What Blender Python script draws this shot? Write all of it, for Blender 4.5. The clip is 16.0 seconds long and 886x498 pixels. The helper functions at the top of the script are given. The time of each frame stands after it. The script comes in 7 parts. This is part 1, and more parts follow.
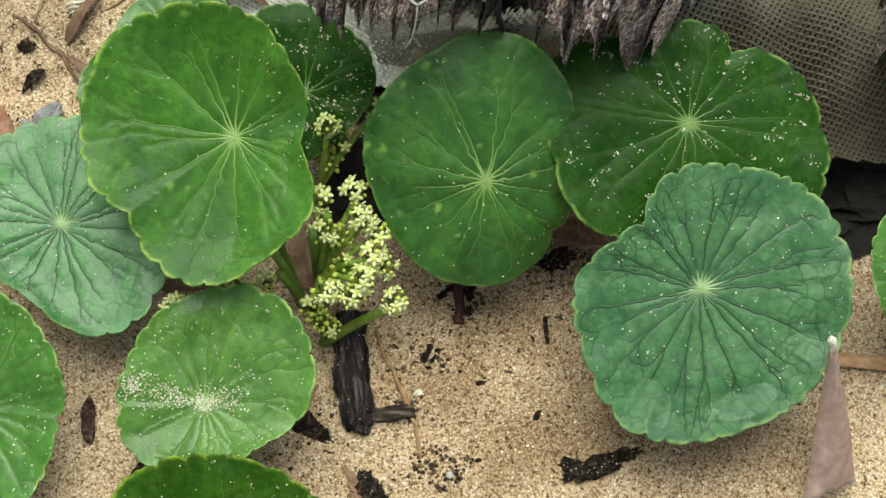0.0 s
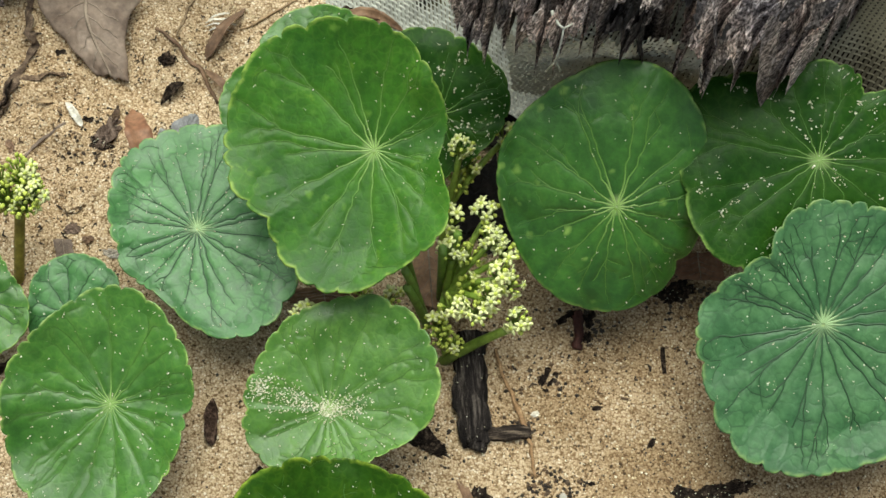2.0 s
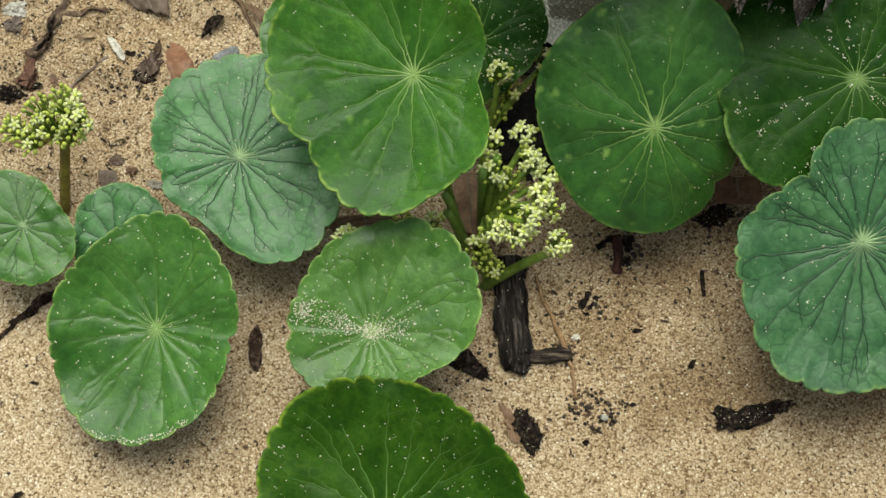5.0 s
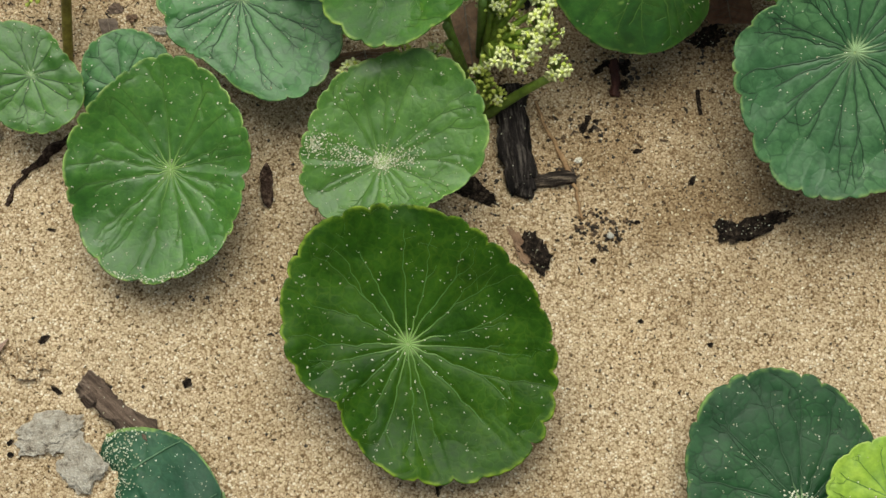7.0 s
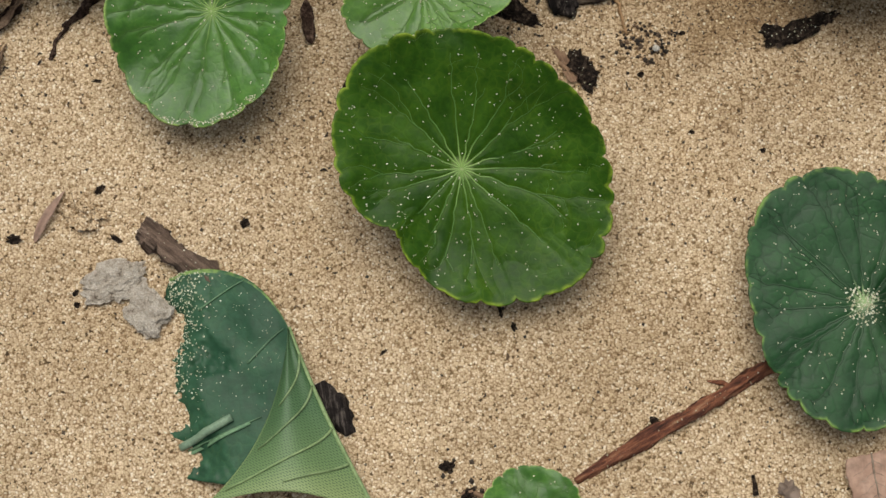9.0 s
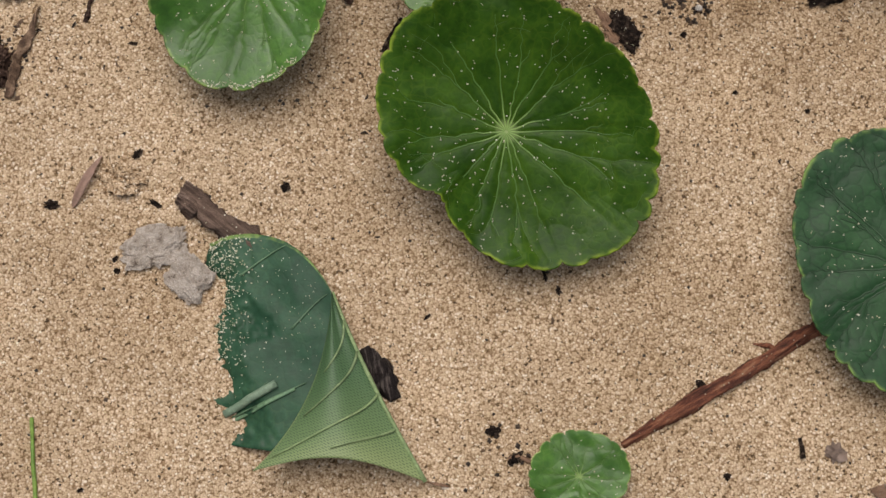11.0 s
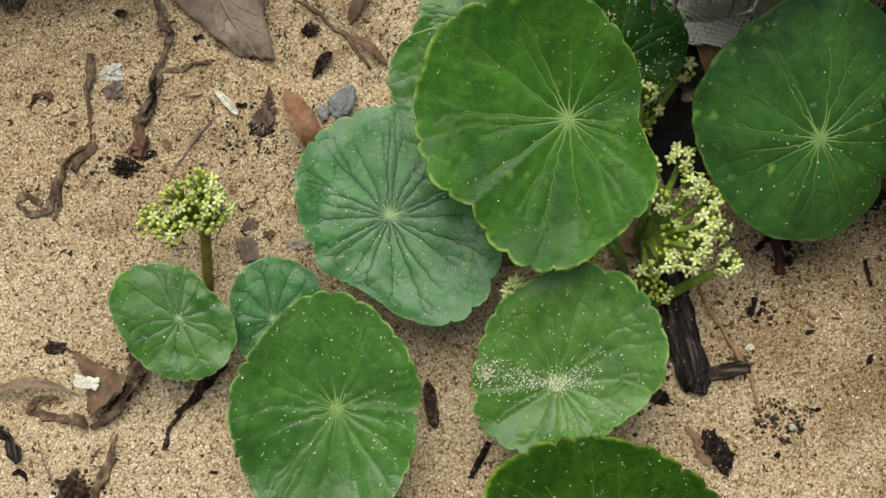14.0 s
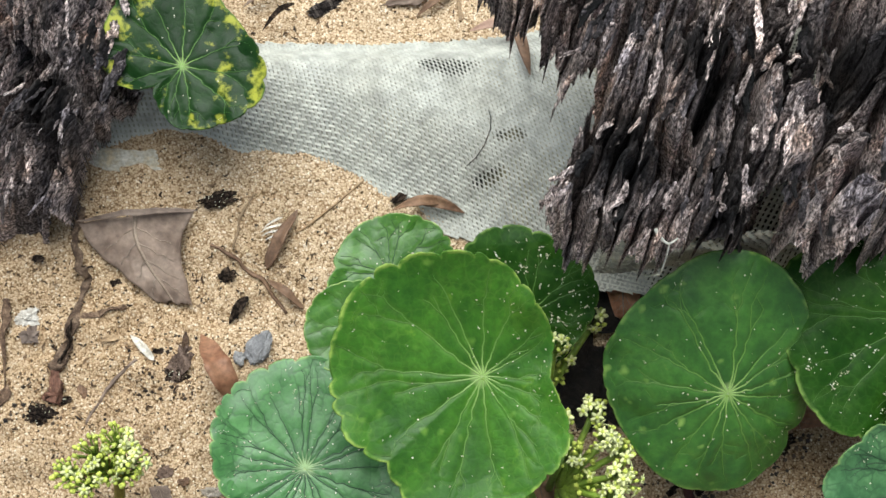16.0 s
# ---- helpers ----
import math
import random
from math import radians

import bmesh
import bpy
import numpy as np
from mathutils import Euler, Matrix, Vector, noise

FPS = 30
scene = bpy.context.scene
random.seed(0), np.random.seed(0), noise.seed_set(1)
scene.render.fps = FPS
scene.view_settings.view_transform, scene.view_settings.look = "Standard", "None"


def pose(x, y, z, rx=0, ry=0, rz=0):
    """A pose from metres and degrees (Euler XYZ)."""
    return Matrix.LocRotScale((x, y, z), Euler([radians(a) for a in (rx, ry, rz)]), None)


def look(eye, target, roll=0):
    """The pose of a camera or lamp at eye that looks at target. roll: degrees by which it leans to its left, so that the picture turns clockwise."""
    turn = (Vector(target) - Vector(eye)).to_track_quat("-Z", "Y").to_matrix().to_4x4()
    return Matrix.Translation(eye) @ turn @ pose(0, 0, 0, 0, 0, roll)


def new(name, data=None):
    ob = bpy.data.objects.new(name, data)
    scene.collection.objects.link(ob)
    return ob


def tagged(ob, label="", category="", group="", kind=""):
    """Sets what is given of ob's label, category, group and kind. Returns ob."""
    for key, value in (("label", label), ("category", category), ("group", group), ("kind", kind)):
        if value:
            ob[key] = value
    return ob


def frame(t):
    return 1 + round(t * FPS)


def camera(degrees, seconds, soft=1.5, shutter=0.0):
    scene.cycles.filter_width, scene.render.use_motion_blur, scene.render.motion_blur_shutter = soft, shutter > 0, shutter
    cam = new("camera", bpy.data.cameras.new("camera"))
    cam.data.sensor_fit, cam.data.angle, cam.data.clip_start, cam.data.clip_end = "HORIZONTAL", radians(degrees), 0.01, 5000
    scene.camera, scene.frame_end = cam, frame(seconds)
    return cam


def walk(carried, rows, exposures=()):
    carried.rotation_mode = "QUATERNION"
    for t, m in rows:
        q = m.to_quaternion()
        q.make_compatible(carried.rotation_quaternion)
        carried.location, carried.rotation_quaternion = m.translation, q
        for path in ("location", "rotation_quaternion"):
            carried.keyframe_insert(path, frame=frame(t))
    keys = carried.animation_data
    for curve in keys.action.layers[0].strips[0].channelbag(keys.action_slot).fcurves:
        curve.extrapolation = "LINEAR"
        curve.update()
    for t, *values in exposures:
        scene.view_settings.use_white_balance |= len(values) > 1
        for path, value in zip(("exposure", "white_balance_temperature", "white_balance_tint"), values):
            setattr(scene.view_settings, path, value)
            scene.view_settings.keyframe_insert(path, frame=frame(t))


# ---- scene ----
# sky and sun strengths, and the clip's exposure and white balance over time
SKY, SUN = 0.10, 2.4
EXPOSURES = [(0, 0.69, 6400, -6), (3.5, 0.47, 6450, -7), (7, 0.15, 6550, -6), (8, 0.1, 6580, -4.5), (9, 0.01, 6600, 3), (12, -0.13, 6580, 13), (13, 0.0, 6530, 10), (14, 0.18, 6480, -3), (14.5, 0.38, 6400, -4), (16, 0.72, 6050, 1)]
cam = camera(30.0, 16.0)
PATH = [
    (0, (-0.014, -0.098, 0.431), (0.033, 0.607, -1.44), 5.2),
    (0.5, (-0.018, -0.097, 0.433), (0.034, 0.622, -1.433), 6.4),
    (1, (-0.021, -0.102, 0.433), (0.006, 0.656, -1.417), 5.6),
    (1.5, (-0.032, -0.11, 0.433), (-0.018, 0.671, -1.408), 5.4),
    (2, (-0.034, -0.117, 0.432), (-0.051, 0.676, -1.404), 3.6),
    (2.5, (-0.037, -0.12, 0.431), (-0.068, 0.669, -1.406), 2.6),
    (3, (-0.036, -0.121, 0.431), (-0.07, 0.66, -1.41), 2.3),
    (3.5, (-0.034, -0.127, 0.428), (-0.079, 0.65, -1.414), 1.4),
    (6, (-0.034, -0.135, 0.432), (-0.088, 0.62, -1.419), -0.4),
    (6.5, (-0.045, -0.147, 0.432), (-0.044, 0.624, -1.414), 2.6),
    (7, (-0.049, -0.148, 0.436), (-0.039, 0.477, -1.464), 2.3),
    (7.5, (-0.053, -0.147, 0.436), (-0.029, 0.455, -1.472), 2.5),
    (8, (-0.056, -0.146, 0.435), (-0.046, 0.437, -1.478), 0.4),
    (8.5, (-0.054, -0.143, 0.437), (-0.06, 0.381, -1.493), -2.2),
    (9, (-0.056, -0.158, 0.434), (-0.08, 0.308, -1.511), -5.3),
    (9.5, (-0.059, -0.156, 0.435), (-0.088, 0.233, -1.527), -7.4),
    (9.7, (-0.062, -0.151, 0.436), (-0.091, 0.24, -1.525), -7.5),
    (11.8, (-0.083, -0.153, 0.423), (-0.054, 0.252, -1.536), 2.1),
    (12, (-0.086, -0.152, 0.421), (-0.051, 0.251, -1.537), 3.1),
    (12.5, (-0.086, -0.118, 0.428), (-0.071, 0.27, -1.534), -0.2),
    (13, (-0.1, -0.101, 0.435), (-0.061, 0.343, -1.515), 1.9),
    (13.5, (-0.106, -0.091, 0.44), (-0.05, 0.411, -1.495), 2.6),
    (14, (-0.096, -0.061, 0.442), (-0.072, 0.45, -1.491), -1.0),
    (14.5, (-0.09, -0.052, 0.445), (-0.049, 0.496, -1.478), 0.4),
    (15, (-0.083, -0.041, 0.448), (-0.009, 0.559, -1.458), 3.0),
    (15.5, (-0.088, -0.038, 0.452), (0.026, 0.602, -1.44), 5.9),
    (16, (-0.093, -0.036, 0.455), (0.038, 0.637, -1.424), 6.9),
]
walk(cam, [(t, look(eye, target, roll)) for t, eye, target, roll in PATH], EXPOSURES)

# ---- world and light ----
world = bpy.data.worlds.new("overcast_sky")
scene.world = world
world.use_nodes = True
wn = world.node_tree
sky = wn.nodes.new("ShaderNodeTexSky")
sky.sky_type, sky.sun_disc = "NISHITA", False
sky.sun_elevation, sky.sun_rotation = radians(70), radians(-8)
sky.dust_density, sky.ozone_density = 4.0, 1.0
wn.nodes["Background"].inputs["Strength"].default_value = SKY
cloud = wn.nodes.new("ShaderNodeHueSaturation")
cloud.inputs["Saturation"].default_value = 0.35
wn.links.new(sky.outputs[0], cloud.inputs["Color"])
wn.links.new(cloud.outputs[0], wn.nodes["Background"].inputs["Color"])
sun_data = bpy.data.lights.new("sun", "SUN")
sun_data.energy, sun_data.angle, sun_data.color = SUN, radians(52), (1.0, 0.95, 0.88)
sun = new("sun", sun_data)
sun.matrix_world = look((-0.14 * math.cos(radians(70)) * 3, 0.99 * math.cos(radians(70)) * 3, math.sin(radians(70)) * 3), (0, 0, 0))


# ---- materials ----
def material(name, rough=0.6, spec=0.5):
    m = bpy.data.materials.new(name)
    m.use_nodes = True
    n = m.node_tree.nodes
    b = n["Principled BSDF"]
    b.inputs["Roughness"].default_value = rough
    b.inputs["Specular IOR Level"].default_value = spec
    return m, n, m.node_tree.links.new, b


def noise_node(n, link, scale, detail=4.0, rough=0.55, stretch=None, coords="Object", turn=0.0):
    c = n.new("ShaderNodeNewGeometry" if coords == "Position" else "ShaderNodeTexCoord")
    t = n.new("ShaderNodeTexNoise")
    t.inputs["Scale"].default_value, t.inputs["Detail"].default_value, t.inputs["Roughness"].default_value = scale, detail, rough
    if stretch or turn:
        mp = n.new("ShaderNodeMapping")
        mp.vector_type = "TEXTURE"
        mp.inputs["Scale"].default_value = tuple(1 / k for k in (stretch or (1, 1, 1)))
        mp.inputs["Rotation"].default_value = (0, 0, turn)
        link(c.outputs[coords], mp.inputs["Vector"])
        link(mp.outputs[0], t.inputs["Vector"])
    else:
        link(c.outputs[coords], t.inputs["Vector"])
    return t


def ramp(n, link, source, stops):
    r = n.new("ShaderNodeValToRGB")
    e = r.color_ramp.elements
    while len(e) < len(stops):
        e.new(0.5)
    for k, (p, c) in enumerate(stops):
        e[k].position = p
        e[k].color = (*c, 1) if len(c) == 3 else c
    link(source, r.inputs["Fac"])
    return r


def mix(n, link, fac, a, b, blend="MIX"):
    x = n.new("ShaderNodeMix")
    x.data_type, x.blend_type = "RGBA", blend
    for value, socket in ((fac, x.inputs[0]), (a, x.inputs[6]), (b, x.inputs[7])):
        if isinstance(value, (int, float)):
            socket.default_value = value
        elif isinstance(value, tuple):
            socket.default_value = (*value, 1)
        else:
            link(value, socket)
    return x.outputs[2]


def calc(n, link, op, a, b=0.0, c=0.0):
    x = n.new("ShaderNodeMath")
    x.operation = op
    for k, value in enumerate((a, b, c)):
        if isinstance(value, (int, float)):
            x.inputs[k].default_value = value
        else:
            link(value, x.inputs[k])
    return x.outputs[0]


def bump(n, link, b, height, strength, distance):
    x = n.new("ShaderNodeBump")
    x.inputs["Strength"].default_value, x.inputs["Distance"].default_value = strength, distance
    link(height, x.inputs["Height"])
    link(x.outputs[0], b.inputs["Normal"])
    return x


def sand_material():
    m, n, link, b = material("quartz_sand", 0.8, 0.3)
    c = n.new("ShaderNodeTexCoord")
    v = n.new("ShaderNodeTexVoronoi")
    v.inputs["Scale"].default_value = 1650
    warp = noise_node(n, link, 900, 1.0)
    shift = n.new("ShaderNodeVectorMath")
    shift.operation = "MULTIPLY_ADD"
    link(warp.outputs["Color"], shift.inputs[0])
    shift.inputs[1].default_value = (0.0009, 0.0009, 0.0009)
    link(c.outputs["Object"], shift.inputs[2])
    link(shift.outputs[0], v.inputs["Vector"])
    sep = n.new("ShaderNodeSeparateColor")
    link(v.outputs["Color"], sep.inputs[0])
    grain = ramp(n, link, sep.outputs[0], [(0.0, (0.07, 0.042, 0.02)), (0.035, (0.24, 0.155, 0.075)), (0.13, (0.49, 0.358, 0.228)),
                                           (0.6, (0.61, 0.464, 0.312)), (0.88, (0.69, 0.542, 0.385)), (1.0, (0.82, 0.72, 0.59))])
    gaps = ramp(n, link, v.outputs["Distance"], [(0.0, (1, 1, 1)), (0.40, (1, 1, 1)), (0.82, (0.42, 0.34, 0.26))])
    big = noise_node(n, link, 16, 5.0)
    sand_tone = ramp(n, link, big.outputs["Fac"], [(0.3, (0.80, 0.77, 0.72)), (0.55, (1, 1, 1)), (0.75, (1.06, 1.03, 0.98))])
    col = mix(n, link, 1.0, grain.outputs[0], gaps.outputs[0], "MULTIPLY")
    col = mix(n, link, 1.0, col, sand_tone.outputs[0], "MULTIPLY")
    # darkens the sand where shade and dirt are painted in
    shade_dirt = n.new("ShaderNodeAttribute")
    shade_dirt.attribute_name = "shade_dirt"
    col = mix(n, link, shade_dirt.outputs["Fac"], col, mix(n, link, 1.0, col, (0.62, 0.57, 0.50), "MULTIPLY"))
    mid = noise_node(n, link, 420, 2.0)
    clump = ramp(n, link, mid.outputs["Fac"], [(0.32, (0.86, 0.83, 0.79)), (0.5, (1, 1, 1)), (0.8, (1.05, 1.04, 1.03))])
    col = mix(n, link, 1.0, col, clump.outputs[0], "MULTIPLY")
    link(col, b.inputs["Base Color"])
    rise = calc(n, link, "SUBTRACT", 1.0, v.outputs["Distance"])
    rise = calc(n, link, "ADD", rise, calc(n, link, "MULTIPLY", sep.outputs[1], 0.5))
    bump(n, link, b, rise, 0.9, 0.0003)
    return m


def leaf_material(name, dark, light, rim, rough=0.38, gloss=0.5, blotch=None, blotch_at=0.62, outward=0.0, net=None, dots=None):
    """A leaf blade: dark and light patches, a paler rim and eye, optional pale blotches or small pale dots."""
    m, n, link, b = material(name, rough, gloss)
    a = n.new("ShaderNodeAttribute")
    a.attribute_name = "rho"
    q = n.new("ShaderNodeAttribute")
    q.attribute_name = "near_vein"
    big = noise_node(n, link, 60, 4.0)
    fine = noise_node(n, link, 900, 3.0)
    base = ramp(n, link, big.outputs["Fac"], [(0.36, dark), (0.64, light)]).outputs[0]
    f = ramp(n, link, fine.outputs["Fac"], [(0.3, (0.84, 0.86, 0.82)), (0.7, (1.10, 1.08, 1.10))])
    base = mix(n, link, 1.0, base, f.outputs[0], "MULTIPLY")
    mid = noise_node(n, link, 300, 3.0)
    g = ramp(n, link, mid.outputs["Fac"], [(0.35, (0.74, 0.80, 0.74)), (0.65, (1.22, 1.16, 1.14))])
    base = mix(n, link, 1.0, base, g.outputs[0], "MULTIPLY")
    base = mix(n, link, calc(n, link, "MULTIPLY", q.outputs["Fac"], 0.30 if net else 0.07), base, net or rim)
    # fine net of smallest veins
    c = n.new("ShaderNodeTexCoord")
    bend = n.new("ShaderNodeVectorMath")
    bend.operation = "MULTIPLY_ADD"
    link(noise_node(n, link, 240, 2.0).outputs["Color"], bend.inputs[0])
    bend.inputs[1].default_value = (0.0035, 0.0035, 0.0035)
    link(c.outputs["Object"], bend.inputs[2])
    cells = n.new("ShaderNodeTexVoronoi")
    link(bend.outputs[0], cells.inputs["Vector"])
    cells.inputs["Scale"].default_value = 250 if net else 330
    cells.feature = "DISTANCE_TO_EDGE"
    line = ramp(n, link, cells.outputs["Distance"], [(0.02, (1, 1, 1)), (0.09, (0, 0, 0))])
    shown = calc(n, link, "MULTIPLY", line.outputs[0], ramp(n, link, big.outputs["Fac"], [(0.35, (0.1, 0.1, 0.1)), (0.6, (1, 1, 1))]).outputs[0])
    outer = ramp(n, link, a.outputs["Fac"], [(0.35, (0.25, 0.25, 0.25)), (0.65, (1, 1, 1))])
    base = mix(n, link, calc(n, link, "MULTIPLY", calc(n, link, "MULTIPLY", shown, outer.outputs[0]), 0.6 if net else 0.07), base, net or rim)
    if blotch:
        spots = noise_node(n, link, 130, 6.0, 0.65)
        spread = calc(n, link, "MULTIPLY_ADD", a.outputs["Fac"], outward, spots.outputs["Fac"])
        s = ramp(n, link, spread, [(blotch_at, (0, 0, 0)), (blotch_at + 0.09, (1, 1, 1))])
        base = mix(n, link, calc(n, link, "MULTIPLY", s.outputs[0], 0.75), base, blotch)
    if dots:
        v = n.new("ShaderNodeTexVoronoi")
        v.inputs["Scale"].default_value = 210
        link(bend.outputs[0], v.inputs["Vector"])
        pick = n.new("ShaderNodeSeparateColor")
        link(v.outputs["Color"], pick.inputs[0])
        chosen = ramp(n, link, pick.outputs[0], [(0.60, (0, 0, 0)), (0.9, (0.8, 0.8, 0.8))])
        halo = ramp(n, link, v.outputs["Distance"], [(0.07, (1, 1, 1)), (0.30, (0, 0, 0))])
        base = mix(n, link, calc(n, link, "MULTIPLY", chosen.outputs[0], halo.outputs[0]), base, dots)
    eye = ramp(n, link, calc(n, link, "MULTIPLY_ADD", big.outputs["Fac"], 0.05, a.outputs["Fac"]), [(0.02, (0.9, 0.9, 0.9)), (0.065, (0.6, 0.6, 0.6)), (0.12, (0, 0, 0))])
    base = mix(n, link, eye.outputs[0], base, (0.36, 0.45, 0.19))
    edge = ramp(n, link, a.outputs["Fac"], [(0.970, (0, 0, 0)), (0.995, (1, 1, 1))])
    base = mix(n, link, calc(n, link, "MULTIPLY", edge.outputs[0], ramp(n, link, noise_node(n, link, 260, 3.0).outputs["Fac"], [(0.42, (0.05, 0.05, 0.05)), (0.60, (0.9, 0.9, 0.9))]).outputs[0]), base, rim)
    link(base, b.inputs["Base Color"])
    wear = ramp(n, link, calc(n, link, "MULTIPLY_ADD", mid.outputs["Fac"], 0.6, calc(n, link, "MULTIPLY", fine.outputs["Fac"], 0.4)), [(0.3, (rough - 0.08,) * 3), (0.7, (rough + 0.12,) * 3)])
    link(wear.outputs[0], b.inputs["Roughness"])
    b.inputs["Subsurface Weight"].default_value = 0.0
    pucker = ramp(n, link, cells.outputs["Distance"], [(0.0, (0, 0, 0)), (0.14, (0.8, 0.8, 0.8)), (0.5, (1, 1, 1))])
    height = calc(n, link, "MULTIPLY_ADD", fine.outputs["Fac"], 0.25, calc(n, link, "MULTIPLY", pucker.outputs[0], 0.35 if net else 0.22))
    height = calc(n, link, "MULTIPLY_ADD", mid.outputs["Fac"], 0.9, height)
    bump(n, link, b, height, 0.30, 0.0004)
    return m


def plain(name, stops, scale, rough=0.6, relief=0.4, depth=0.0006, stretch=None, spec=0.35, turn=0.0, detail=5.0, coords="Object"):
    """A grained surface from one stretched noise and a finer one."""
    m, n, link, b = material(name, rough, spec)
    t = noise_node(n, link, scale, detail, 0.62, stretch, coords, turn)
    f = noise_node(n, link, scale * 5, 3.0, 0.55, None, coords)
    col = ramp(n, link, t.outputs["Fac"], stops).outputs[0]
    tone = ramp(n, link, f.outputs["Fac"], [(0.3, (0.72, 0.72, 0.72)), (0.7, (1.2, 1.2, 1.2))])
    col = mix(n, link, 1.0, col, tone.outputs[0], "MULTIPLY")
    info = n.new("ShaderNodeObjectInfo")
    vary = ramp(n, link, info.outputs["Random"], [(0.0, (0.78, 0.78, 0.8)), (1.0, (1.18, 1.15, 1.12))])
    col = mix(n, link, 1.0, col, vary.outputs[0], "MULTIPLY")
    link(col, b.inputs["Base Color"])
    height = calc(n, link, "MULTIPLY_ADD", f.outputs["Fac"], 0.4, t.outputs["Fac"])
    bump(n, link, b, height, relief, depth)
    return m


SAND = sand_material()
LEAF_BRIGHT = leaf_material("bright_green_leaf", (0.0215, 0.0817, 0.0043), (0.0446, 0.1351, 0.0085), (0.27, 0.37, 0.07), 0.42, 0.26, (0.12, 0.23, 0.02), 0.64, dots=(0.12, 0.23, 0.03))
LEAF_DEEP = leaf_material("deep_green_leaf", (0.0155, 0.0510, 0.0018), (0.0310, 0.0820, 0.0045), (0.22, 0.30, 0.03), 0.36, 0.13)
LEAF_SPOT = leaf_material("spotted_green_leaf", (0.0230, 0.0806, 0.0095), (0.0448, 0.1322, 0.0157), (0.15, 0.24, 0.05), 0.36, 0.40, dots=(0.22, 0.34, 0.07))
# darker green for leaves under the bark, its shade put into the colour
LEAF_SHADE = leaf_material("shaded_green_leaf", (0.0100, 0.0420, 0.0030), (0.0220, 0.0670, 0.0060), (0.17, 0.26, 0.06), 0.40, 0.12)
LEAF_BLUE = leaf_material("blue_green_leaf", (0.0115, 0.0490, 0.0165), (0.0240, 0.0780, 0.0265), (0.18, 0.28, 0.06), 0.42, 0.22, net=(0.006, 0.024, 0.009))
LEAF_PALE = leaf_material("pale_blue_green_leaf", (0.0425, 0.1341, 0.0331), (0.0726, 0.1922, 0.0563), (0.22, 0.32, 0.09), 0.38, 0.42, net=(0.020, 0.064, 0.018))
LEAF_TEAL = leaf_material("teal_green_leaf", (0.0400, 0.1130, 0.0420), (0.0700, 0.1620, 0.0620), (0.21, 0.30, 0.09), 0.38, 0.39, net=(0.014, 0.048, 0.018))
LEAF_MID = leaf_material("mid_green_leaf", (0.0292, 0.0979, 0.0075), (0.0560, 0.1528, 0.0173), (0.27, 0.37, 0.09), 0.36, 0.42)
LEAF_LIGHT = leaf_material("light_green_leaf", (0.0429, 0.1151, 0.0110), (0.0739, 0.1715, 0.0230), (0.30, 0.40, 0.10), 0.36, 0.39)
LEAF_YELLOW = leaf_material("yellow_green_leaf", (0.20, 0.32, 0.03), (0.28, 0.40, 0.05), (0.40, 0.48, 0.13), 0.42, 0.3)
LEAF_SICK = leaf_material("yellow_blotched_leaf", (0.003, 0.020, 0.002), (0.008, 0.032, 0.004), (0.06, 0.12, 0.02), 0.32, 0.14, (0.40, 0.40, 0.05), 0.655, 0.15)


def vein_material(name, inner, middle, outer, pale_to=0.28):
    """Veins, palest at the eye of the leaf and fading outwards."""
    m, n, link, b = material(name, 0.45, 0.4)
    a = n.new("ShaderNodeAttribute")
    a.attribute_name = "rho"
    fade = noise_node(n, link, 130, 2.0)
    at = calc(n, link, "MULTIPLY_ADD", fade.outputs["Fac"], 0.5, calc(n, link, "SUBTRACT", a.outputs["Fac"], 0.25))
    link(ramp(n, link, at, [(0.0, inner), (pale_to, middle), (0.95, outer)]).outputs[0], b.inputs["Base Color"])
    return m


VEIN_PALE = vein_material("pale_vein", (0.26, 0.38, 0.11), (0.105, 0.21, 0.036), (0.055, 0.135, 0.016))
VEIN_SOFT = vein_material("soft_green_vein", (0.22, 0.34, 0.09), (0.065, 0.15, 0.022), (0.040, 0.105, 0.012))
VEIN_DARK = vein_material("sunken_dark_vein", (0.30, 0.42, 0.20), (0.020, 0.060, 0.020), (0.010, 0.036, 0.011), 0.16)
STEM = plain("green_stem", [(0.3, (0.10, 0.20, 0.03)), (0.7, (0.20, 0.30, 0.06))], 120, 0.45)
STEM_RED = plain("red_brown_runner", [(0.3, (0.030, 0.009, 0.005)), (0.45, (0.12, 0.038, 0.020)), (0.58, (0.27, 0.10, 0.052)), (0.74, (0.42, 0.26, 0.15))], 600, 0.6, 1.0, 0.0010, (0.22, 1.5, 1), 0.3, 0.487)


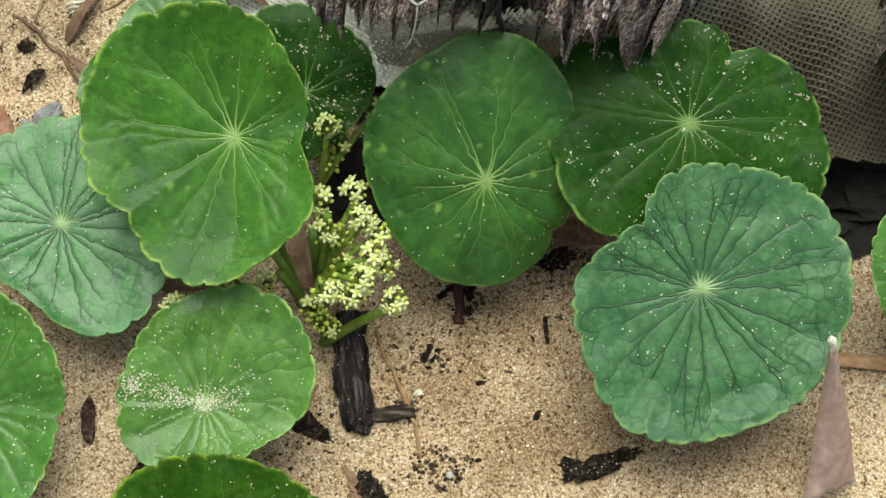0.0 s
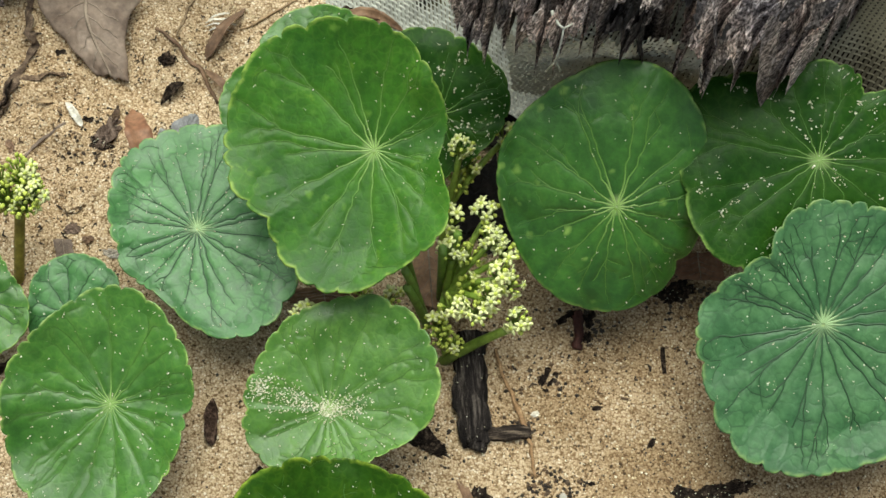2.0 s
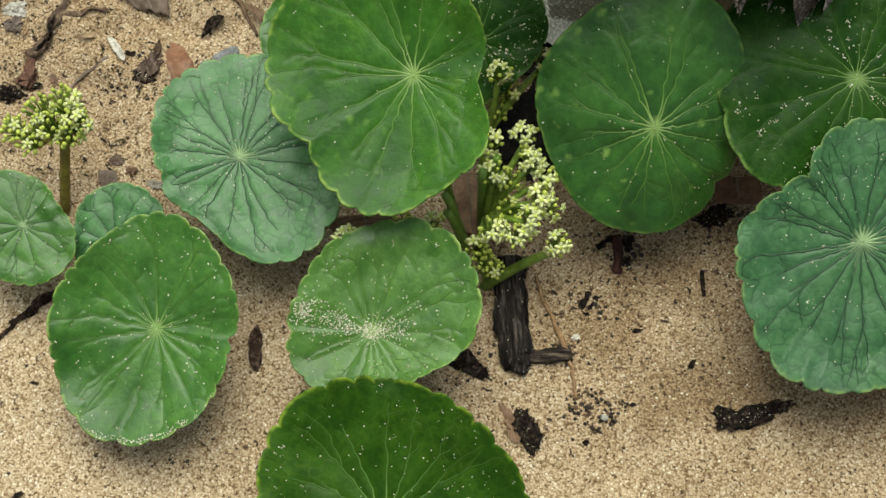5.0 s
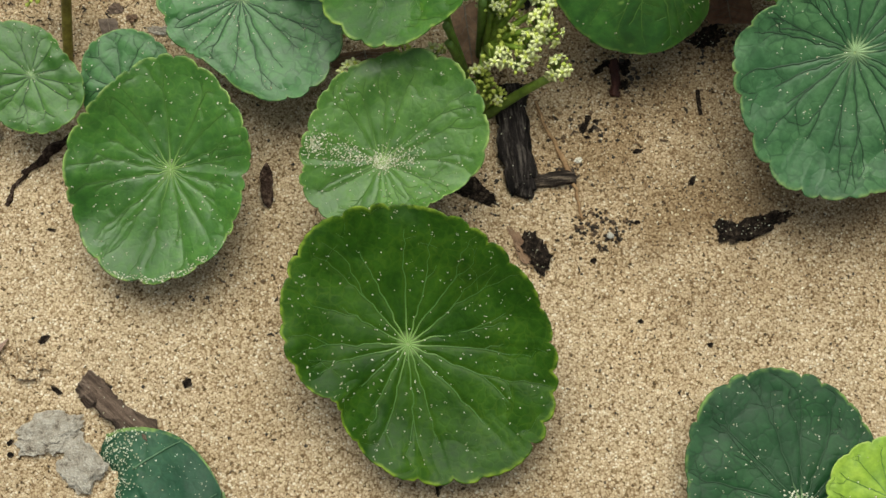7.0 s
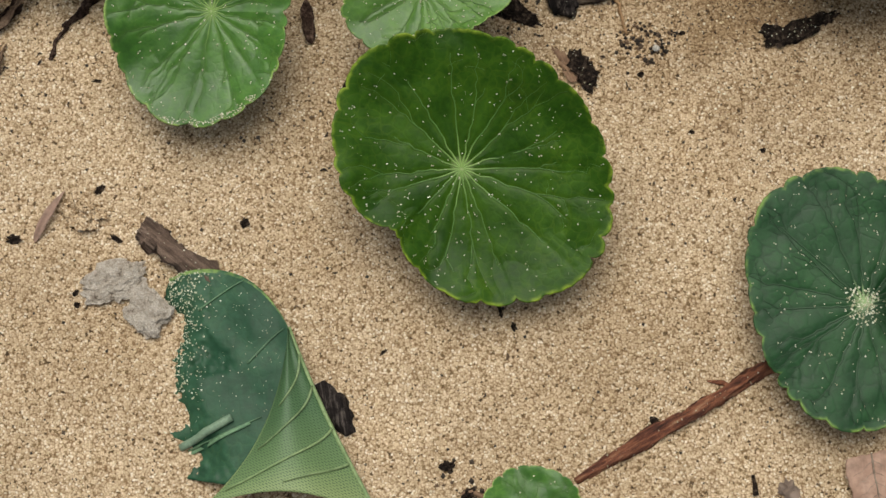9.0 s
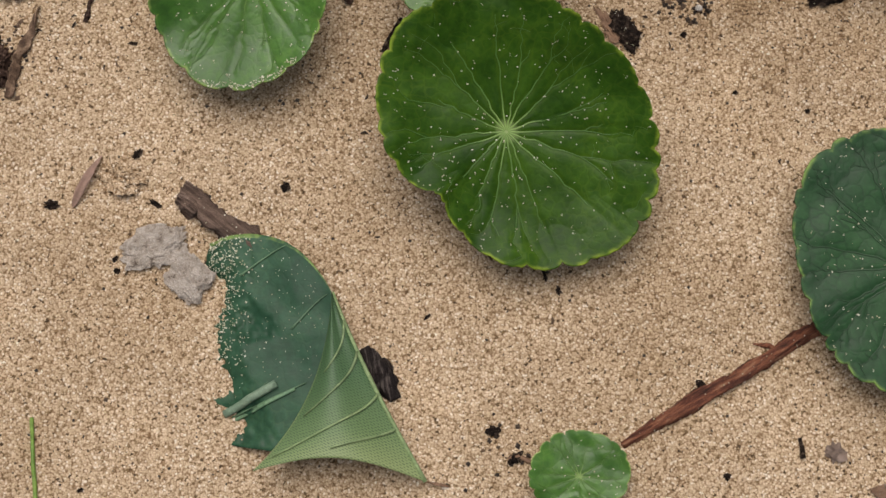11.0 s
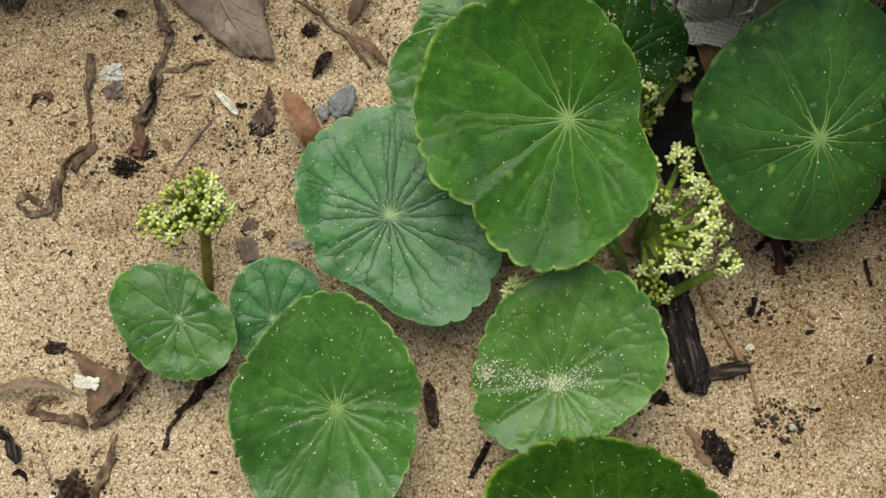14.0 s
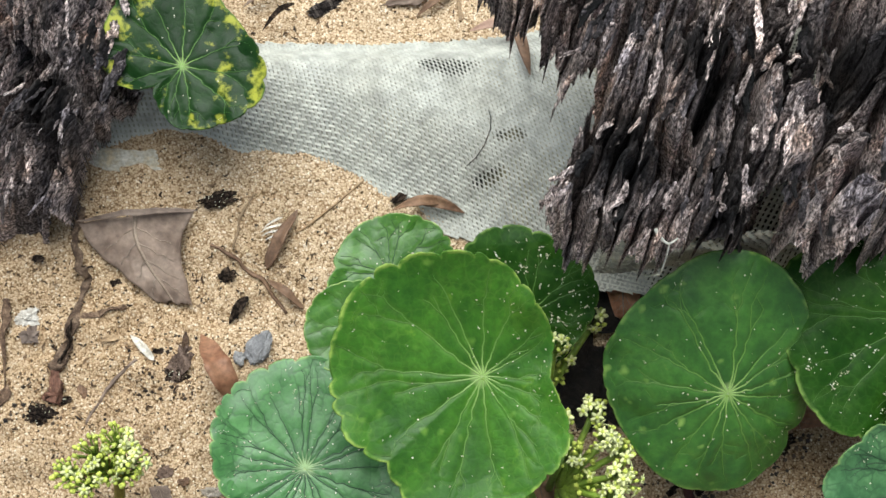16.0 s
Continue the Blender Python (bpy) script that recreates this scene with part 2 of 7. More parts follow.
def bark_material(name, stops, toned):
    """Weathered bark: pale flecks and pits over dark wood, differing from bundle to bundle."""
    m, n, link, b = material(name, 0.85, 0.25)
    long_grain = noise_node(n, link, 1050, 5.0, 0.65, (1.7, 0.36, 0.9), "Position", -0.5)
    fleck = noise_node(n, link, 1150, 4.0, 0.6, (1.3, 0.6, 1.0), "Position", -0.5)
    patch = noise_node(n, link, 75, 3.0, 0.55, None, "Position")
    col = ramp(n, link, long_grain.outputs["Fac"], stops).outputs[0]
    f = ramp(n, link, fleck.outputs["Fac"], [(0.39, (0.20, 0.19, 0.19)), (0.46, (0.60, 0.60, 0.60)), (0.53, (1.1, 1.1, 1.1)), (0.60, (1.6, 1.6, 1.6))])
    col = mix(n, link, 1.0, col, f.outputs[0], "MULTIPLY")
    p = ramp(n, link, patch.outputs["Fac"], [(0.34, (0.40, 0.41, 0.46)), (0.43, (0.85, 0.84, 0.85)), (0.56, (1.0, 0.97, 0.96)), (0.70, (1.1, 0.96, 0.84))])
    col = mix(n, link, 1.0, col, p.outputs[0], "MULTIPLY")
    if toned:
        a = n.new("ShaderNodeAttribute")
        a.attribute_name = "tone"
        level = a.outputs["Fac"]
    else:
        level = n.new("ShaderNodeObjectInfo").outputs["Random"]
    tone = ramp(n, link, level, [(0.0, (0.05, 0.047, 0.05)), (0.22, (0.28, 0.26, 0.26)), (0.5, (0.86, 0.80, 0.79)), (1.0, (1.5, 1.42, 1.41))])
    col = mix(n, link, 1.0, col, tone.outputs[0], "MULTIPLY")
    link(col, b.inputs["Base Color"])
    height = calc(n, link, "MULTIPLY_ADD", fleck.outputs["Fac"], 0.6, long_grain.outputs["Fac"])
    bump(n, link, b, height, 0.9, 0.0008)
    return m


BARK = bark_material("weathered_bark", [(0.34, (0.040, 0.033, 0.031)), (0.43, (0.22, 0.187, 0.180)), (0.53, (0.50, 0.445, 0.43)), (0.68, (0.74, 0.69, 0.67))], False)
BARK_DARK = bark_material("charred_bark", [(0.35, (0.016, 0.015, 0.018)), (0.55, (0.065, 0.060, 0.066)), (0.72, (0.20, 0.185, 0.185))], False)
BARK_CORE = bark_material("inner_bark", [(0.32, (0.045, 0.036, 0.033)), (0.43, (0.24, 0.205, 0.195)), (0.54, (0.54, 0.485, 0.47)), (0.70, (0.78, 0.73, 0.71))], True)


# ---- building helpers ----
def finish(name, bm, mat, smooth=True):
    me = bpy.data.meshes.new(name)
    bmesh.ops.recalc_face_normals(bm, faces=bm.faces[:])
    bm.to_mesh(me)
    bm.free()
    me.materials.append(mat)
    if smooth:
        me.polygons.foreach_set("use_smooth", [True] * len(me.polygons))
    return me


def mesh_of(name, verts, faces, mat, smooth=True):
    me = bpy.data.meshes.new(name)
    me.from_pydata([tuple(v) for v in verts], [], faces)
    me.materials.append(mat)
    if smooth:
        me.polygons.foreach_set("use_smooth", [True] * len(me.polygons))
    me.update()
    return me


def put(name, me, parent=None, m=None, label="", category="", group="", kind=""):
    ob = new(name, me)
    if parent is not None:
        ob.parent = parent
    if m is not None:
        ob.matrix_basis = m
    return tagged(ob, label, category, group, kind)


def fbm(x, y, z=0.0, octaves=4):
    return noise.fractal(Vector((x, y, z)), 1.0, 2.0, octaves)


def smooth01(a, b, x):
    t = min(1.0, max(0.0, (x - a) / (b - a)))
    return t * t * (3 - 2 * t)


def tube_data(points, radii, sides=8, rough=0.0, seed=0.0, flat=1.0):
    """Verts and faces of a tube along points, closed at both ends."""
    pts = [Vector(p) for p in points]
    verts, faces = [], []
    side = None
    for k, p in enumerate(pts):
        d = (pts[min(k + 1, len(pts) - 1)] - pts[max(k - 1, 0)]).normalized()
        if side is None:
            side = d.cross(Vector((0, 0, 1)))
            if side.length < 0.1:
                side = d.cross(Vector((0, 1, 0)))
        side = (side - d * side.dot(d)).normalized()
        up = side.cross(d)
        for j in range(sides):
            a = 2 * math.pi * j / sides
            r = radii[k]
            if rough:
                r *= 1 + rough * noise.noise(Vector((math.cos(a) * 2.2 + seed, math.sin(a) * 2.2, k * 0.16))) + 0.4 * rough * noise.noise(Vector((math.cos(a) * 3 + seed, math.sin(a) * 3, k * 0.8)))
            verts.append(p + side * (math.cos(a) * r) + up * (math.sin(a) * r * flat))
    for k in range(len(pts) - 1):
        for j in range(sides):
            a, b = k * sides + j, k * sides + (j + 1) % sides
            faces.append((a, b, b + sides, a + sides))
    faces.append(tuple(range(sides - 1, -1, -1)))
    faces.append(tuple(range((len(pts) - 1) * sides, len(pts) * sides)))
    return verts, faces


def curve_points(a, b, bow, count=9):
    a, b, bow = Vector(a), Vector(b), Vector(bow)
    return [a.lerp(b, t) + bow * (4 * t * (1 - t)) for t in (k / (count - 1) for k in range(count))]


# ---- ground ----
def ground_z(x, y):
    """Height of the sand: nearly level, rougher among the litter, rising towards the fabric."""
    rough = smooth01(0.02, 0.10, y) * smooth01(-0.07, -0.12, x) * (1 - 0.75 * smooth01(0.128, 0.150, y))
    z = 0.0016 * fbm(x * 22, y * 22, 3.1, 3) + (0.0006 + 0.0030 * rough) * fbm(x * 85, y * 85, 7.7, 3) + 0.0007 * rough * fbm(x * 300, y * 300, 1.7, 2)
    z += 0.009 * smooth01(0.105, 0.165, y) * smooth01(0.06, -0.04, x)
    return z


def axis_steps(lo, hi, step, far):
    inner = np.arange(lo, hi + step / 2, step)
    grow = [step * 1.7 ** k for k in range(1, 17)]
    out = np.cumsum(grow)
    out = out[out < far]
    out = np.append(out, far)
    return np.concatenate([lo - out[::-1], inner, hi + out])


def build_ground():
    xs, ys = axis_steps(-0.24, 0.15, 0.0014, 40.0), axis_steps(-0.16, 0.26, 0.0014, 40.0)
    verts = []
    for y in ys:
        for x in xs:
            inside = -0.3 < x < 0.2 and -0.22 < y < 0.32
            verts.append((x, y, ground_z(x, y) if inside else 0.0))
    w = len(xs)
    faces = [(j * w + i, j * w + i + 1, (j + 1) * w + i + 1, (j + 1) * w + i) for j in range(len(ys) - 1) for i in range(w - 1)]
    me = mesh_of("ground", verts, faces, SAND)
    # painted into the sand: shade and humus dust round the plant, browner by litter
    sand_tone = [smooth01(1.0, 0.25, math.hypot((x - 0.035) / 0.110, (y - 0.028) / 0.080) + 0.22 * fbm(x * 28, y * 28, 9.0, 3)) * smooth01(-1.2, 0.5, fbm(x * 60, y * 60, 2.0, 3)) + 0.55 * smooth01(-0.10, -0.16, x + 0.02 * fbm(x * 30, y * 30, 4.0, 3)) * smooth01(0.045, 0.085, y) * smooth01(0.42, 0.24, y) * smooth01(-0.45, -0.25, x) for x, y, _ in verts]
    me.attributes.new("shade_dirt", "FLOAT", "POINT").data.foreach_set("value", np.array(sand_tone, np.float32))
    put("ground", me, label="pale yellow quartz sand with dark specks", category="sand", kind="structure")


build_ground()


# ---- woven fabric under the bark ----
FRONT_X = (-0.20, -0.16, -0.139, -0.123, -0.107, -0.09, -0.074, -0.058, -0.036, -0.02, 0.03, 0.102, 0.14)
FRONT_Y = (0.143, 0.150, 0.153, 0.148, 0.145, 0.142, 0.135, 0.129, 0.119, 0.109, 0.098, 0.0860, 0.0858)


def fabric_depth(x):
    """From the front edge to the back edge."""
    return 0.192 + 0.035 * smooth01(-0.02, 0.03, x) + 0.004 * math.sin(x * 25) - float(np.interp(x, FRONT_X, FRONT_Y))


def fabric_point(x, s):
    """A point of the sheet, s metres behind its front edge."""
    y = float(np.interp(x, FRONT_X, FRONT_Y)) + s
    right = smooth01(-0.03, 0.06, x)
    z = 0.0045 + 0.004 * smooth01(-0.04, -0.01, x) + 0.0175 * smooth01(0, 0.034, s) - 0.008 * smooth01(0.012, 0.0, fabric_depth(x) - s) * (1 - right) + right * (0.012 + 0.010 * smooth01(0.0, 0.03, s))
    z += 0.0008 * fbm(x * 30, y * 30, 1.3, 3) + right * 0.0012 * math.sin(x * 260 + s * 40)
    return x, y, z


def fabric_top(x, y):
    """Height of the sheet's upper side at a place."""
    return fabric_point(x, y - float(np.interp(x, FRONT_X, FRONT_Y)))[2] + 0.0003


BARE_SPOTS = ((-0.0566, 0.1761, 0.0075), (-0.0466, 0.143, 0.005), (-0.040, 0.153, 0.004))


def bareness(x, y):
    """Where the sand has gone from under the threads and they have slipped apart."""
    near = min(math.hypot((x - a) / r, (y - b) / (r * 0.45)) for a, b, r in BARE_SPOTS)
    return smooth01(1.2, 0.8, near + 0.5 * fbm(x * 160, y * 160, 6.0, 3))


def weave(name, lo, hi, depth, step, cover, mat, slant=0.0, row=None, lean=-0.20):
    """Over and under threads of a plain weave, each thread a narrow ribbon."""
    verts, faces = [], []

    def ribbon(points, across):
        for k, p in enumerate(points):
            q = across[k]
            verts.append((p[0] - q[0], p[1] - q[1], p[2] - 0.00004))
            verts.append((p[0], p[1], p[2] + 0.00013))
            verts.append((p[0] + q[0], p[1] + q[1], p[2] - 0.00004))
            if k:
                b = len(verts) - 3
                faces.append((b - 3, b - 2, b + 1, b))
                faces.append((b - 2, b - 1, b + 2, b + 1))

    row = row or step
    columns, rows = int((hi - lo) / step), int((depth + slant * (hi - lo)) / row)
    for c in range(columns):
        pts, wide = [], []
        x0 = lo + c * step
        f = cover * step * (0.42 + 0.10 * noise.noise(Vector((c * 0.9, 0.3, lo))))
        for r in range(rows + 1):
            s = r * row - slant * c * step
            if s < 0.0:
                continue
            if s > min(depth, fabric_depth(x0 + lean * s)):
                break
            x = x0 + lean * s + 0.00022 * noise.noise(Vector((x0 * 300, s * 300, 0.0)))
            p = fabric_point(x, s)
            pts.append((p[0], p[1], p[2] + (0.00016 if (c + r) % 2 else -0.00016)))
            wide.append((f * (1 - 0.5 * bareness(p[0], p[1])), 0.0))
        ribbon(pts, wide)
    for r in range(rows):
        pts, wide = [], []
        f = cover * row * (0.34 + 0.10 * noise.noise(Vector((0.4, r * 0.9, hi))))
        for c in range(columns + 1):
            s = r * row - slant * c * step + 0.0002 * noise.noise(Vector((c * 0.23, r * 0.7, 2.0)))
            x = lo + c * step + lean * s
            if s < 0.0 or s > min(depth, fabric_depth(x)):
                ribbon(pts, wide)
                pts, wide = [], []
                continue
            p = fabric_point(x, s)
            pts.append((p[0], p[1], p[2] + (-0.00016 if (c + r) % 2 else 0.00016)))
            wide.append((0.0, f * (1 - 0.5 * bareness(p[0], p[1]))))
        ribbon(pts, wide)
    return mesh_of(name, verts, faces, mat)


def hanging_weave():
    """The sheet's steep front, hanging from under the bark down to the sand."""
    rng = random.Random(61)

    def point(x, v, out):
        back = 0.003 * smooth01(-0.010, 0.010, x)
        y = 0.1145 - 0.0070 * v + back + 0.0008 * fbm(x * 60, v * 3, 2.2, 2) - out
        return x, y, 0.0560 - 0.0330 * v + 0.0008 * fbm(x * 90, v * 4, 7.2, 2)

    verts, faces = [], []

    def ribbon(points, across):
        for k, p in enumerate(points):
            q = across[k]
            verts.append((p[0] - q[0], p[1] - q[1], p[2] - 0.00004))
            verts.append((p[0], p[1], p[2] + 0.00013))
            verts.append((p[0] + q[0], p[1] + q[1], p[2] - 0.00004))
            if k:
                b = len(verts) - 3
                faces.append((b - 3, b - 2, b + 1, b))
                faces.append((b - 2, b - 1, b + 2, b + 1))

    row = row or step
    columns, rows = int((hi - lo) / step), int((depth + slant * (hi - lo)) / row)
    for c in range(columns):
        pts, wide = [], []
        x0 = lo + c * step
        f = cover * step * (0.42 + 0.10 * noise.noise(Vector((c * 0.9, 0.3, lo))))
        for r in range(rows + 1):
            s = r * row - slant * c * step
            if s < 0.0:
                continue
            if s > min(depth, fabric_depth(x0 + lean * s)):
                break
            x = x0 + lean * s + 0.00022 * noise.noise(Vector((x0 * 300, s * 300, 0.0)))
            p = fabric_point(x, s)
            pts.append((p[0], p[1], p[2] + (0.00016 if (c + r) % 2 else -0.00016)))
            wide.append((f * (1 - 0.5 * bareness(p[0], p[1])), 0.0))
        ribbon(pts, wide)
    for r in range(rows):
        pts, wide = [], []
        f = cover * row * (0.34 + 0.10 * noise.noise(Vector((0.4, r * 0.9, hi))))
        for c in range(columns + 1):
            s = r * row - slant * c * step + 0.0002 * noise.noise(Vector((c * 0.23, r * 0.7, 2.0)))
            x = lo + c * step + lean * s
            if s < 0.0 or s > min(depth, fabric_depth(x)):
                ribbon(pts, wide)
                pts, wide = [], []
                continue
            p = fabric_point(x, s)
            pts.append((p[0], p[1], p[2] + (-0.00016 if (c + r) % 2 else 0.00016)))
            wide.append((0.0, f * (1 - 0.5 * bareness(p[0], p[1]))))
        ribbon(pts, wide)
    return mesh_of(name, verts, faces, mat)


def hanging_weave():
    """The sheet's steep front, hanging from under the bark down to the sand."""
    rng = random.Random(61)

    def point(x, v, out):
        top = float(np.interp(x, (-0.036, -0.030, -0.020, -0.010, 0.0, 0.004, 0.010, 0.022), (0.1045, 0.0995, 0.0960, 0.0970, 0.0995, 0.0975, 0.1005, 0.1005)))
        y = top + (0.1085 - top) * v + 0.0010 * fbm(x * 60, v * 3, 2.2, 2) - out
        return x, y, 0.0725 - 0.0475 * v + 0.0010 * fbm(x * 90, v * 4, 7.2, 2)

    verts, faces = [], []

    def ribbon(samples, half):
        b = len(verts)
        for x, v, out in samples:
            for side in (-1, 1):
                verts.append(point(x + side * half[0], v + side * half[1], out))
        for k in range(len(samples) - 1):
            faces.append((b + 2 * k, b + 2 * k + 1, b + 2 * k + 3, b + 2 * k + 2))

    step, row = 0.00125, 0.036
    for i in range(62):
        x0 = -0.036 + i * step + rng.gauss(0, 0.00012)
        end = 0.93 + 0.10 * rng.random()
        samples = []
        for k in range(67):
            v = k / 66
            x = x0 - 0.012 * v + 0.0002 * math.sin(v * 30 + i)
            if v <= end and -0.027 + 0.005 * v < x < 0.028:
                samples.append((x, v, 0.00022 * math.cos(math.pi * (v / row + i))))
        if len(samples) > 1:
            ribbon(samples, (0.00038 + rng.uniform(-0.00006, 0.00008), 0.0))
    for j in range(29):
        v0 = 0.01 + j * row + rng.gauss(0, 0.003)
        samples = []
        for k in range(97):
            x = -0.027 + 0.055 * k / 96
            v = v0 + 0.10 * (x + 0.02) / 0.05 + 0.004 * math.sin(x * 300 + j)
            if 0.0 <= v <= 0.985 and x > -0.027 + 0.005 * v:
                samples.append((x, v, -0.00022 * math.cos(math.pi * ((x + 0.036 + 0.012 * v) / step + j))))
        if len(samples) > 1:
            ribbon(samples, (0.0, 0.0095 + rng.uniform(-0.0015, 0.002)))
    return mesh_of("weave_hanging", verts, faces, FABRIC)


def build_fabric():
    fab = put("woven_fabric", None, label="pale grey woven geotextile sheet half buried in sand", category="fabric")
    put("weave", weave("weave_dense", -0.185, -0.002, 0.085, 0.00128, 0.88, FABRIC, 0.12), fab)
    put("weave", weave("weave_open", -0.030, 0.165, 0.10, 0.00150, 0.92, FABRIC_OLD, 0.16, 0.00112, 0.55), fab)
    put("weave", hanging_weave(), fab)
    verts, faces, nx, ns = [], [], 150, 44
    bare, ochre = [], []
    for j in range(ns + 1):
        for i in range(nx + 1):
            x = -0.195 + 0.187 * i / nx
            p = fabric_point(x, 0.0006 + (fabric_depth(x) - 0.001) * j / ns)
            verts.append((p[0], p[1], p[2] - 0.0004))
            bare.append(bareness(p[0], p[1]))
            ochre.append(0.5 * smooth01(0.0, 0.5, fbm(p[0] * 60, p[1] * 60, 8.0, 3) + 0.5 * smooth01(-0.06, -0.035, p[0]) - 0.3))
    w = nx + 1
    faces = [(j * w + i, j * w + i + 1, (j + 1) * w + i + 1, (j + 1) * w + i) for j in range(ns) for i in range(nx)]
    back = mesh_of("sand_filled_backing", verts, faces, FABRIC_BACK)
    back.attributes.new("bare", "FLOAT", "POINT").data.foreach_set("value", np.array(bare, np.float32))
    back.attributes.new("ochre", "FLOAT", "POINT").data.foreach_set("value", np.array(ochre, np.float32))
    put("sand_filled_backing", back, fab)
    # near-black sheet under the open weave: paints the shade seen through its holes
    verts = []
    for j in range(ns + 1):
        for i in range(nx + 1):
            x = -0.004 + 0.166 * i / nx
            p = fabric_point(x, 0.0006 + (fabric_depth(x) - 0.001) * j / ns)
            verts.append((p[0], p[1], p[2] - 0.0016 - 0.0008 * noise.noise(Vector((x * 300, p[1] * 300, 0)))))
    put("damp_humus", mesh_of("damp_humus", verts, faces, NEAR_BLACK), fab, label="near-black backing sheet for the shade behind the weave")


FABRIC = plain("grey_white_thread", [(0.25, (0.385, 0.38, 0.335)), (0.5, (0.425, 0.425, 0.385)), (0.8, (0.46, 0.465, 0.435))], 45, 0.9, 0.3, 0.0003)


def old_thread_material():
    """Threads cream under the bark, olive towards the open side, darkened there for shade."""
    m, n, link, b = material("weathered_thread", 0.9, 0.3)
    t = noise_node(n, link, 60, 4.0)
    clean = ramp(n, link, t.outputs["Fac"], [(0.3, (0.48, 0.46, 0.38)), (0.7, (0.66, 0.64, 0.57))]).outputs[0]
    # olive threads, with the dimness of the shaded side put into the colour
    dim_olive = ramp(n, link, t.outputs["Fac"], [(0.3, (0.060, 0.051, 0.034)), (0.55, (0.095, 0.084, 0.058)), (0.8, (0.15, 0.138, 0.105))]).outputs[0]
    place = n.new("ShaderNodeSeparateXYZ")
    link(n.new("ShaderNodeTexCoord").outputs["Object"], place.inputs[0])
    at = calc(n, link, "MULTIPLY_ADD", t.outputs["Fac"], 0.03, place.outputs["X"])
    at = calc(n, link, "MULTIPLY_ADD", at, 25.0, -1.1)
    link(mix(n, link, ramp(n, link, at, [(0.0, (0, 0, 0)), (1.0, (1, 1, 1))]).outputs[0], clean, dim_olive), b.inputs["Base Color"])
    return m


FABRIC_OLD = old_thread_material()


def backing_material():
    """Sand and fine silt under the threads, missing in a few bare spots and ochre where moss dust gathers."""
    m, n, link, b = material("sand_dusted_backing", 0.95, 0.2)
    fine = noise_node(n, link, 500, 3.0)
    col = ramp(n, link, fine.outputs["Fac"], [(0.3, (0.22, 0.20, 0.165)), (0.7, (0.34, 0.32, 0.275))]).outputs[0]
    for name, shade in (("bare", (0.012, 0.010, 0.008)), ("ochre", (0.42, 0.36, 0.20))):
        a = n.new("ShaderNodeAttribute")
        a.attribute_name = name
        col = mix(n, link, a.outputs["Fac"], col, shade)
    link(col, b.inputs["Base Color"])
    return m


FABRIC_BACK = backing_material()
NEAR_BLACK = plain("damp_humus", [(0.3, (0.008, 0.006, 0.004)), (0.7, (0.030, 0.023, 0.015))], 300, 0.95, 0.6, 0.0006)
build_fabric()


# ---- weathered bark ----
def strip_mesh(k, mat):
    """One splintered fibre bundle, a unit long towards -y, knobbly, grooved lengthwise and with a ragged tip."""
    rings, sides = 26, 14
    verts, faces = [], []
    for i in range(rings):
        t = i / (rings - 1)
        w = 0.5 * (1 - 0.55 * t ** 5) * (0.35 + 0.65 * min(1, t * 4))
        ox, oz = 0.8 * noise.noise(Vector((t * 2.2, k * 1.9, 0))), 0.5 * noise.noise(Vector((t * 2.6, k * 2.3, 5)))
        for j in range(sides):
            a = 2 * math.pi * j / sides
            ca, sa = math.cos(a), math.sin(a)
            rag = 1 + 0.35 * noise.noise(Vector((ca * 1.3 + k * 3.7, sa * 1.3, t * 3.0))) + 0.95 * noise.noise(Vector((ca * 2.9 + k, sa * 2.9, t * 2.6))) + 0.65 * noise.noise(Vector((ca * 2.4 + k, sa * 2.4, t * 17.0)))
            tip = 0.16 * noise.noise(Vector((ca * 2.6 + k, sa * 2.6, 9.0))) if i > rings - 3 else 0
            verts.append((ca * w * max(0.15, rag) + ox, -t + tip, sa * w * max(0.15, rag) * 0.9 + oz))
    for i in range(rings - 1):
        for j in range(sides):
            a, b = i * sides + j, i * sides + (j + 1) % sides
            faces.append((a, b, b + sides, a + sides))
    faces.append(tuple(range(sides - 1, -1, -1)))
    faces.append(tuple(range((rings - 1) * sides, rings * sides)))
    return mesh_of("bark_strip", verts, faces, mat, smooth=False)


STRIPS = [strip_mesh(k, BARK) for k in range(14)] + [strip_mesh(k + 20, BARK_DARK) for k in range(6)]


def chance(i, j, seed):
    q = math.sin(i * 127.1 + j * 311.7 + seed * 17.3) * 43758.5453
    return q - math.floor(q)


def relief(x, y, seed):
    """Large humps and hollows of the bark."""
    return 0.015 * noise.noise(Vector((x * 48, y * 34, seed))) + 0.006 * noise.noise(Vector((x * 120, y * 75, seed + 4)))


# dark spots: charred wood, and the shade of hollows put into the colour
CHAR_SHADE_SPOTS = ((-0.021, 0.117), (0.005, 0.105), (0.034, 0.137), (0.044, 0.144), (0.028, 0.146), (-0.168, 0.160), (0.002, 0.140))


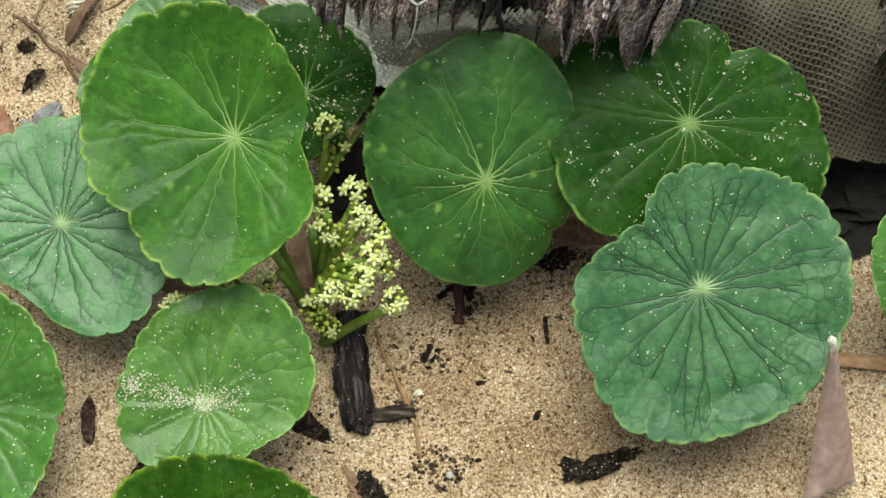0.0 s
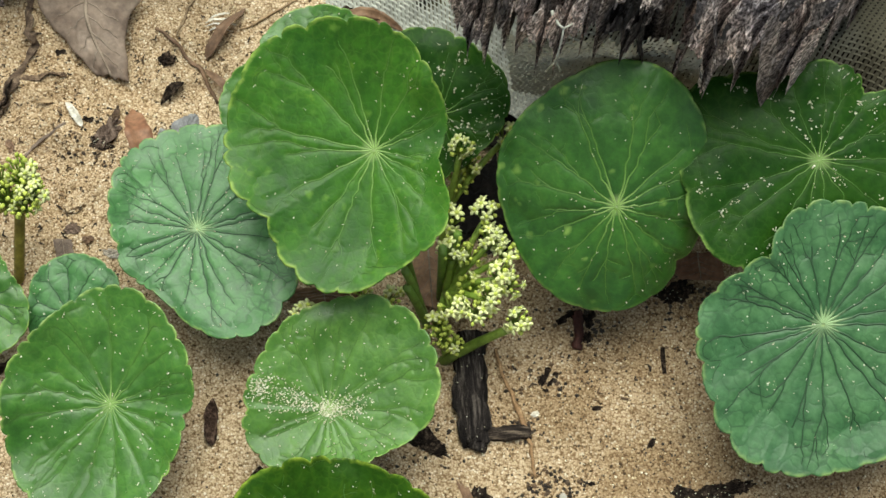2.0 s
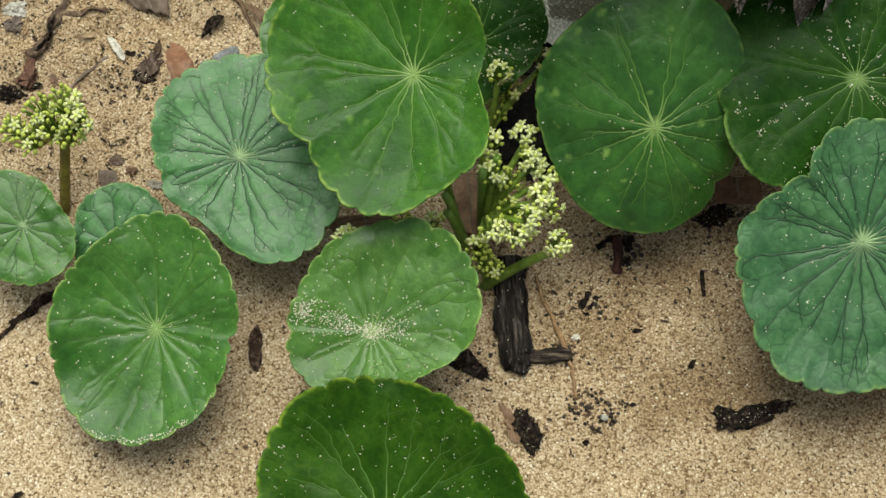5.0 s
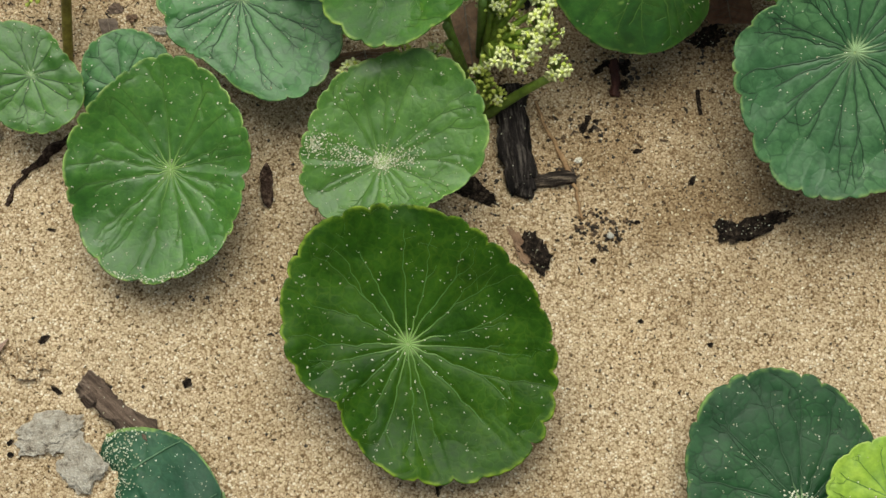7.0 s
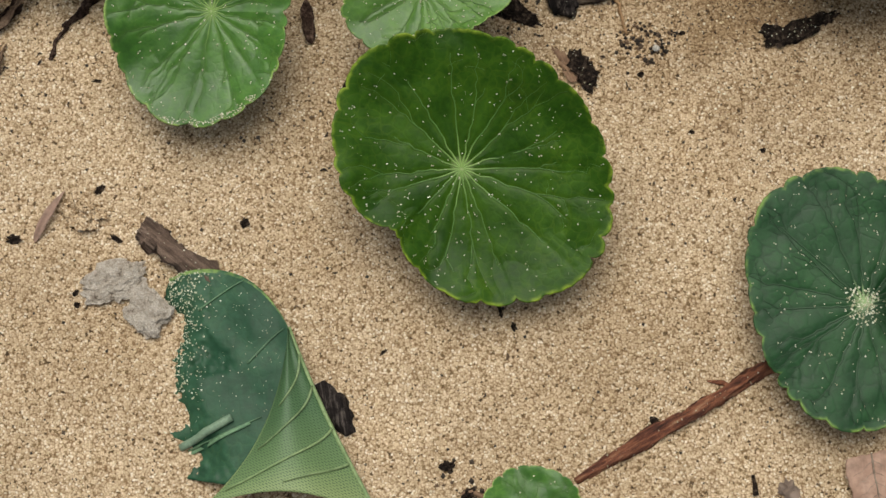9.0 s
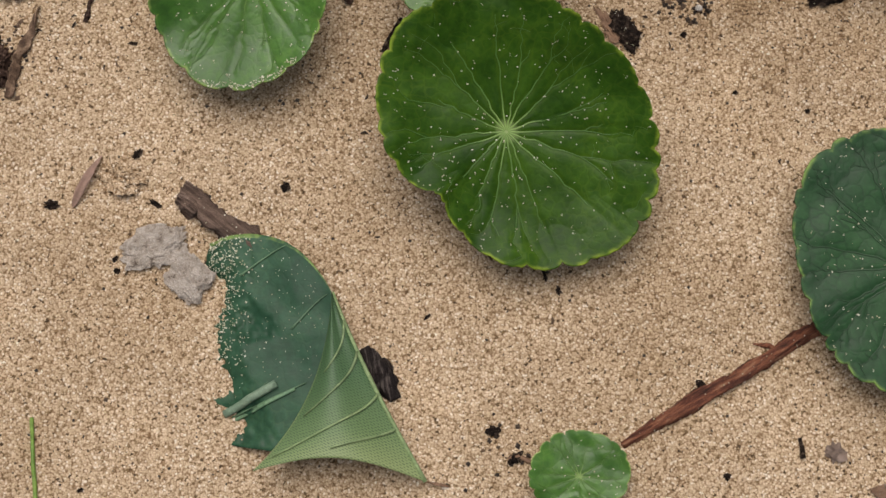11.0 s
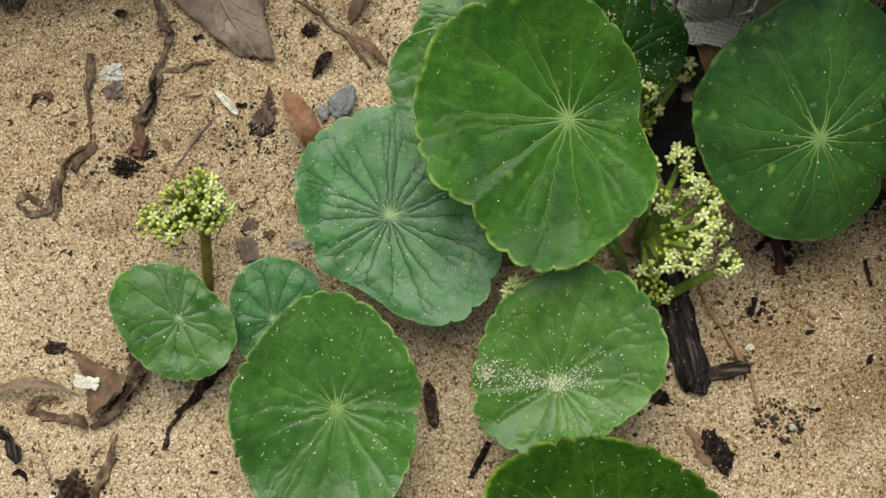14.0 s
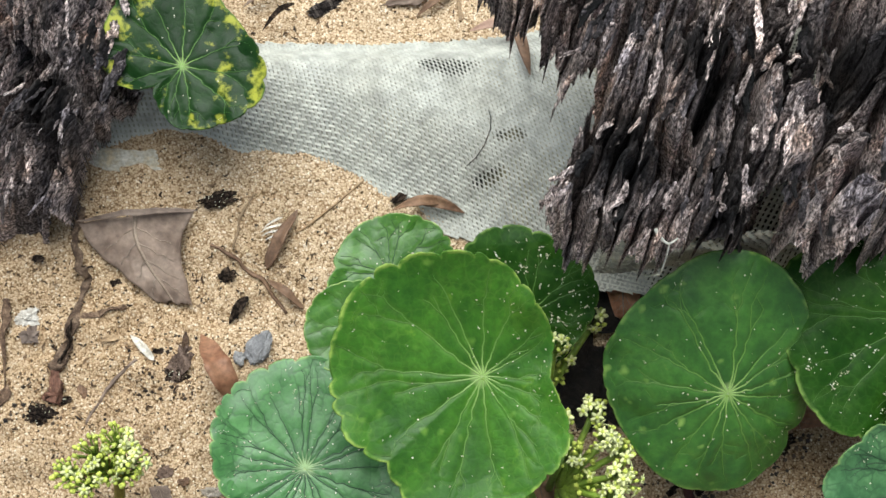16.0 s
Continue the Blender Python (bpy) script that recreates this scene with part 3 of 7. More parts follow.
def build_bark(label, inside, top, box, flow, count, seed, core_step=0.00038):
    """A bark slab of broken fibre bundles with splinters on it. inside(x, y) is positive within, in metres from its edge."""
    rng = random.Random(seed)
    x0, x1, y0, y1 = box
    bark = put("bark_slab", None, label=label, category="bark")
    nx, ny = int((x1 - x0) / core_step), int((y1 - y0) / core_step)
    index, verts, faces, tones = {}, [], [], []
    f0 = flow((x0 + x1) / 2, (y0 + y1) / 2)
    for j in range(ny + 1):
        for i in range(nx + 1):
            x, y = x0 + i * core_step, y0 + j * core_step
            d = inside(x, y)
            if d <= -0.0012:
                continue
            f = f0 + 0.35 * (flow(x, y) - f0)
            across, along = x * math.cos(f) + y * math.sin(f), -x * math.sin(f) + y * math.cos(f)
            u = across * 180 + 0.9 * noise.noise(Vector((across * 45, along * 42, seed))) + 0.35 * noise.noise(Vector((across * 160, along * 130, seed + 3)))
            bundle = math.floor(u)
            part_u = 2 * (u - bundle) - 1
            v = along * (42 + 34 * chance(bundle, 1, seed)) + 9 * chance(bundle, 2, seed) + 0.35 * noise.noise(Vector((across * 400, along * 60, seed + 6)))
            piece = math.floor(v)
            part_v = v - piece
            d += 0.0012 - 0.0030 * chance(bundle, 5, seed) * (0.5 + 0.5 * chance(bundle, piece, seed))
            if d <= 0.0:
                continue
            high = chance(bundle, piece, seed + 1)
            round_u = max(0.0, 1 - abs(part_u) ** 1.9)
            round_v = min(1.0, part_v * 5.0) * min(1.0, (1 - part_v) * 9.0)
            # strands within a bundle, each broken into short lengths
            w = u * 3.1 + 0.8 * noise.noise(Vector((across * 260, along * 120, seed + 7))) + 0.4 * noise.noise(Vector((across * 700, along * 420, seed + 2)))
            strand = math.floor(w)
            cut = math.floor(along * (130 + 110 * chance(strand, 3, seed)) + 5 * chance(strand, 4, seed) + 0.5 * noise.noise(Vector((across * 900, along * 200, seed))))
            ridge = max(0.0, 1 - abs(2 * (w - strand) - 1) ** 1.7)
            lift = chance(strand, cut, seed + 2)
            knob = noise.noise(Vector((across * 900, along * 600, seed + 8.0)))
            hump = noise.noise(Vector((across * 190, along * 130, seed + 5.0))) + 0.6 * noise.noise(Vector((across * 420, along * 260, seed + 15.0)))
            z = top(x, y) + relief(x, y, seed) - 0.013 + (0.0030 + 0.0085 * high) * round_u * (0.2 + 0.8 * round_v) + (0.0010 + 0.0046 * lift) * ridge + 0.0006 * knob + 0.0030 * hump - 0.011 * smooth01(0.70, 1.0, abs(part_u)) * smooth01(0.35, 0.6, chance(bundle, 7, seed))
            crack = abs(noise.noise(Vector((u * 0.33, along * 17, seed + 12.0))))
            z -= 0.004 * (1 - smooth01(0.0, 0.004, d)) + 0.020 * smooth01(0.20, 0.06, crack)
            index[i, j] = len(verts)
            verts.append((x + 0.0002 * knob, y + 0.0002 * lift, z))
            char_shade = max(math.exp(-((x - a) / 0.008) ** 2 - ((y - b) / 0.011) ** 2) for a, b in CHAR_SHADE_SPOTS)
            # higher strands paler: bleaching, plus shade of the gaps put into the tone
            tones.append((0.35 * chance(bundle, piece, seed + 9) + 0.50 * lift + 0.15 * high) * (1 - min(1.0, 1.6 * char_shade)))
    # drop chips that are cut off from the slab
    start = max(index, key=lambda c: inside(x0 + c[0] * core_step, y0 + c[1] * core_step))
    joined, queue = {start}, [start]
    while queue:
        i, j = queue.pop()
        for c in ((i + 1, j), (i - 1, j), (i, j + 1), (i, j - 1)):
            if c in index and c not in joined:
                joined.add(c)
                queue.append(c)
    for (i, j), a in list(index.items()):
        if (i, j) in joined and (i + 1, j) in joined and (i, j + 1) in joined and (i + 1, j + 1) in joined:
            faces.append((a, index[i + 1, j], index[i + 1, j + 1], index[i, j + 1]))
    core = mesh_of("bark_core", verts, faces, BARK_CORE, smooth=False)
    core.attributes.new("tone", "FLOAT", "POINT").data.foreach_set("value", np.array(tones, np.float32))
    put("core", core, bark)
    placed = 0
    while placed < count:
        tip_x, tip_y = rng.uniform(x0, x1), rng.uniform(y0, y1)
        d = inside(tip_x, tip_y)
        if d < 0.0008 or (d > 0.006 and rng.random() < 0.72):
            continue
        f = flow(tip_x, tip_y) + rng.gauss(0, 0.13)
        length, wide = rng.uniform(0.006, 0.015), rng.uniform(0.0008, 0.0022)
        x, y = tip_x - length * math.sin(f), tip_y + length * math.cos(f)
        if inside(x, y) < 0.002:
            continue
        z = top(x, y) + relief(x, y, seed) + rng.uniform(-0.009, -0.003)
        tip_z = top(tip_x, tip_y) + relief(tip_x, tip_y, seed) + rng.uniform(-0.007, -0.002) - (rng.uniform(0.0, 0.003) if d < 0.006 else 0.0)
        dip = math.atan2(z - tip_z, length)
        m = Matrix.Translation((x, y, z)) @ Euler((dip, rng.uniform(-0.6, 0.6), f), "XYZ").to_matrix().to_4x4() @ Matrix.Diagonal((wide, length, wide * rng.uniform(0.8, 1.3), 1))
        burnt = noise.noise(Vector((tip_x * 70, tip_y * 50, seed))) > 0.12
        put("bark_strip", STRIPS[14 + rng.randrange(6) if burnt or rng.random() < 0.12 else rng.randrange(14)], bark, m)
        placed += 1
    return bark


def big_top(x, y):
    return 0.089 + 0.004 * smooth01(0.090, 0.125, y) + 0.05 * max(0, y - 0.112) - 0.034 * math.exp(-((x - 0.037) / 0.011) ** 2 - ((y - 0.141) / 0.015) ** 2) + 0.004 * noise.noise(Vector((x * 30, y * 30, 4)))


def near_inside(x, y):
    low = float(np.interp(x, (-0.046, -0.043, -0.042, -0.037, -0.030, -0.027, -0.019, -0.009, -0.004, 0.001, 0.004, 0.007, 0.010), (0.106, 0.1035, 0.0995, 0.0970, 0.0955, 0.0930, 0.0908, 0.0945, 0.0970, 0.0970, 0.0930, 0.0965, 0.0985))) + 0.0005 + 0.0015 * noise.noise(Vector((x * 260, 2.0, 0)))
    left = float(np.interp(y, (0.09, 0.105, 0.108, 0.118, 0.128, 0.136, 0.141, 0.145, 0.148, 0.152, 0.162, 0.2), (-0.0455, -0.045, -0.0425, -0.0345, -0.0295, -0.0245, -0.0245, -0.026, -0.029, -0.034, -0.045, -0.060)))
    left += 0.0012 * noise.noise(Vector((y * 220, 5.0, 0)))
    right = 0.0115 + 0.42 * max(0, y - 0.098) + 0.002 * noise.noise(Vector((y * 150, 7.0, 0)))
    # a prong that hangs out over the fabric
    t = ((x + 0.027) * -0.009 + (y - 0.150) * -0.018) / (0.009 ** 2 + 0.018 ** 2)
    prong = 0.0036 * (1 - 0.6 * t) - math.hypot(x + 0.027 + 0.009 * t, y - 0.150 + 0.018 * t) if 0 <= t <= 1 else -1.0
    return max(min(y - low, x - left, right - x), prong)


def next_inside(x, y):
    low = float(np.interp(x, (0.0105, 0.0165, 0.018, 0.022, 0.029, 0.034, 0.042, 0.047, 0.052, 0.061, 0.08), (0.105, 0.104, 0.0900, 0.0875, 0.0860, 0.0900, 0.0915, 0.0910, 0.099, 0.112, 0.14))) + 0.0030 + 0.0015 * noise.noise(Vector((x * 260, 4.0, 0)))
    left = float(np.interp(y, (0.085, 0.100, 0.106, 0.12, 0.2), (0.0165, 0.0165, 0.0115, 0.0155, 0.048)))
    right = 0.060 + 0.45 * (y - 0.1) + 0.004 * noise.noise(Vector((y * 120, 8.0, 0)))
    return min(y - low, x - left, right - x)


def bark_flow(x, y):
    return float(np.interp(x, (-0.045, -0.02, 0.018, 0.045, 0.07), (-0.65, -0.52, -0.22, -0.48, -0.5)))


build_bark("dark grey weathered fibrous bark slab with splintered furrows", near_inside, big_top, (-0.050, 0.034, 0.083, 0.185), bark_flow, 110, 11)
build_bark("grey fibrous bark slab with ragged hanging ends", next_inside, big_top, (0.009, 0.095, 0.080, 0.175), bark_flow, 90, 12)


def left_inside(x, y):
    right = float(np.interp(y, (0.128, 0.132, 0.136, 0.141, 0.156, 0.166, 0.175, 0.2), (-0.190, -0.179, -0.168, -0.164, -0.156, -0.148, -0.144, -0.141)))
    right += 0.0015 * noise.noise(Vector((y * 170, 3.0, 0)))
    low = 0.128 + 0.12 * abs(x + 0.180) + 0.002 * noise.noise(Vector((x * 150, 6.0, 0)))
    return min(right - x - 0.001, y - low)


def left_top(x, y):
    return 0.028 + 0.016 * smooth01(0.130, 0.158, y) + 0.003 * noise.noise(Vector((x * 40, y * 40, 8)))


def lobe_inside(x, y):
    right = float(np.interp(y, (0.168, 0.171, 0.182, 0.192, 0.22), (-0.158, -0.150, -0.144, -0.142, -0.141))) + 0.0012 * noise.noise(Vector((y * 170, 9.0, 0)))
    low = float(np.interp(x, (-0.23, -0.182, -0.166, -0.153, -0.148), (0.198, 0.181, 0.172, 0.169, 0.171))) + 0.0015 * noise.noise(Vector((x * 200, 9.0, 0)))
    return min(right - x, y - low)


build_bark("grey weathered bark piece with split fibrous end", left_inside, left_top, (-0.225, -0.135, 0.115, 0.215), lambda x, y: -0.6, 130, 23)
build_bark("pale grey bark lobe lying over a darker bark piece", lobe_inside, lambda x, y: 0.055, (-0.225, -0.140, 0.160, 0.215), lambda x, y: -0.25, 60, 29)


def far_inside(x, y):
    return min(x - 0.1090 - 0.002 * noise.noise(Vector((y * 150, 1.0, 3))), y - 0.082 - 0.4 * abs(x - 0.118), 0.15 - x)


build_bark("grey fibrous bark fragment beside the fabric", far_inside, lambda x, y: 0.066, (0.105, 0.15, 0.076, 0.16), lambda x, y: 0.0, 50, 31, 0.0008)


# ---- round leaves ----
def leaf_veins(rng, count):
    """Vein paths in (rho, theta) with their widths: uneven forks from the eye, kinked runs and a loose net near the margin."""
    paths = []
    gap = 2 * math.pi / count
    start = rng.uniform(0, gap)

    def run(r0, t0, r1, t1, w0, w1, kink=0.007):
        n = max(3, int(abs(r1 - r0) / 0.06) + 1)
        pts = []
        for k in range(n + 1):
            u = k / n
            r = r0 + (r1 - r0) * u
            pts.append((r, t0 + (t1 - t0) * u ** 1.15 + (rng.gauss(0, kink) / max(0.22, r) if 0 < k < n else 0.0)))
        paths.append((pts, w0, w1))
        return pts

    for k in range(count):
        th = start + (k + rng.uniform(-0.30, 0.30)) * gap
        split, end = rng.uniform(0.36, 0.74), th + rng.uniform(-0.07, 0.07)
        run(0.014, th, split, end, 1.0, 0.62, 0.006)
        lean = rng.choice((-1, 1))
        for s in (-1, 1):
            if s != lean and rng.random() < 0.18:
                continue
            far = rng.uniform(0.86, 0.97)
            split2 = split + (far - split) * rng.uniform(0.30, 0.75)
            t2 = end + s * gap * (rng.uniform(0.03, 0.16) if s == lean else rng.uniform(0.18, 0.34))
            run(split, end, split2, t2, 0.60, 0.42)
            for q in (-1, 1):
                if rng.random() < 0.5:
                    run(split2, t2, rng.uniform(0.86, 0.97), t2 + q * gap * rng.uniform(0.08, 0.24), 0.42, 0.22)
    for pts, w0, w1 in list(paths):
        if w0 < 0.9 and rng.random() < 0.30:
            r0, t0 = rng.choice(pts[1:])
            s, step = rng.choice((-1, 1)), rng.uniform(0.06, 0.16)
            run(r0, t0, min(0.97, r0 + step * rng.uniform(0.2, 0.9)), t0 + s * step * rng.uniform(0.7, 1.3) / max(0.3, r0), 0.32, 0.16, 0.009)
    for _ in range(round(count * 0.5)):
        r0, t0 = rng.uniform(0.62, 0.93), rng.uniform(0, 2 * math.pi)
        run(r0, t0, r0 + rng.uniform(-0.05, 0.05), t0 + gap * rng.uniform(0.3, 0.55), 0.24, 0.20, 0.010)
    return paths


def leaf(label, centre, slope, size, shape, mat, vein_mat, seed, notch=None, cup=0.06, wave=0.035, lobes=20, crenel=0.032, foot=None, veins=17, vein_width=1.0, quilt=1.0, category="leaf", lift=0.0, swell=1.0, blisters=()):
    """A round leaf on a stalk under its middle. slope: rise along x and y. shape: harmonics of the outline. notch: angle, depth, width."""
    rng = random.Random(seed)
    lobes = round(lobes * 1.25)
    across = 420 if size > 0.022 else 260
    rings = 84 if size > 0.022 else 46
    th = np.linspace(0, 2 * math.pi, across + 1)[:-1]
    # uneven scallops between sharp little clefts
    steps = np.array([rng.uniform(0.45, 1.5) for _ in range(lobes)])
    bounds = np.concatenate([[0.0], np.cumsum(steps) / steps.sum()]) * 2 * math.pi
    depth = np.array([rng.uniform(0.35, 1.5) for _ in range(lobes)])
    turn = rng.uniform(0, 2 * math.pi)
    teeth = rng.uniform(0, 6.28)

    def outline(a, scallops=True):
        r = np.ones_like(a)
        for k in range(len(shape) // 2):
            r = r + shape[2 * k] * np.cos((k + 1) * a) + shape[2 * k + 1] * np.sin((k + 1) * a)
        if notch:
            d = (a - notch[0] + math.pi) % (2 * math.pi) - math.pi
            r = r * (1 - notch[1] * np.exp(-np.abs(d / notch[2]) ** 1.3))
        if not scallops:
            return size * r
        q = (a + turn) % (2 * math.pi)
        k = np.clip(np.searchsorted(bounds, q, side="right") - 1, 0, lobes - 1)
        t = (q - bounds[k]) / (bounds[k + 1] - bounds[k])
        scallop = np.sqrt(np.clip(4 * t * (1 - t), 0, 1))
        r = r * (1 + crenel * 1.5 * depth[k] * (scallop - 0.85) + 0.10 * crenel * np.sin(lobes * 3.3 * a + teeth) * np.sin(5 * a + teeth))
        return size * r

    edge = outline(th)
    rho = np.linspace(0, 1, rings + 1)[1:] ** 0.9
    paths = leaf_veins(rng, veins)
    phases = [rng.uniform(0, 6.28) for _ in range(4)]
    swells = [(rng.uniform(6, 17), rng.uniform(0, 6.28), rng.uniform(0, 6.28)) for _ in range(8)]

    def surface(p, a):
        """Height of the blade at (rho, theta)."""
        p = p * outline(a) / outline(a, False)
        z = cup * size * (p ** 2) + lift * size * p
        z = z + wave * size * p ** 2 * (np.sin(2 * a + phases[0]) + 0.7 * np.sin(3 * a + phases[1]))
        z = z + 0.35 * wave * size * p ** 3 * np.sin(7 * a + phases[2]) - 0.02 * size * np.exp(-(p / 0.12) ** 2)
        for f, d, h in swells:
            z = z + 0.0062 * swell * size * p * np.sin(f * p * np.cos(a - d) + h)
        for r0, a0, wide, high in blisters:
            gone = p * p + r0 * r0 - 2 * p * r0 * np.cos(a - a0)
            z = z + high * size * np.exp(-gone / wide ** 2)
        return z

    P, A = np.meshgrid(rho, th, indexing="ij")
    X, Y = P * edge[None] * np.cos(A), P * edge[None] * np.sin(A)
    # veins in the plane of the blade, and how near each point lies to them
    seg = []
    groove, near = np.zeros(X.shape), np.zeros(X.shape)
    for pts, w0, w1 in paths:
        r, a = np.array([q[0] for q in pts]), np.array([q[1] for q in pts])
        e = outline(a) * r
        xy = np.stack([e * np.cos(a), e * np.sin(a)], 1)
        seg.append((xy, w0, w1, r, a))
        for k in range(len(pts) - 1):
            a0, a1 = xy[k], xy[k + 1]
            d = a1 - a0
            close = (X > min(a0[0], a1[0]) - 0.003) & (X < max(a0[0], a1[0]) + 0.003) & (Y > min(a0[1], a1[1]) - 0.003) & (Y < max(a0[1], a1[1]) + 0.003)
            x, y = X[close], Y[close]
            t = np.clip(((x - a0[0]) * d[0] + (y - a0[1]) * d[1]) / max(1e-12, d @ d), 0, 1)
            gone = np.hypot(x - a0[0] - t * d[0], y - a0[1] - t * d[1])
            w = 0.45 + 0.55 * (w0 + (w1 - w0) * k / (len(pts) - 1))
            groove[close] = np.maximum(groove[close], w * (0.55 * np.exp(-(gone / 0.0006) ** 2) + 0.45 * np.exp(-(gone / 0.0016) ** 2)))
            near[close] = np.maximum(near[close], w * np.exp(-(gone / 0.0007) ** 2))
    deep = 0.00036 * quilt * min(1.0, (size / 0.026))
    Z = surface(P, A) - deep * groove * np.clip(P * 4, 0, 1)
    verts = [(0.0, 0.0, float(surface(np.array(0.0), np.array(0.0))))] + list(zip(X.ravel().tolist(), Y.ravel().tolist(), Z.ravel().tolist()))
    n = len(th)
    faces = [(0, 1 + j, 1 + (j + 1) % n) for j in range(n)]
    for i in range(rings - 1):
        for j in range(n):
            a, b = 1 + i * n + j, 1 + i * n + (j + 1) % n
            faces.append((a, a + n, b + n, b))
    # rounded rim and underside
    last = 1 + (rings - 1) * n
    thick = 0.00045
    for q, drop in ((1.004, 0.5), (0.996, 1.0), (0.5, 1.0)):
        b0 = len(verts)
        src = rings - 1 if q > 0.9 else int(rings * 0.52)
        for j in range(n):
            k = src * n + j
            verts.append((float(X.ravel()[k]) * (q if q > 0.9 else 1), float(Y.ravel()[k]) * (q if q > 0.9 else 1), float(Z.ravel()[k]) - thick * drop))
        for j in range(n):
            faces.append((last + j, b0 + j, b0 + (j + 1) % n, last + (j + 1) % n))
        last = b0
    verts.append((0, 0, verts[0][2] - thick))
    faces += [(len(verts) - 1, last + (j + 1) % n, last + j) for j in range(n)]
    me = mesh_of("blade", verts, faces, mat)
    rim = np.concatenate([[0.0], P.ravel(), np.ones(2 * n), np.full(n, 0.5), [0.3]])
    me.attributes.new("rho", "FLOAT", "POINT").data.foreach_set("value", rim.astype(np.float32))
    close = np.concatenate([[0.0], near.ravel(), np.zeros(3 * n + 1)])
    me.attributes.new("near_vein", "FLOAT", "POINT").data.foreach_set("value", close.astype(np.float32))

    normal = Vector((-slope[0], -slope[1], 1)).normalized()
    u = Vector((1, 0, slope[0])).normalized()
    v = normal.cross(u)
    m = Matrix((u, v, normal)).transposed().to_4x4()
    m.translation = centre
    thing = put("round_leaf", None, m=m, label=label, category=category, group="round leaves on the sand")
    blade = put("blade", me, thing)
    # veins as fine cords along the grooves
    vv, vf, at = [], [], []
    for (xy, w0, w1, r, a) in seg:
        for k in range(len(r)):
            d = xy[min(k + 1, len(r) - 1)] - xy[max(k - 1, 0)]
            d = d / max(1e-9, np.hypot(*d))
            side = np.array([-d[1], d[0]])
            w = (w0 + (w1 - w0) * k / (len(r) - 1)) * 0.00020 * vein_width * (size / 0.031) ** 0.5
            full = 0.45 + 0.55 * (w0 + (w1 - w0) * k / (len(r) - 1))
            zc = float(surface(r[k], a[k])) - deep * 0.9 * full * min(1, r[k] * 4) + 0.00021
            p, q = xy[k] - side * w, xy[k] + side * w
            vv += [(p[0], p[1], zc - 0.0001), (xy[k][0], xy[k][1], zc + w * 0.3), (q[0], q[1], zc - 0.0001)]
            at += [r[k]] * 3
            if k:
                b = len(vv) - 3
                vf += [(b - 3, b - 2, b + 1, b), (b - 2, b - 1, b + 2, b + 1)]
    net = mesh_of("vein_network", vv, vf, vein_mat)
    net.attributes.new("rho", "FLOAT", "POINT").data.foreach_set("value", np.array(at, np.float32))
    put("vein_network", net, blade)
    # stalk
    if foot:
        low = m.inverted() @ Vector((foot[0], foot[1], ground_z(*foot) - 0.002))
        top = Vector((0, 0, verts[0][2] - 0.0003))
        pts = curve_points(top, low, (m.inverted().to_3x3() @ Vector((0, 0, 1))) * 0.15 * (low - top).length * 0.3)
        tv, tf = tube_data(pts, [0.0010 + 0.0002 * k / 8 for k in range(9)], 8)
        put("stalk", mesh_of("stalk", tv, tf, STEM), thing)
    LEAF_SURFACES.append((m, outline, surface, size, seed))
    return thing


LEAF_SURFACES = []
leaf("glossy bright green round leaf with pale veins, raised highest", (-0.0575, 0.0740, 0.0500), (0.05, 0.42), 0.0311, (-0.306, -0.038, -0.090, -0.044, -0.012, 0.025, -0.005, -0.014, -0.022, 0.004, -0.010, 0.023), LEAF_BRIGHT, VEIN_PALE, 1, (3.78, 0.10, 0.10), 0.15, 0.06, foot=(-0.043, 0.052), quilt=1.0, swell=0.6, blisters=((0.86, 0.98, 0.16, 0.07), (0.50, -1.6, 0.26, -0.02)))
leaf("blue-green round leaf with dark sunken veins above the sand", (-0.1043, 0.0592, 0.0240), (0.00, 0.15), 0.0276, (0.134, 0.051, -0.017, -0.106, -0.036, -0.017, -0.013, 0.023, 0.020, 0.006), LEAF_PALE, VEIN_DARK, 2, (3.45, 0.08, 0.09), 0.05, 0.03, foot=(-0.088, 0.056), veins=21, vein_width=1.05, quilt=0.6)
leaf("deep green glossy round leaf with pale spots along its veins", (0.0064, 0.0668, 0.0430), (0.00, 0.80), 0.0303, (-0.093, 0.125, -0.100, -0.011, -0.018, -0.003, 0.016, -0.017, 0.008, 0.009), LEAF_SPOT, VEIN_PALE, 3, (5.6, 0.08, 0.1), -0.16, 0.03, lobes=18, crenel=0.010, foot=(-0.005, 0.060), veins=18, vein_width=1.15, quilt=1.1)
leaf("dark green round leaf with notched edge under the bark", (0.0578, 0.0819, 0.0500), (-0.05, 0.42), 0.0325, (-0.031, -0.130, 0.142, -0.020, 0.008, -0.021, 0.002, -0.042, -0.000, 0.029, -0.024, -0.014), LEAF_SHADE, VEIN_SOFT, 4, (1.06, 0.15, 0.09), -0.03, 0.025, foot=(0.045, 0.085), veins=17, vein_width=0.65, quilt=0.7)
leaf("large blue-green round leaf with embossed net of veins", (0.0621, 0.0425, 0.0340), (0.00, 0.42), 0.0350, (0.112, -0.111, -0.011, 0.075, 0.004, -0.007, 0.017, 0.001, -0.031, 0.008, 0.009, -0.006), LEAF_TEAL, VEIN_DARK, 5, (2.3, 0.09, 0.09), 0.04, 0.02, lobes=24, foot=(0.070, 0.065), veins=21, vein_width=1.4, quilt=0.75)
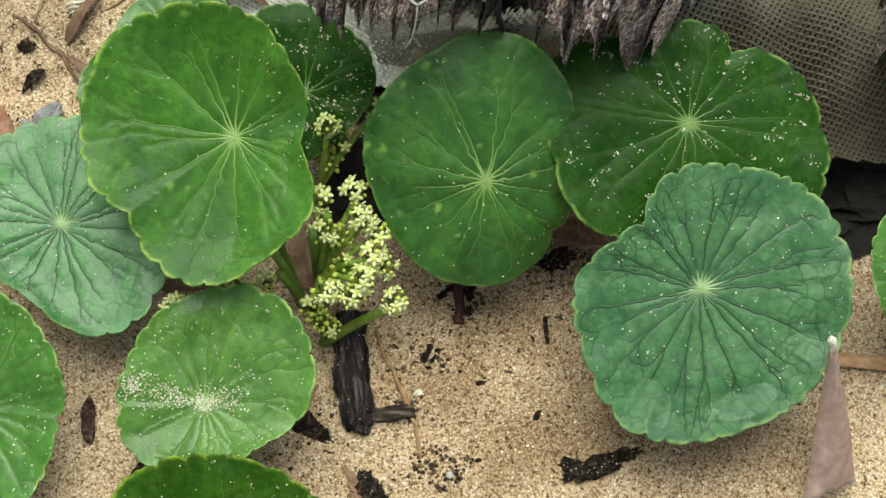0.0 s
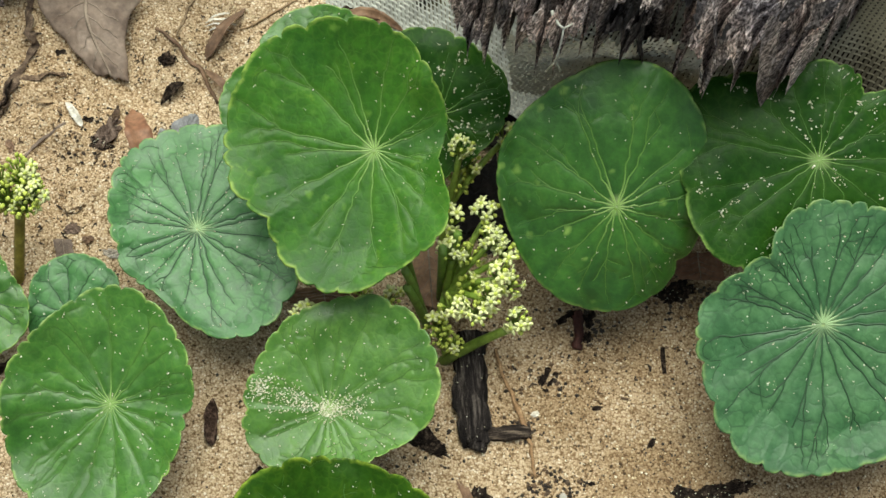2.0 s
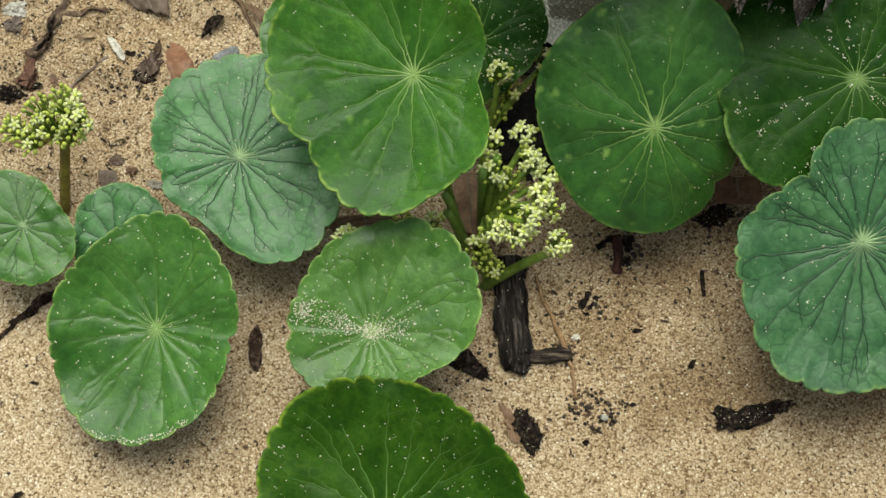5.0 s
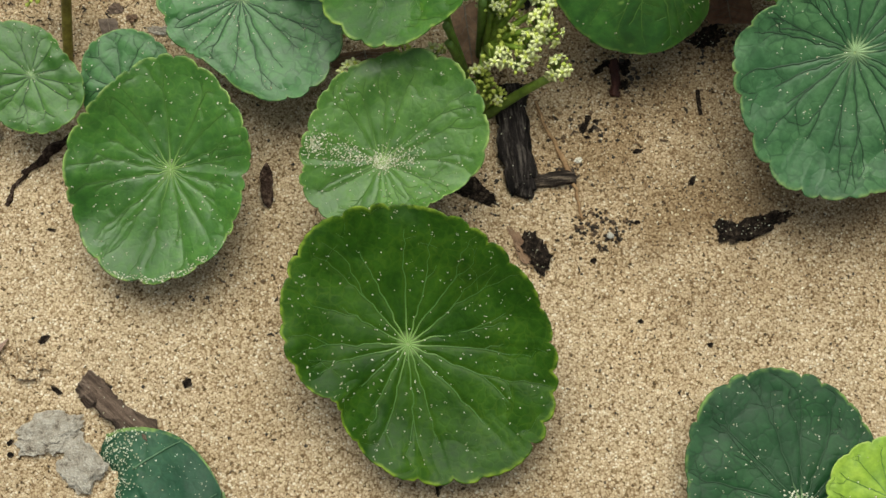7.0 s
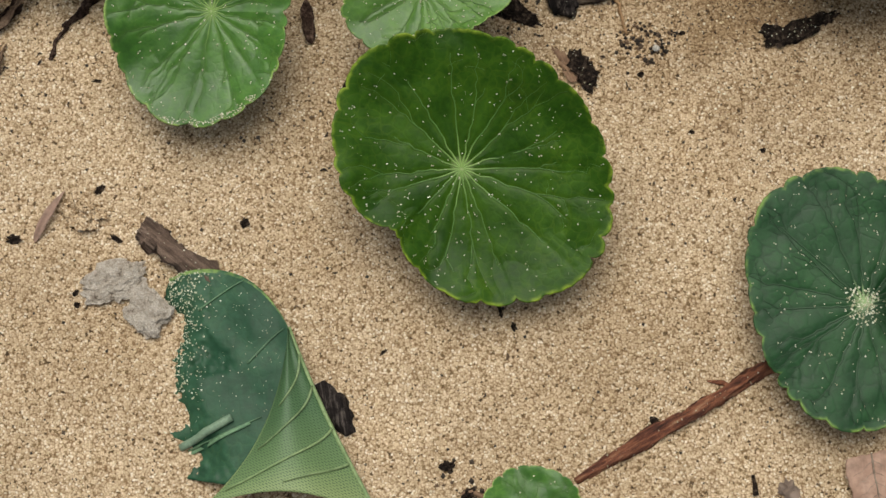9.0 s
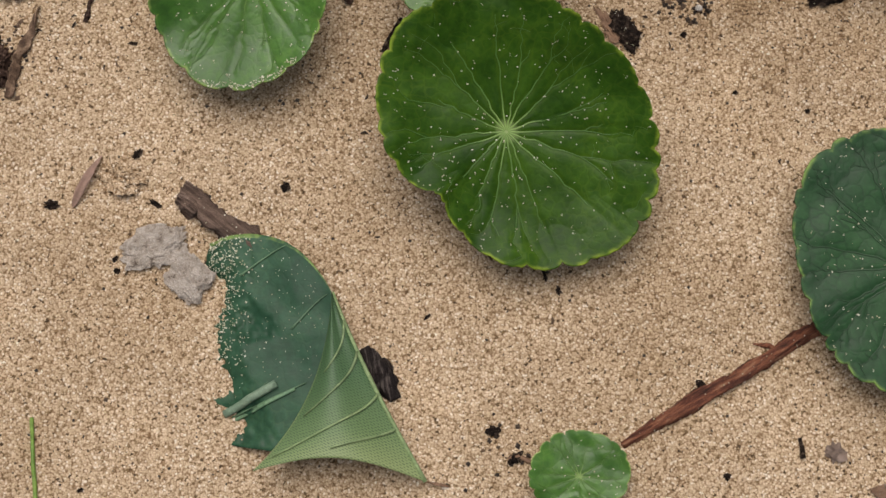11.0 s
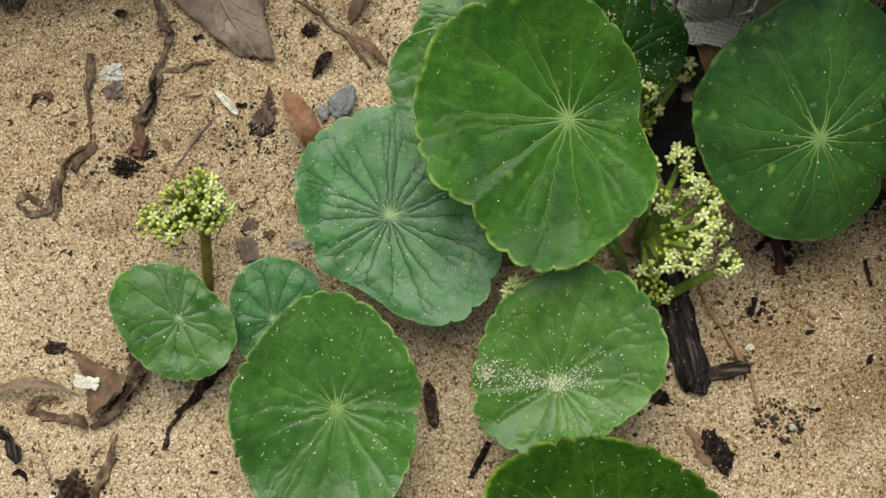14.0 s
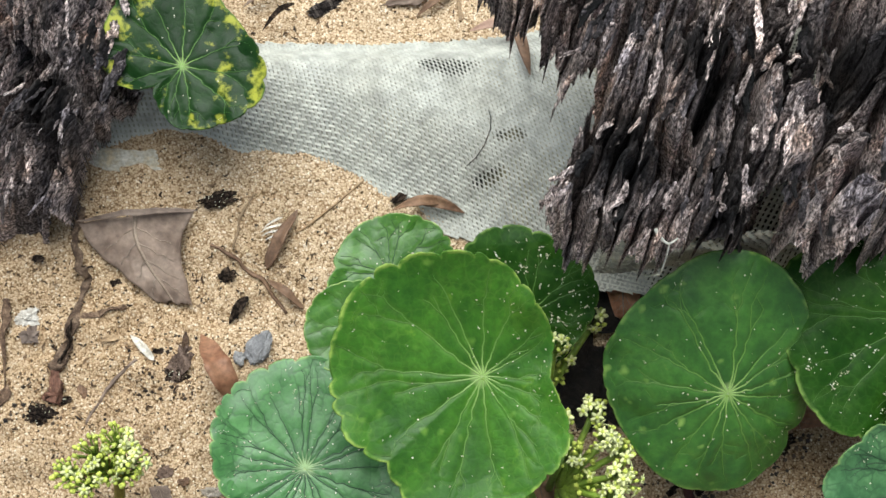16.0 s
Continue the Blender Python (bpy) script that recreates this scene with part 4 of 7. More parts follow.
leaf("light green cupped round leaf holding a heap of sand", (-0.0638, 0.0123, 0.0220), (0.10, 0.20), 0.0239, (0.101, 0.242, 0.027, 0.125, 0.000, 0.000, 0.005, 0.012, 0.010, -0.007, 0.011, -0.001), LEAF_LIGHT, VEIN_SOFT, 6, (3.2, 0.08, 0.08), 0.15, 0.05, foot=(-0.058, 0.022), quilt=1.0)
leaf("mid green round leaf with sandy frayed lower edge", (-0.1209, 0.0101, 0.0180), (0.00, 0.30), 0.0271, (-0.109, -0.017, -0.108, 0.039, 0.007, -0.006, 0.020, -0.005, -0.007, 0.020), LEAF_MID, VEIN_SOFT, 7, (6.2, 0.08, 0.08), 0.15, 0.05, foot=(-0.128, 0.02), veins=17, quilt=1.1)
leaf("large deep green round leaf with dusty specks over bare sand", (-0.0555, -0.0367, 0.0170), (0.00, 0.30), 0.0353, (0.107, 0.040, -0.002, -0.132, -0.009, 0.007, -0.000, -0.003, -0.009, -0.009, -0.001, 0.011), LEAF_DEEP, VEIN_SOFT, 8, (3.85, 0.10, 0.10), 0.15, 0.04, foot=(-0.052, -0.022), veins=18, quilt=1.15)
leaf("small green round leaf beside a flower stalk", (-0.1608, 0.0364, 0.0190), (-0.10, 0.20), 0.0154, (-0.119, -0.056, 0.009, -0.150, 0.007, 0.014, -0.009, -0.025, 0.013, 0.004), LEAF_MID, VEIN_DARK, 9, (0.85, 0.06, 0.1), 0.03, 0.05, lobes=16, foot=(-0.155, 0.04), veins=12)
leaf("small blue-green leaf tucked between larger leaves", (-0.1371, 0.0360, 0.0130), (0.00, 0.25), 0.0140, (0.108, 0.103, -0.093, 0.026, 0.027, 0.010), LEAF_PALE, VEIN_DARK, 10, None, 0.05, 0.05, lobes=16, foot=(-0.135, 0.038), veins=12)
leaf("blue-green round leaf at the end of a red runner", (0.0475, -0.0765, 0.0120), (0.00, 0.10), 0.0290, (-0.205, 0.087, -0.155, -0.014, 0.038, 0.027, 0.010, 0.002, 0.008, -0.011), LEAF_BLUE, VEIN_DARK, 12, None, 0.03, 0.02, foot=(0.045, -0.078), veins=19, vein_width=1.3, quilt=0.6, swell=0.6)
leaf("young yellow-green round leaf overlapping a darker one", (0.0674, -0.0747, 0.0220), (0.00, 0.10), 0.0157, (0.010, -0.005, 0.025, -0.016, -0.032, -0.002), LEAF_YELLOW, VEIN_PALE, 13, None, 0.04, 0.04, lobes=14, foot=(0.066, -0.072), veins=11)
leaf("very small green round leaf close to the sand", (-0.0413, -0.1257, 0.0060), (0.00, 0.10), 0.0112, (0.017, 0.195, 0.167, -0.015, -0.011, -0.040, -0.007, 0.018), LEAF_MID, VEIN_SOFT, 14, (4.75, 0.18, 0.09), 0.05, 0.05, lobes=15, crenel=0.05, foot=(-0.040, -0.124), veins=11)
leaf("green round leaf half hidden behind a larger leaf", (-0.0785, 0.1100, 0.0310), (0.00, 0.15), 0.0170, (0.055, -0.027, 0.040, 0.040, -0.004, -0.016, -0.010, 0.018), LEAF_MID, VEIN_DARK, 15, (3.0, 0.1, 0.1), 0.04, 0.05, lobes=14, foot=(-0.076, 0.106), veins=12)
leaf("shaded green round leaf tucked under a larger leaf", (-0.0878, 0.0958, 0.0300), (0.00, 0.25), 0.0142, (0.020, -0.083, 0.054, -0.026, -0.000, -0.007, -0.006, 0.001), LEAF_MID, VEIN_SOFT, 16, None, 0.04, 0.04, lobes=14, foot=(-0.085, 0.097), veins=12)
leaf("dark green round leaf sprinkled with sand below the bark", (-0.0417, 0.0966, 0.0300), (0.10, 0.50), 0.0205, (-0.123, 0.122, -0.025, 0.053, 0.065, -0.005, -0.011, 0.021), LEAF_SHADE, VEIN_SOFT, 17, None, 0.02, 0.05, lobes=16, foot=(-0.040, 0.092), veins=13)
leaf("dark green leaf with yellow blotches beside the bark", (-0.1319, 0.1709, 0.0400), (0.05, 0.20), 0.0213, (0.059, 0.214, -0.032, -0.181, 0.007, -0.030, 0.058, -0.009, -0.031, -0.007), LEAF_SICK, VEIN_SOFT, 18, (3.75, 0.25, 0.12), 0.05, 0.05, lobes=12, foot=(-0.132, 0.172), veins=12)
leaf("green round leaf at the edge of the patch", (0.1237, 0.0508, 0.0300), (0.00, 0.30), 0.0172, (-0.035, 0.034, -0.073, -0.012, 0.025, 0.008), LEAF_MID, VEIN_SOFT, 19, None, 0.03, 0.04, foot=(0.122, 0.052), veins=12)


# ---- flowers ----
PETAL = plain("cream_petal", [(0.3, (0.60, 0.64, 0.22)), (0.7, (0.81, 0.82, 0.47))], 500, 0.55, 0.2, 0.0001)
BUD = plain("yellow_green_bud", [(0.3, (0.40, 0.48, 0.06)), (0.7, (0.60, 0.65, 0.15))], 400, 0.5, 0.2, 0.0001)
FLOWER_STEM = plain("yellow_green_flower_stem", [(0.3, (0.15, 0.24, 0.03)), (0.7, (0.27, 0.36, 0.06))], 150, 0.45)


def ball(verts, faces, centre, radius, rng=None, squash=1.0, rings=4, sides=6):
    b = len(verts)
    c = Vector(centre)
    verts.append(c + Vector((0, 0, radius * squash)))
    for i in range(1, rings):
        e = math.pi * i / rings
        for j in range(sides):
            a = 2 * math.pi * j / sides
            k = radius * (1 + (rng.uniform(-0.25, 0.25) if rng else 0))
            verts.append(c + Vector((math.sin(e) * math.cos(a) * k, math.sin(e) * math.sin(a) * k, math.cos(e) * k * squash)))
    verts.append(c - Vector((0, 0, radius * squash)))
    for j in range(sides):
        faces.append((b, b + 1 + j, b + 1 + (j + 1) % sides))
        for i in range(rings - 2):
            p, q = b + 1 + i * sides + j, b + 1 + i * sides + (j + 1) % sides
            faces.append((p, p + sides, q + sides, q))
        p = b + 1 + (rings - 2) * sides
        faces.append((len(verts) - 1, p + (j + 1) % sides, p + j))


def petals_mesh(k):
    """Five pointed petals, spread like a star, a little cupped."""
    rng = random.Random(400 + k)
    verts, faces = [], []
    for j in range(5):
        a = 2 * math.pi * (j + rng.uniform(-0.1, 0.1)) / 5
        d, s = Vector((math.cos(a), math.sin(a), 0)), Vector((-math.sin(a), math.cos(a), 0))
        rise = rng.uniform(-0.1, 0.25)
        b = len(verts)
        for f, w, z in ((0.10, 0.14, 0.05), (0.45, 0.34, 0.10), (0.78, 0.30, 0.06 + rise * 0.5), (1.0, 0.05, rise)):
            verts += [d * f - s * w + Vector((0, 0, z)), d * f + Vector((0, 0, z + 0.06)), d * f + s * w + Vector((0, 0, z)), d * f + Vector((0, 0, z - 0.05))]
        for q in range(3):
            for e in range(4):
                p, r = b + q * 4 + e, b + q * 4 + (e + 1) % 4
                faces.append((p, r, r + 4, p + 4))
    return mesh_of("petals", verts, faces, PETAL)


def eye_mesh():
    verts, faces = [], []
    ball(verts, faces, (0, 0, 0.05), 0.36, None, 0.8)
    return mesh_of("flower_eye", verts, faces, BUD)


def bud_mesh(k):
    verts, faces = [], []
    ball(verts, faces, (0, 0, 0), 0.5, random.Random(k), 1.15, 5, 7)
    return mesh_of("bud", verts, faces, BUD)


PETALS, EYE, BUDS = [petals_mesh(k) for k in range(4)], eye_mesh(), [bud_mesh(k) for k in range(4)]


def umbel(parent, centre, radius, flowers, buds, rng, base, size=0.00195):
    """A tuft of star flowers and buds on fine stems that meet at base."""
    centre, base = Vector(centre), Vector(base)
    golden = math.pi * (3 - math.sqrt(5))
    flowers, buds = flowers, round(buds * 1.5) + 2
    total = flowers + buds
    order = [True] * flowers + [False] * buds
    rng.shuffle(order)
    sv, sf = [], []
    for k in range(total):
        z = 1 - 1.35 * (k + 0.5) / total
        a = golden * k + rng.uniform(-0.3, 0.3)
        d = Vector((math.sqrt(max(0, 1 - z * z)) * math.cos(a), math.sqrt(max(0, 1 - z * z)) * math.sin(a), z))
        p = centre + d * radius * rng.uniform(0.75, 1.0)
        face = (d + Vector((rng.uniform(-0.3, 0.3), rng.uniform(-0.5, 0.1), 0.5))).normalized().to_track_quat("Z", "Y").to_matrix().to_4x4()
        m = Matrix.Translation(p) @ face @ Matrix.Rotation(rng.uniform(0, 6.28), 4, "Z")
        if order[k]:
            s = size * rng.uniform(0.8, 1.1)
            f = put("flower", PETALS[rng.randrange(4)], parent, m @ Matrix.Diagonal((s, s, s, 1)))
            put("flower_eye", EYE, f)
        else:
            s = size * rng.uniform(0.48, 0.78)
            put("bud", BUDS[rng.randrange(4)], parent, m @ Matrix.Diagonal((s, s, s, 1)))
        v, f = tube_data(curve_points(base, p, Vector((0, 0, 0.0006)), 4), [0.00028] * 4, 5)
        o = len(sv)
        sv += v
        sf += [tuple(i + o for i in q) for q in f]
    put("pedicel_tuft", mesh_of("pedicel_tuft", sv, sf, FLOWER_STEM), parent)


MUSTARD = plain("mustard_brown_stalk", [(0.3, (0.16, 0.12, 0.02)), (0.6, (0.30, 0.26, 0.05)), (0.8, (0.40, 0.36, 0.09))], 160, 0.45)


def flower_cluster(label, foot, heads, seed, stem=0.0009, fork=0.45, stalk=FLOWER_STEM):
    """heads: (centre, radius, flowers, buds); every head has a stem from the foot."""
    rng = random.Random(seed)
    thing = put("flower_cluster", None, label=label, category="flower")
    start = Vector((foot[0], foot[1], ground_z(*foot[:2]) - 0.002))
    hub = start.lerp(Vector(heads[0][0]), fork) if len(heads) > 1 else start
    if len(heads) > 1:
        v, f = tube_data(curve_points(start, hub, (0, 0, 0), 5), [stem * 1.4] * 5, 8)
        put("main_stem", mesh_of("main_stem", v, f, stalk), thing)
    for centre, radius, flowers, buds in heads:
        c = Vector(centre)
        base = c + Vector((0, 0, -radius * 0.9)) + (hub - c).normalized() * radius * 0.4
        v, f = tube_data(curve_points(hub, base, (0, 0, 0.002), 7), [stem * (1.25 - 0.05 * k) for k in range(7)], 8)
        put("stem", mesh_of("flower_stem", v, f, stalk), thing)
        umbel(thing, c, radius, flowers, buds, rng, base)
    return thing


flower_cluster("branched cluster of cream star flowers and green buds", (-0.0361, 0.0396), [
    ((-0.0360, 0.0660, 0.0300), 0.0036, 5, 3), ((-0.0270, 0.0680, 0.0310), 0.0038, 6, 3), ((-0.0250, 0.0600, 0.0330), 0.0040, 7, 4), ((-0.0350, 0.0570, 0.0290), 0.0040, 6, 4),
    ((-0.0210, 0.0570, 0.0300), 0.0036, 6, 3), ((-0.0220, 0.0510, 0.0300), 0.0038, 6, 3), ((-0.0300, 0.0580, 0.0240), 0.0036, 2, 7), ((-0.0190, 0.0490, 0.0270), 0.0034, 5, 3),
    ((-0.0240, 0.0450, 0.0280), 0.0040, 7, 3), ((-0.0340, 0.0420, 0.0260), 0.0040, 7, 3), ((-0.0270, 0.0410, 0.0250), 0.0038, 6, 3),
    ((-0.0380, 0.0400, 0.0160), 0.0036, 1, 8), ((-0.0300, 0.0510, 0.0200), 0.0036, 1, 8)], 51)
flower_cluster("small cluster of cream flowers in deep shade behind leaves", (-0.0387, 0.0702), [
    ((-0.0352, 0.0869, 0.0310), 0.0034, 6, 2), ((-0.0232, 0.0946, 0.0260), 0.0034, 5, 3), ((-0.0327, 0.0864, 0.0220), 0.0036, 2, 6), ((-0.0347, 0.0823, 0.0180), 0.0036, 1, 7)], 52)
flower_cluster("single cream flower tuft beside a cupped leaf", (-0.0699, 0.0387), [((-0.0730, 0.0372, 0.0240), 0.0035, 9, 2)], 53, 0.0006)
flower_cluster("dense green-yellow flower head on a short bent stalk", (-0.1556, 0.0483), [
    ((-0.1523, 0.0686, 0.0310), 0.0048, 4, 14), ((-0.1592, 0.0666, 0.0290), 0.0048, 3, 14), ((-0.1490, 0.0636, 0.0290), 0.0046, 4, 13), ((-0.1664, 0.0620, 0.0250), 0.0042, 1, 13),
    ((-0.1566, 0.0621, 0.0280), 0.0048, 6, 11), ((-0.1506, 0.0607, 0.0260), 0.0038, 3, 10), ((-0.1616, 0.0586, 0.0250), 0.0038, 2, 10)], 54, 0.0011, 0.72, MUSTARD)
flower_cluster("cream flower tuft on a low leaning yellow-green stem", (-0.0362, 0.0362), [((-0.0162, 0.0415, 0.0210), 0.0036, 7, 3)], 57, 0.0013)
flower_cluster("few pale buds low between leaf stalks", (-0.0575, 0.0500), [((-0.0588, 0.0491, 0.0120), 0.0030, 2, 6), ((-0.0502, 0.0490, 0.0120), 0.0028, 3, 4)], 55, 0.0005)
flower_cluster("yellow-green young shoots at the foot of the stems", (-0.0347, 0.0379), [((-0.0362, 0.0379, 0.0140), 0.0034, 1, 9), ((-0.0326, 0.0365, 0.0120), 0.0030, 1, 7)], 56, 0.0006)


def green_shoot(points, radius=0.0012):
    v, f = tube_data(points, [radius] * len(points), 8)
    put("green_shoot", mesh_of("green_shoot", v, f, STEM), label="slender green leaf stem rising from the sand", category="stem")


green_shoot(curve_points((-0.0415, 0.0484, 0.0010), (-0.0474, 0.0514, 0.0260), (0, 0, 0.002)))
green_shoot(curve_points((-0.0375, 0.0539, 0.0010), (-0.0378, 0.0552, 0.0340), (0, 0, 0.002)))
green_shoot(curve_points((-0.0349, 0.0558, 0.0010), (-0.0342, 0.0615, 0.0300), (0, 0, 0.002)))
green_shoot(curve_points((-0.0409, 0.0463, 0.0000), (-0.0467, 0.0490, 0.0200), (0, 0, 0.002)))

# ---- litter on the sand ----
CHAR = plain("black_charcoal", [(0.35, (0.007, 0.005, 0.004)), (0.52, (0.026, 0.018, 0.014)), (0.62, (0.075, 0.052, 0.038)), (0.74, (0.20, 0.15, 0.11))], 800, 0.9, 1.0, 0.0012, None, 0.1)
WOOD_DARK = plain("dark_wet_wood", [(0.35, (0.008, 0.006, 0.006)), (0.52, (0.030, 0.023, 0.021)), (0.68, (0.17, 0.14, 0.12))], 500, 0.85, 1.0, 0.0012, (1.8, 0.2, 1.0), 0.15, 0.12)
WOOD_CROSS = plain("dark_wet_wood_crosswise", [(0.35, (0.010, 0.007, 0.006)), (0.52, (0.034, 0.025, 0.021)), (0.68, (0.17, 0.13, 0.10))], 500, 0.85, 1.0, 0.0012, (0.25, 1.8, 1.0), 0.15, 0.1)
WOOD_GREY = plain("grey_brown_wood", [(0.3, (0.055, 0.035, 0.028)), (0.55, (0.16, 0.11, 0.085)), (0.8, (0.30, 0.22, 0.18))], 600, 0.85, 1.0, 0.0010, (0.22, 1.7, 1.0), 0.2, -0.70)
DRY_GREY = plain("grey_brown_dead_leaf", [(0.3, (0.10, 0.068, 0.052)), (0.55, (0.19, 0.140, 0.112)), (0.8, (0.30, 0.235, 0.195))], 110, 0.7, 0.5, 0.0005)
DRY_BROWN = plain("brown_dead_leaf", [(0.3, (0.11, 0.060, 0.036)), (0.6, (0.22, 0.13, 0.078)), (0.85, (0.33, 0.22, 0.14))], 160, 0.65, 0.5, 0.0004)
DRY_RED = plain("red_brown_dead_leaf", [(0.3, (0.20, 0.085, 0.045)), (0.7, (0.34, 0.18, 0.105))], 150, 0.55, 0.4, 0.0004)
DRY_RIBBON = plain("tan_leaf_ribbon", [(0.3, (0.16, 0.095, 0.060)), (0.7, (0.36, 0.25, 0.17))], 140, 0.6, 0.5, 0.0004, (0.25, 2.0, 1.0))
DRY_MAUVE = plain("mauve_brown_dead_leaf", [(0.3, (0.25, 0.165, 0.140)), (0.7, (0.37, 0.265, 0.235))], 70, 0.5, 0.4, 0.0004, (2.0, 0.3, 1.0))
DRY_TAN = plain("tan_orange_dead_leaf", [(0.3, (0.26, 0.135, 0.065)), (0.7, (0.46, 0.28, 0.15))], 120, 0.6, 0.5, 0.0004, (0.3, 1.8, 1.0))
DRY_SHEATH = plain("dark_red_brown_sheath", [(0.3, (0.045, 0.018, 0.011)), (0.55, (0.13, 0.062, 0.042)), (0.8, (0.26, 0.15, 0.10))], 500, 0.75, 0.9, 0.0006, (1.6, 0.3, 1.0))
DRY_PINK = plain("pinkish_dead_leaf", [(0.3, (0.28, 0.17, 0.125)), (0.7, (0.42, 0.28, 0.215))], 90, 0.6, 0.4, 0.0004, (1.0, 0.4, 1.0))
CLUMP = plain("brown_fibre_clump", [(0.34, (0.014, 0.008, 0.006)), (0.5, (0.055, 0.033, 0.025)), (0.66, (0.16, 0.105, 0.08))], 700, 0.9, 1.0, 0.0012, None, 0.1)
STALK = plain("shrivelled_stalk", [(0.3, (0.040, 0.022, 0.014)), (0.5, (0.11, 0.068, 0.044)), (0.72, (0.30, 0.21, 0.14))], 420, 0.8, 1.0, 0.0008)
RIB = plain("pale_leaf_rib", [(0.3, (0.17, 0.125, 0.095)), (0.7, (0.30, 0.24, 0.19))], 300, 0.7)
SCRAP = plain("sandy_fabric_scrap", [(0.35, (0.46, 0.38, 0.26)), (0.5, (0.40, 0.37, 0.31)), (0.7, (0.52, 0.50, 0.45))], 240, 0.9, 0.8, 0.0008)
STRAW = plain("straw_fibre", [(0.3, (0.22, 0.14, 0.075)), (0.7, (0.38, 0.27, 0.16))], 200, 0.7, 0.4, 0.0003)
PALE = plain("bleached_fragment", [(0.3, (0.48, 0.43, 0.36)), (0.7, (0.70, 0.66, 0.60))], 300, 0.7, 0.4, 0.0003)
STONE = plain("grey_stone", [(0.3, (0.16, 0.155, 0.16)), (0.6, (0.27, 0.265, 0.27)), (0.85, (0.38, 0.37, 0.37))], 420, 0.8, 0.7, 0.0004)
FLAKE = plain("pitted_grey_flake", [(0.32, (0.15, 0.115, 0.09)), (0.42, (0.35, 0.30, 0.25)), (0.7, (0.52, 0.47, 0.42))], 520, 0.85, 1.0, 0.0016)
NEAR_BLACK = plain("near_black_mass", [(0.3, (0.006, 0.005, 0.004)), (0.6, (0.018, 0.013, 0.01)), (0.85, (0.06, 0.045, 0.03))], 300, 0.9, 1.0, 0.001)


LITTER_TOPS = []


def withered_ribbon(pts, rad, seed):
    """Verts and faces of a shrivelled stalk: a thin ribbon that twists, narrows and swells along its way."""
    pts = [Vector(p) for p in pts]
    verts, faces, sides = [], [], 8
    for k, p in enumerate(pts):
        d = (pts[min(k + 1, len(pts) - 1)] - pts[max(k - 1, 0)]).normalized()
        side = d.cross(Vector((0, 0, 1))).normalized()
        up = side.cross(d)
        twist = 2.6 * noise.noise(Vector((k * 0.07, seed * 1.9, 0.0))) + 0.5 * noise.noise(Vector((k * 0.33, seed, 3.0)))
        wide = rad[k] * (1.55 + 0.9 * noise.noise(Vector((k * 0.13, seed * 2.7, 8.0))) + 0.35 * noise.noise(Vector((k * 0.6, seed, 1.0))))
        lean = abs(math.sin(twist)) * wide
        for j in range(sides):
            a = 2 * math.pi * j / sides
            x, z = wide * math.cos(a), 0.26 * wide * math.sin(a) + 0.30 * wide * math.cos(a) ** 2
            verts.append(p + side * (x * math.cos(twist) - z * math.sin(twist)) + up * (x * math.sin(twist) + z * math.cos(twist) + 0.75 * lean))
    for k in range(len(pts) - 1):
        for j in range(sides):
            a, b = k * sides + j, k * sides + (j + 1) % sides
            faces.append((a, b, b + sides, a + sides))
    faces.append(tuple(range(sides - 1, -1, -1)))
    faces.append(tuple(range((len(pts) - 1) * sides, len(pts) * sides)))
    return verts, faces


def twig(name, label, path, widths, mat, seed=0, rise=0.4, rough=0.45, flat=0.8, sides=9, category="twig"):
    """A stick lying along path on the sand; rise: share of its radius above the ground."""
    if name == "dead_stalk" and mat is DRY_BROWN:
        mat = STALK
    pts, rad = [], []
    steps = 10
    thin = 0.62 if name in ("dead_stalk", "dry_twig", "root_thread", "root") else 1.0
    for k in range(len(path) - 1):
        for s in range(steps if k < len(path) - 2 else steps + 1):
            t = s / steps
            x = path[k][0] + (path[k + 1][0] - path[k][0]) * t
            y = path[k][1] + (path[k + 1][1] - path[k][1]) * t
            w = widths[k] + (widths[k + 1] - widths[k]) * t
            loose = 1.0 if thin < 1 else 0.25
            w *= thin * (1 + loose * 0.35 * noise.noise(Vector((seed * 3.1, (k + t) * 2.5, 0.5))) + loose * 0.3 * noise.noise(Vector((seed * 5.1, (k + t) * 7.0, 0.5))))
            side = 1.3 * loose * w * noise.noise(Vector((seed * 1.7, (k + t) * 2.5, 4.0)))
            pts.append((x + side, y + side * 0.5, ground_z(x, y) + w * flat * rise))
            rad.append(w)
    if name == "dead_stalk":
        v, f = withered_ribbon(pts, rad, seed)
    else:
        v, f = tube_data(pts, rad, sides, rough * (1.9 if name == "runner" else 1.0), seed * 2.3, flat)
    if name in ("runner", "charred_stick", "wood_splinter"):
        LITTER_TOPS.extend(q for q in v if q.z > ground_z(q.x, q.y) + 0.0004)
    return put(name, mesh_of(name, v, f, mat), label=label, category=category)


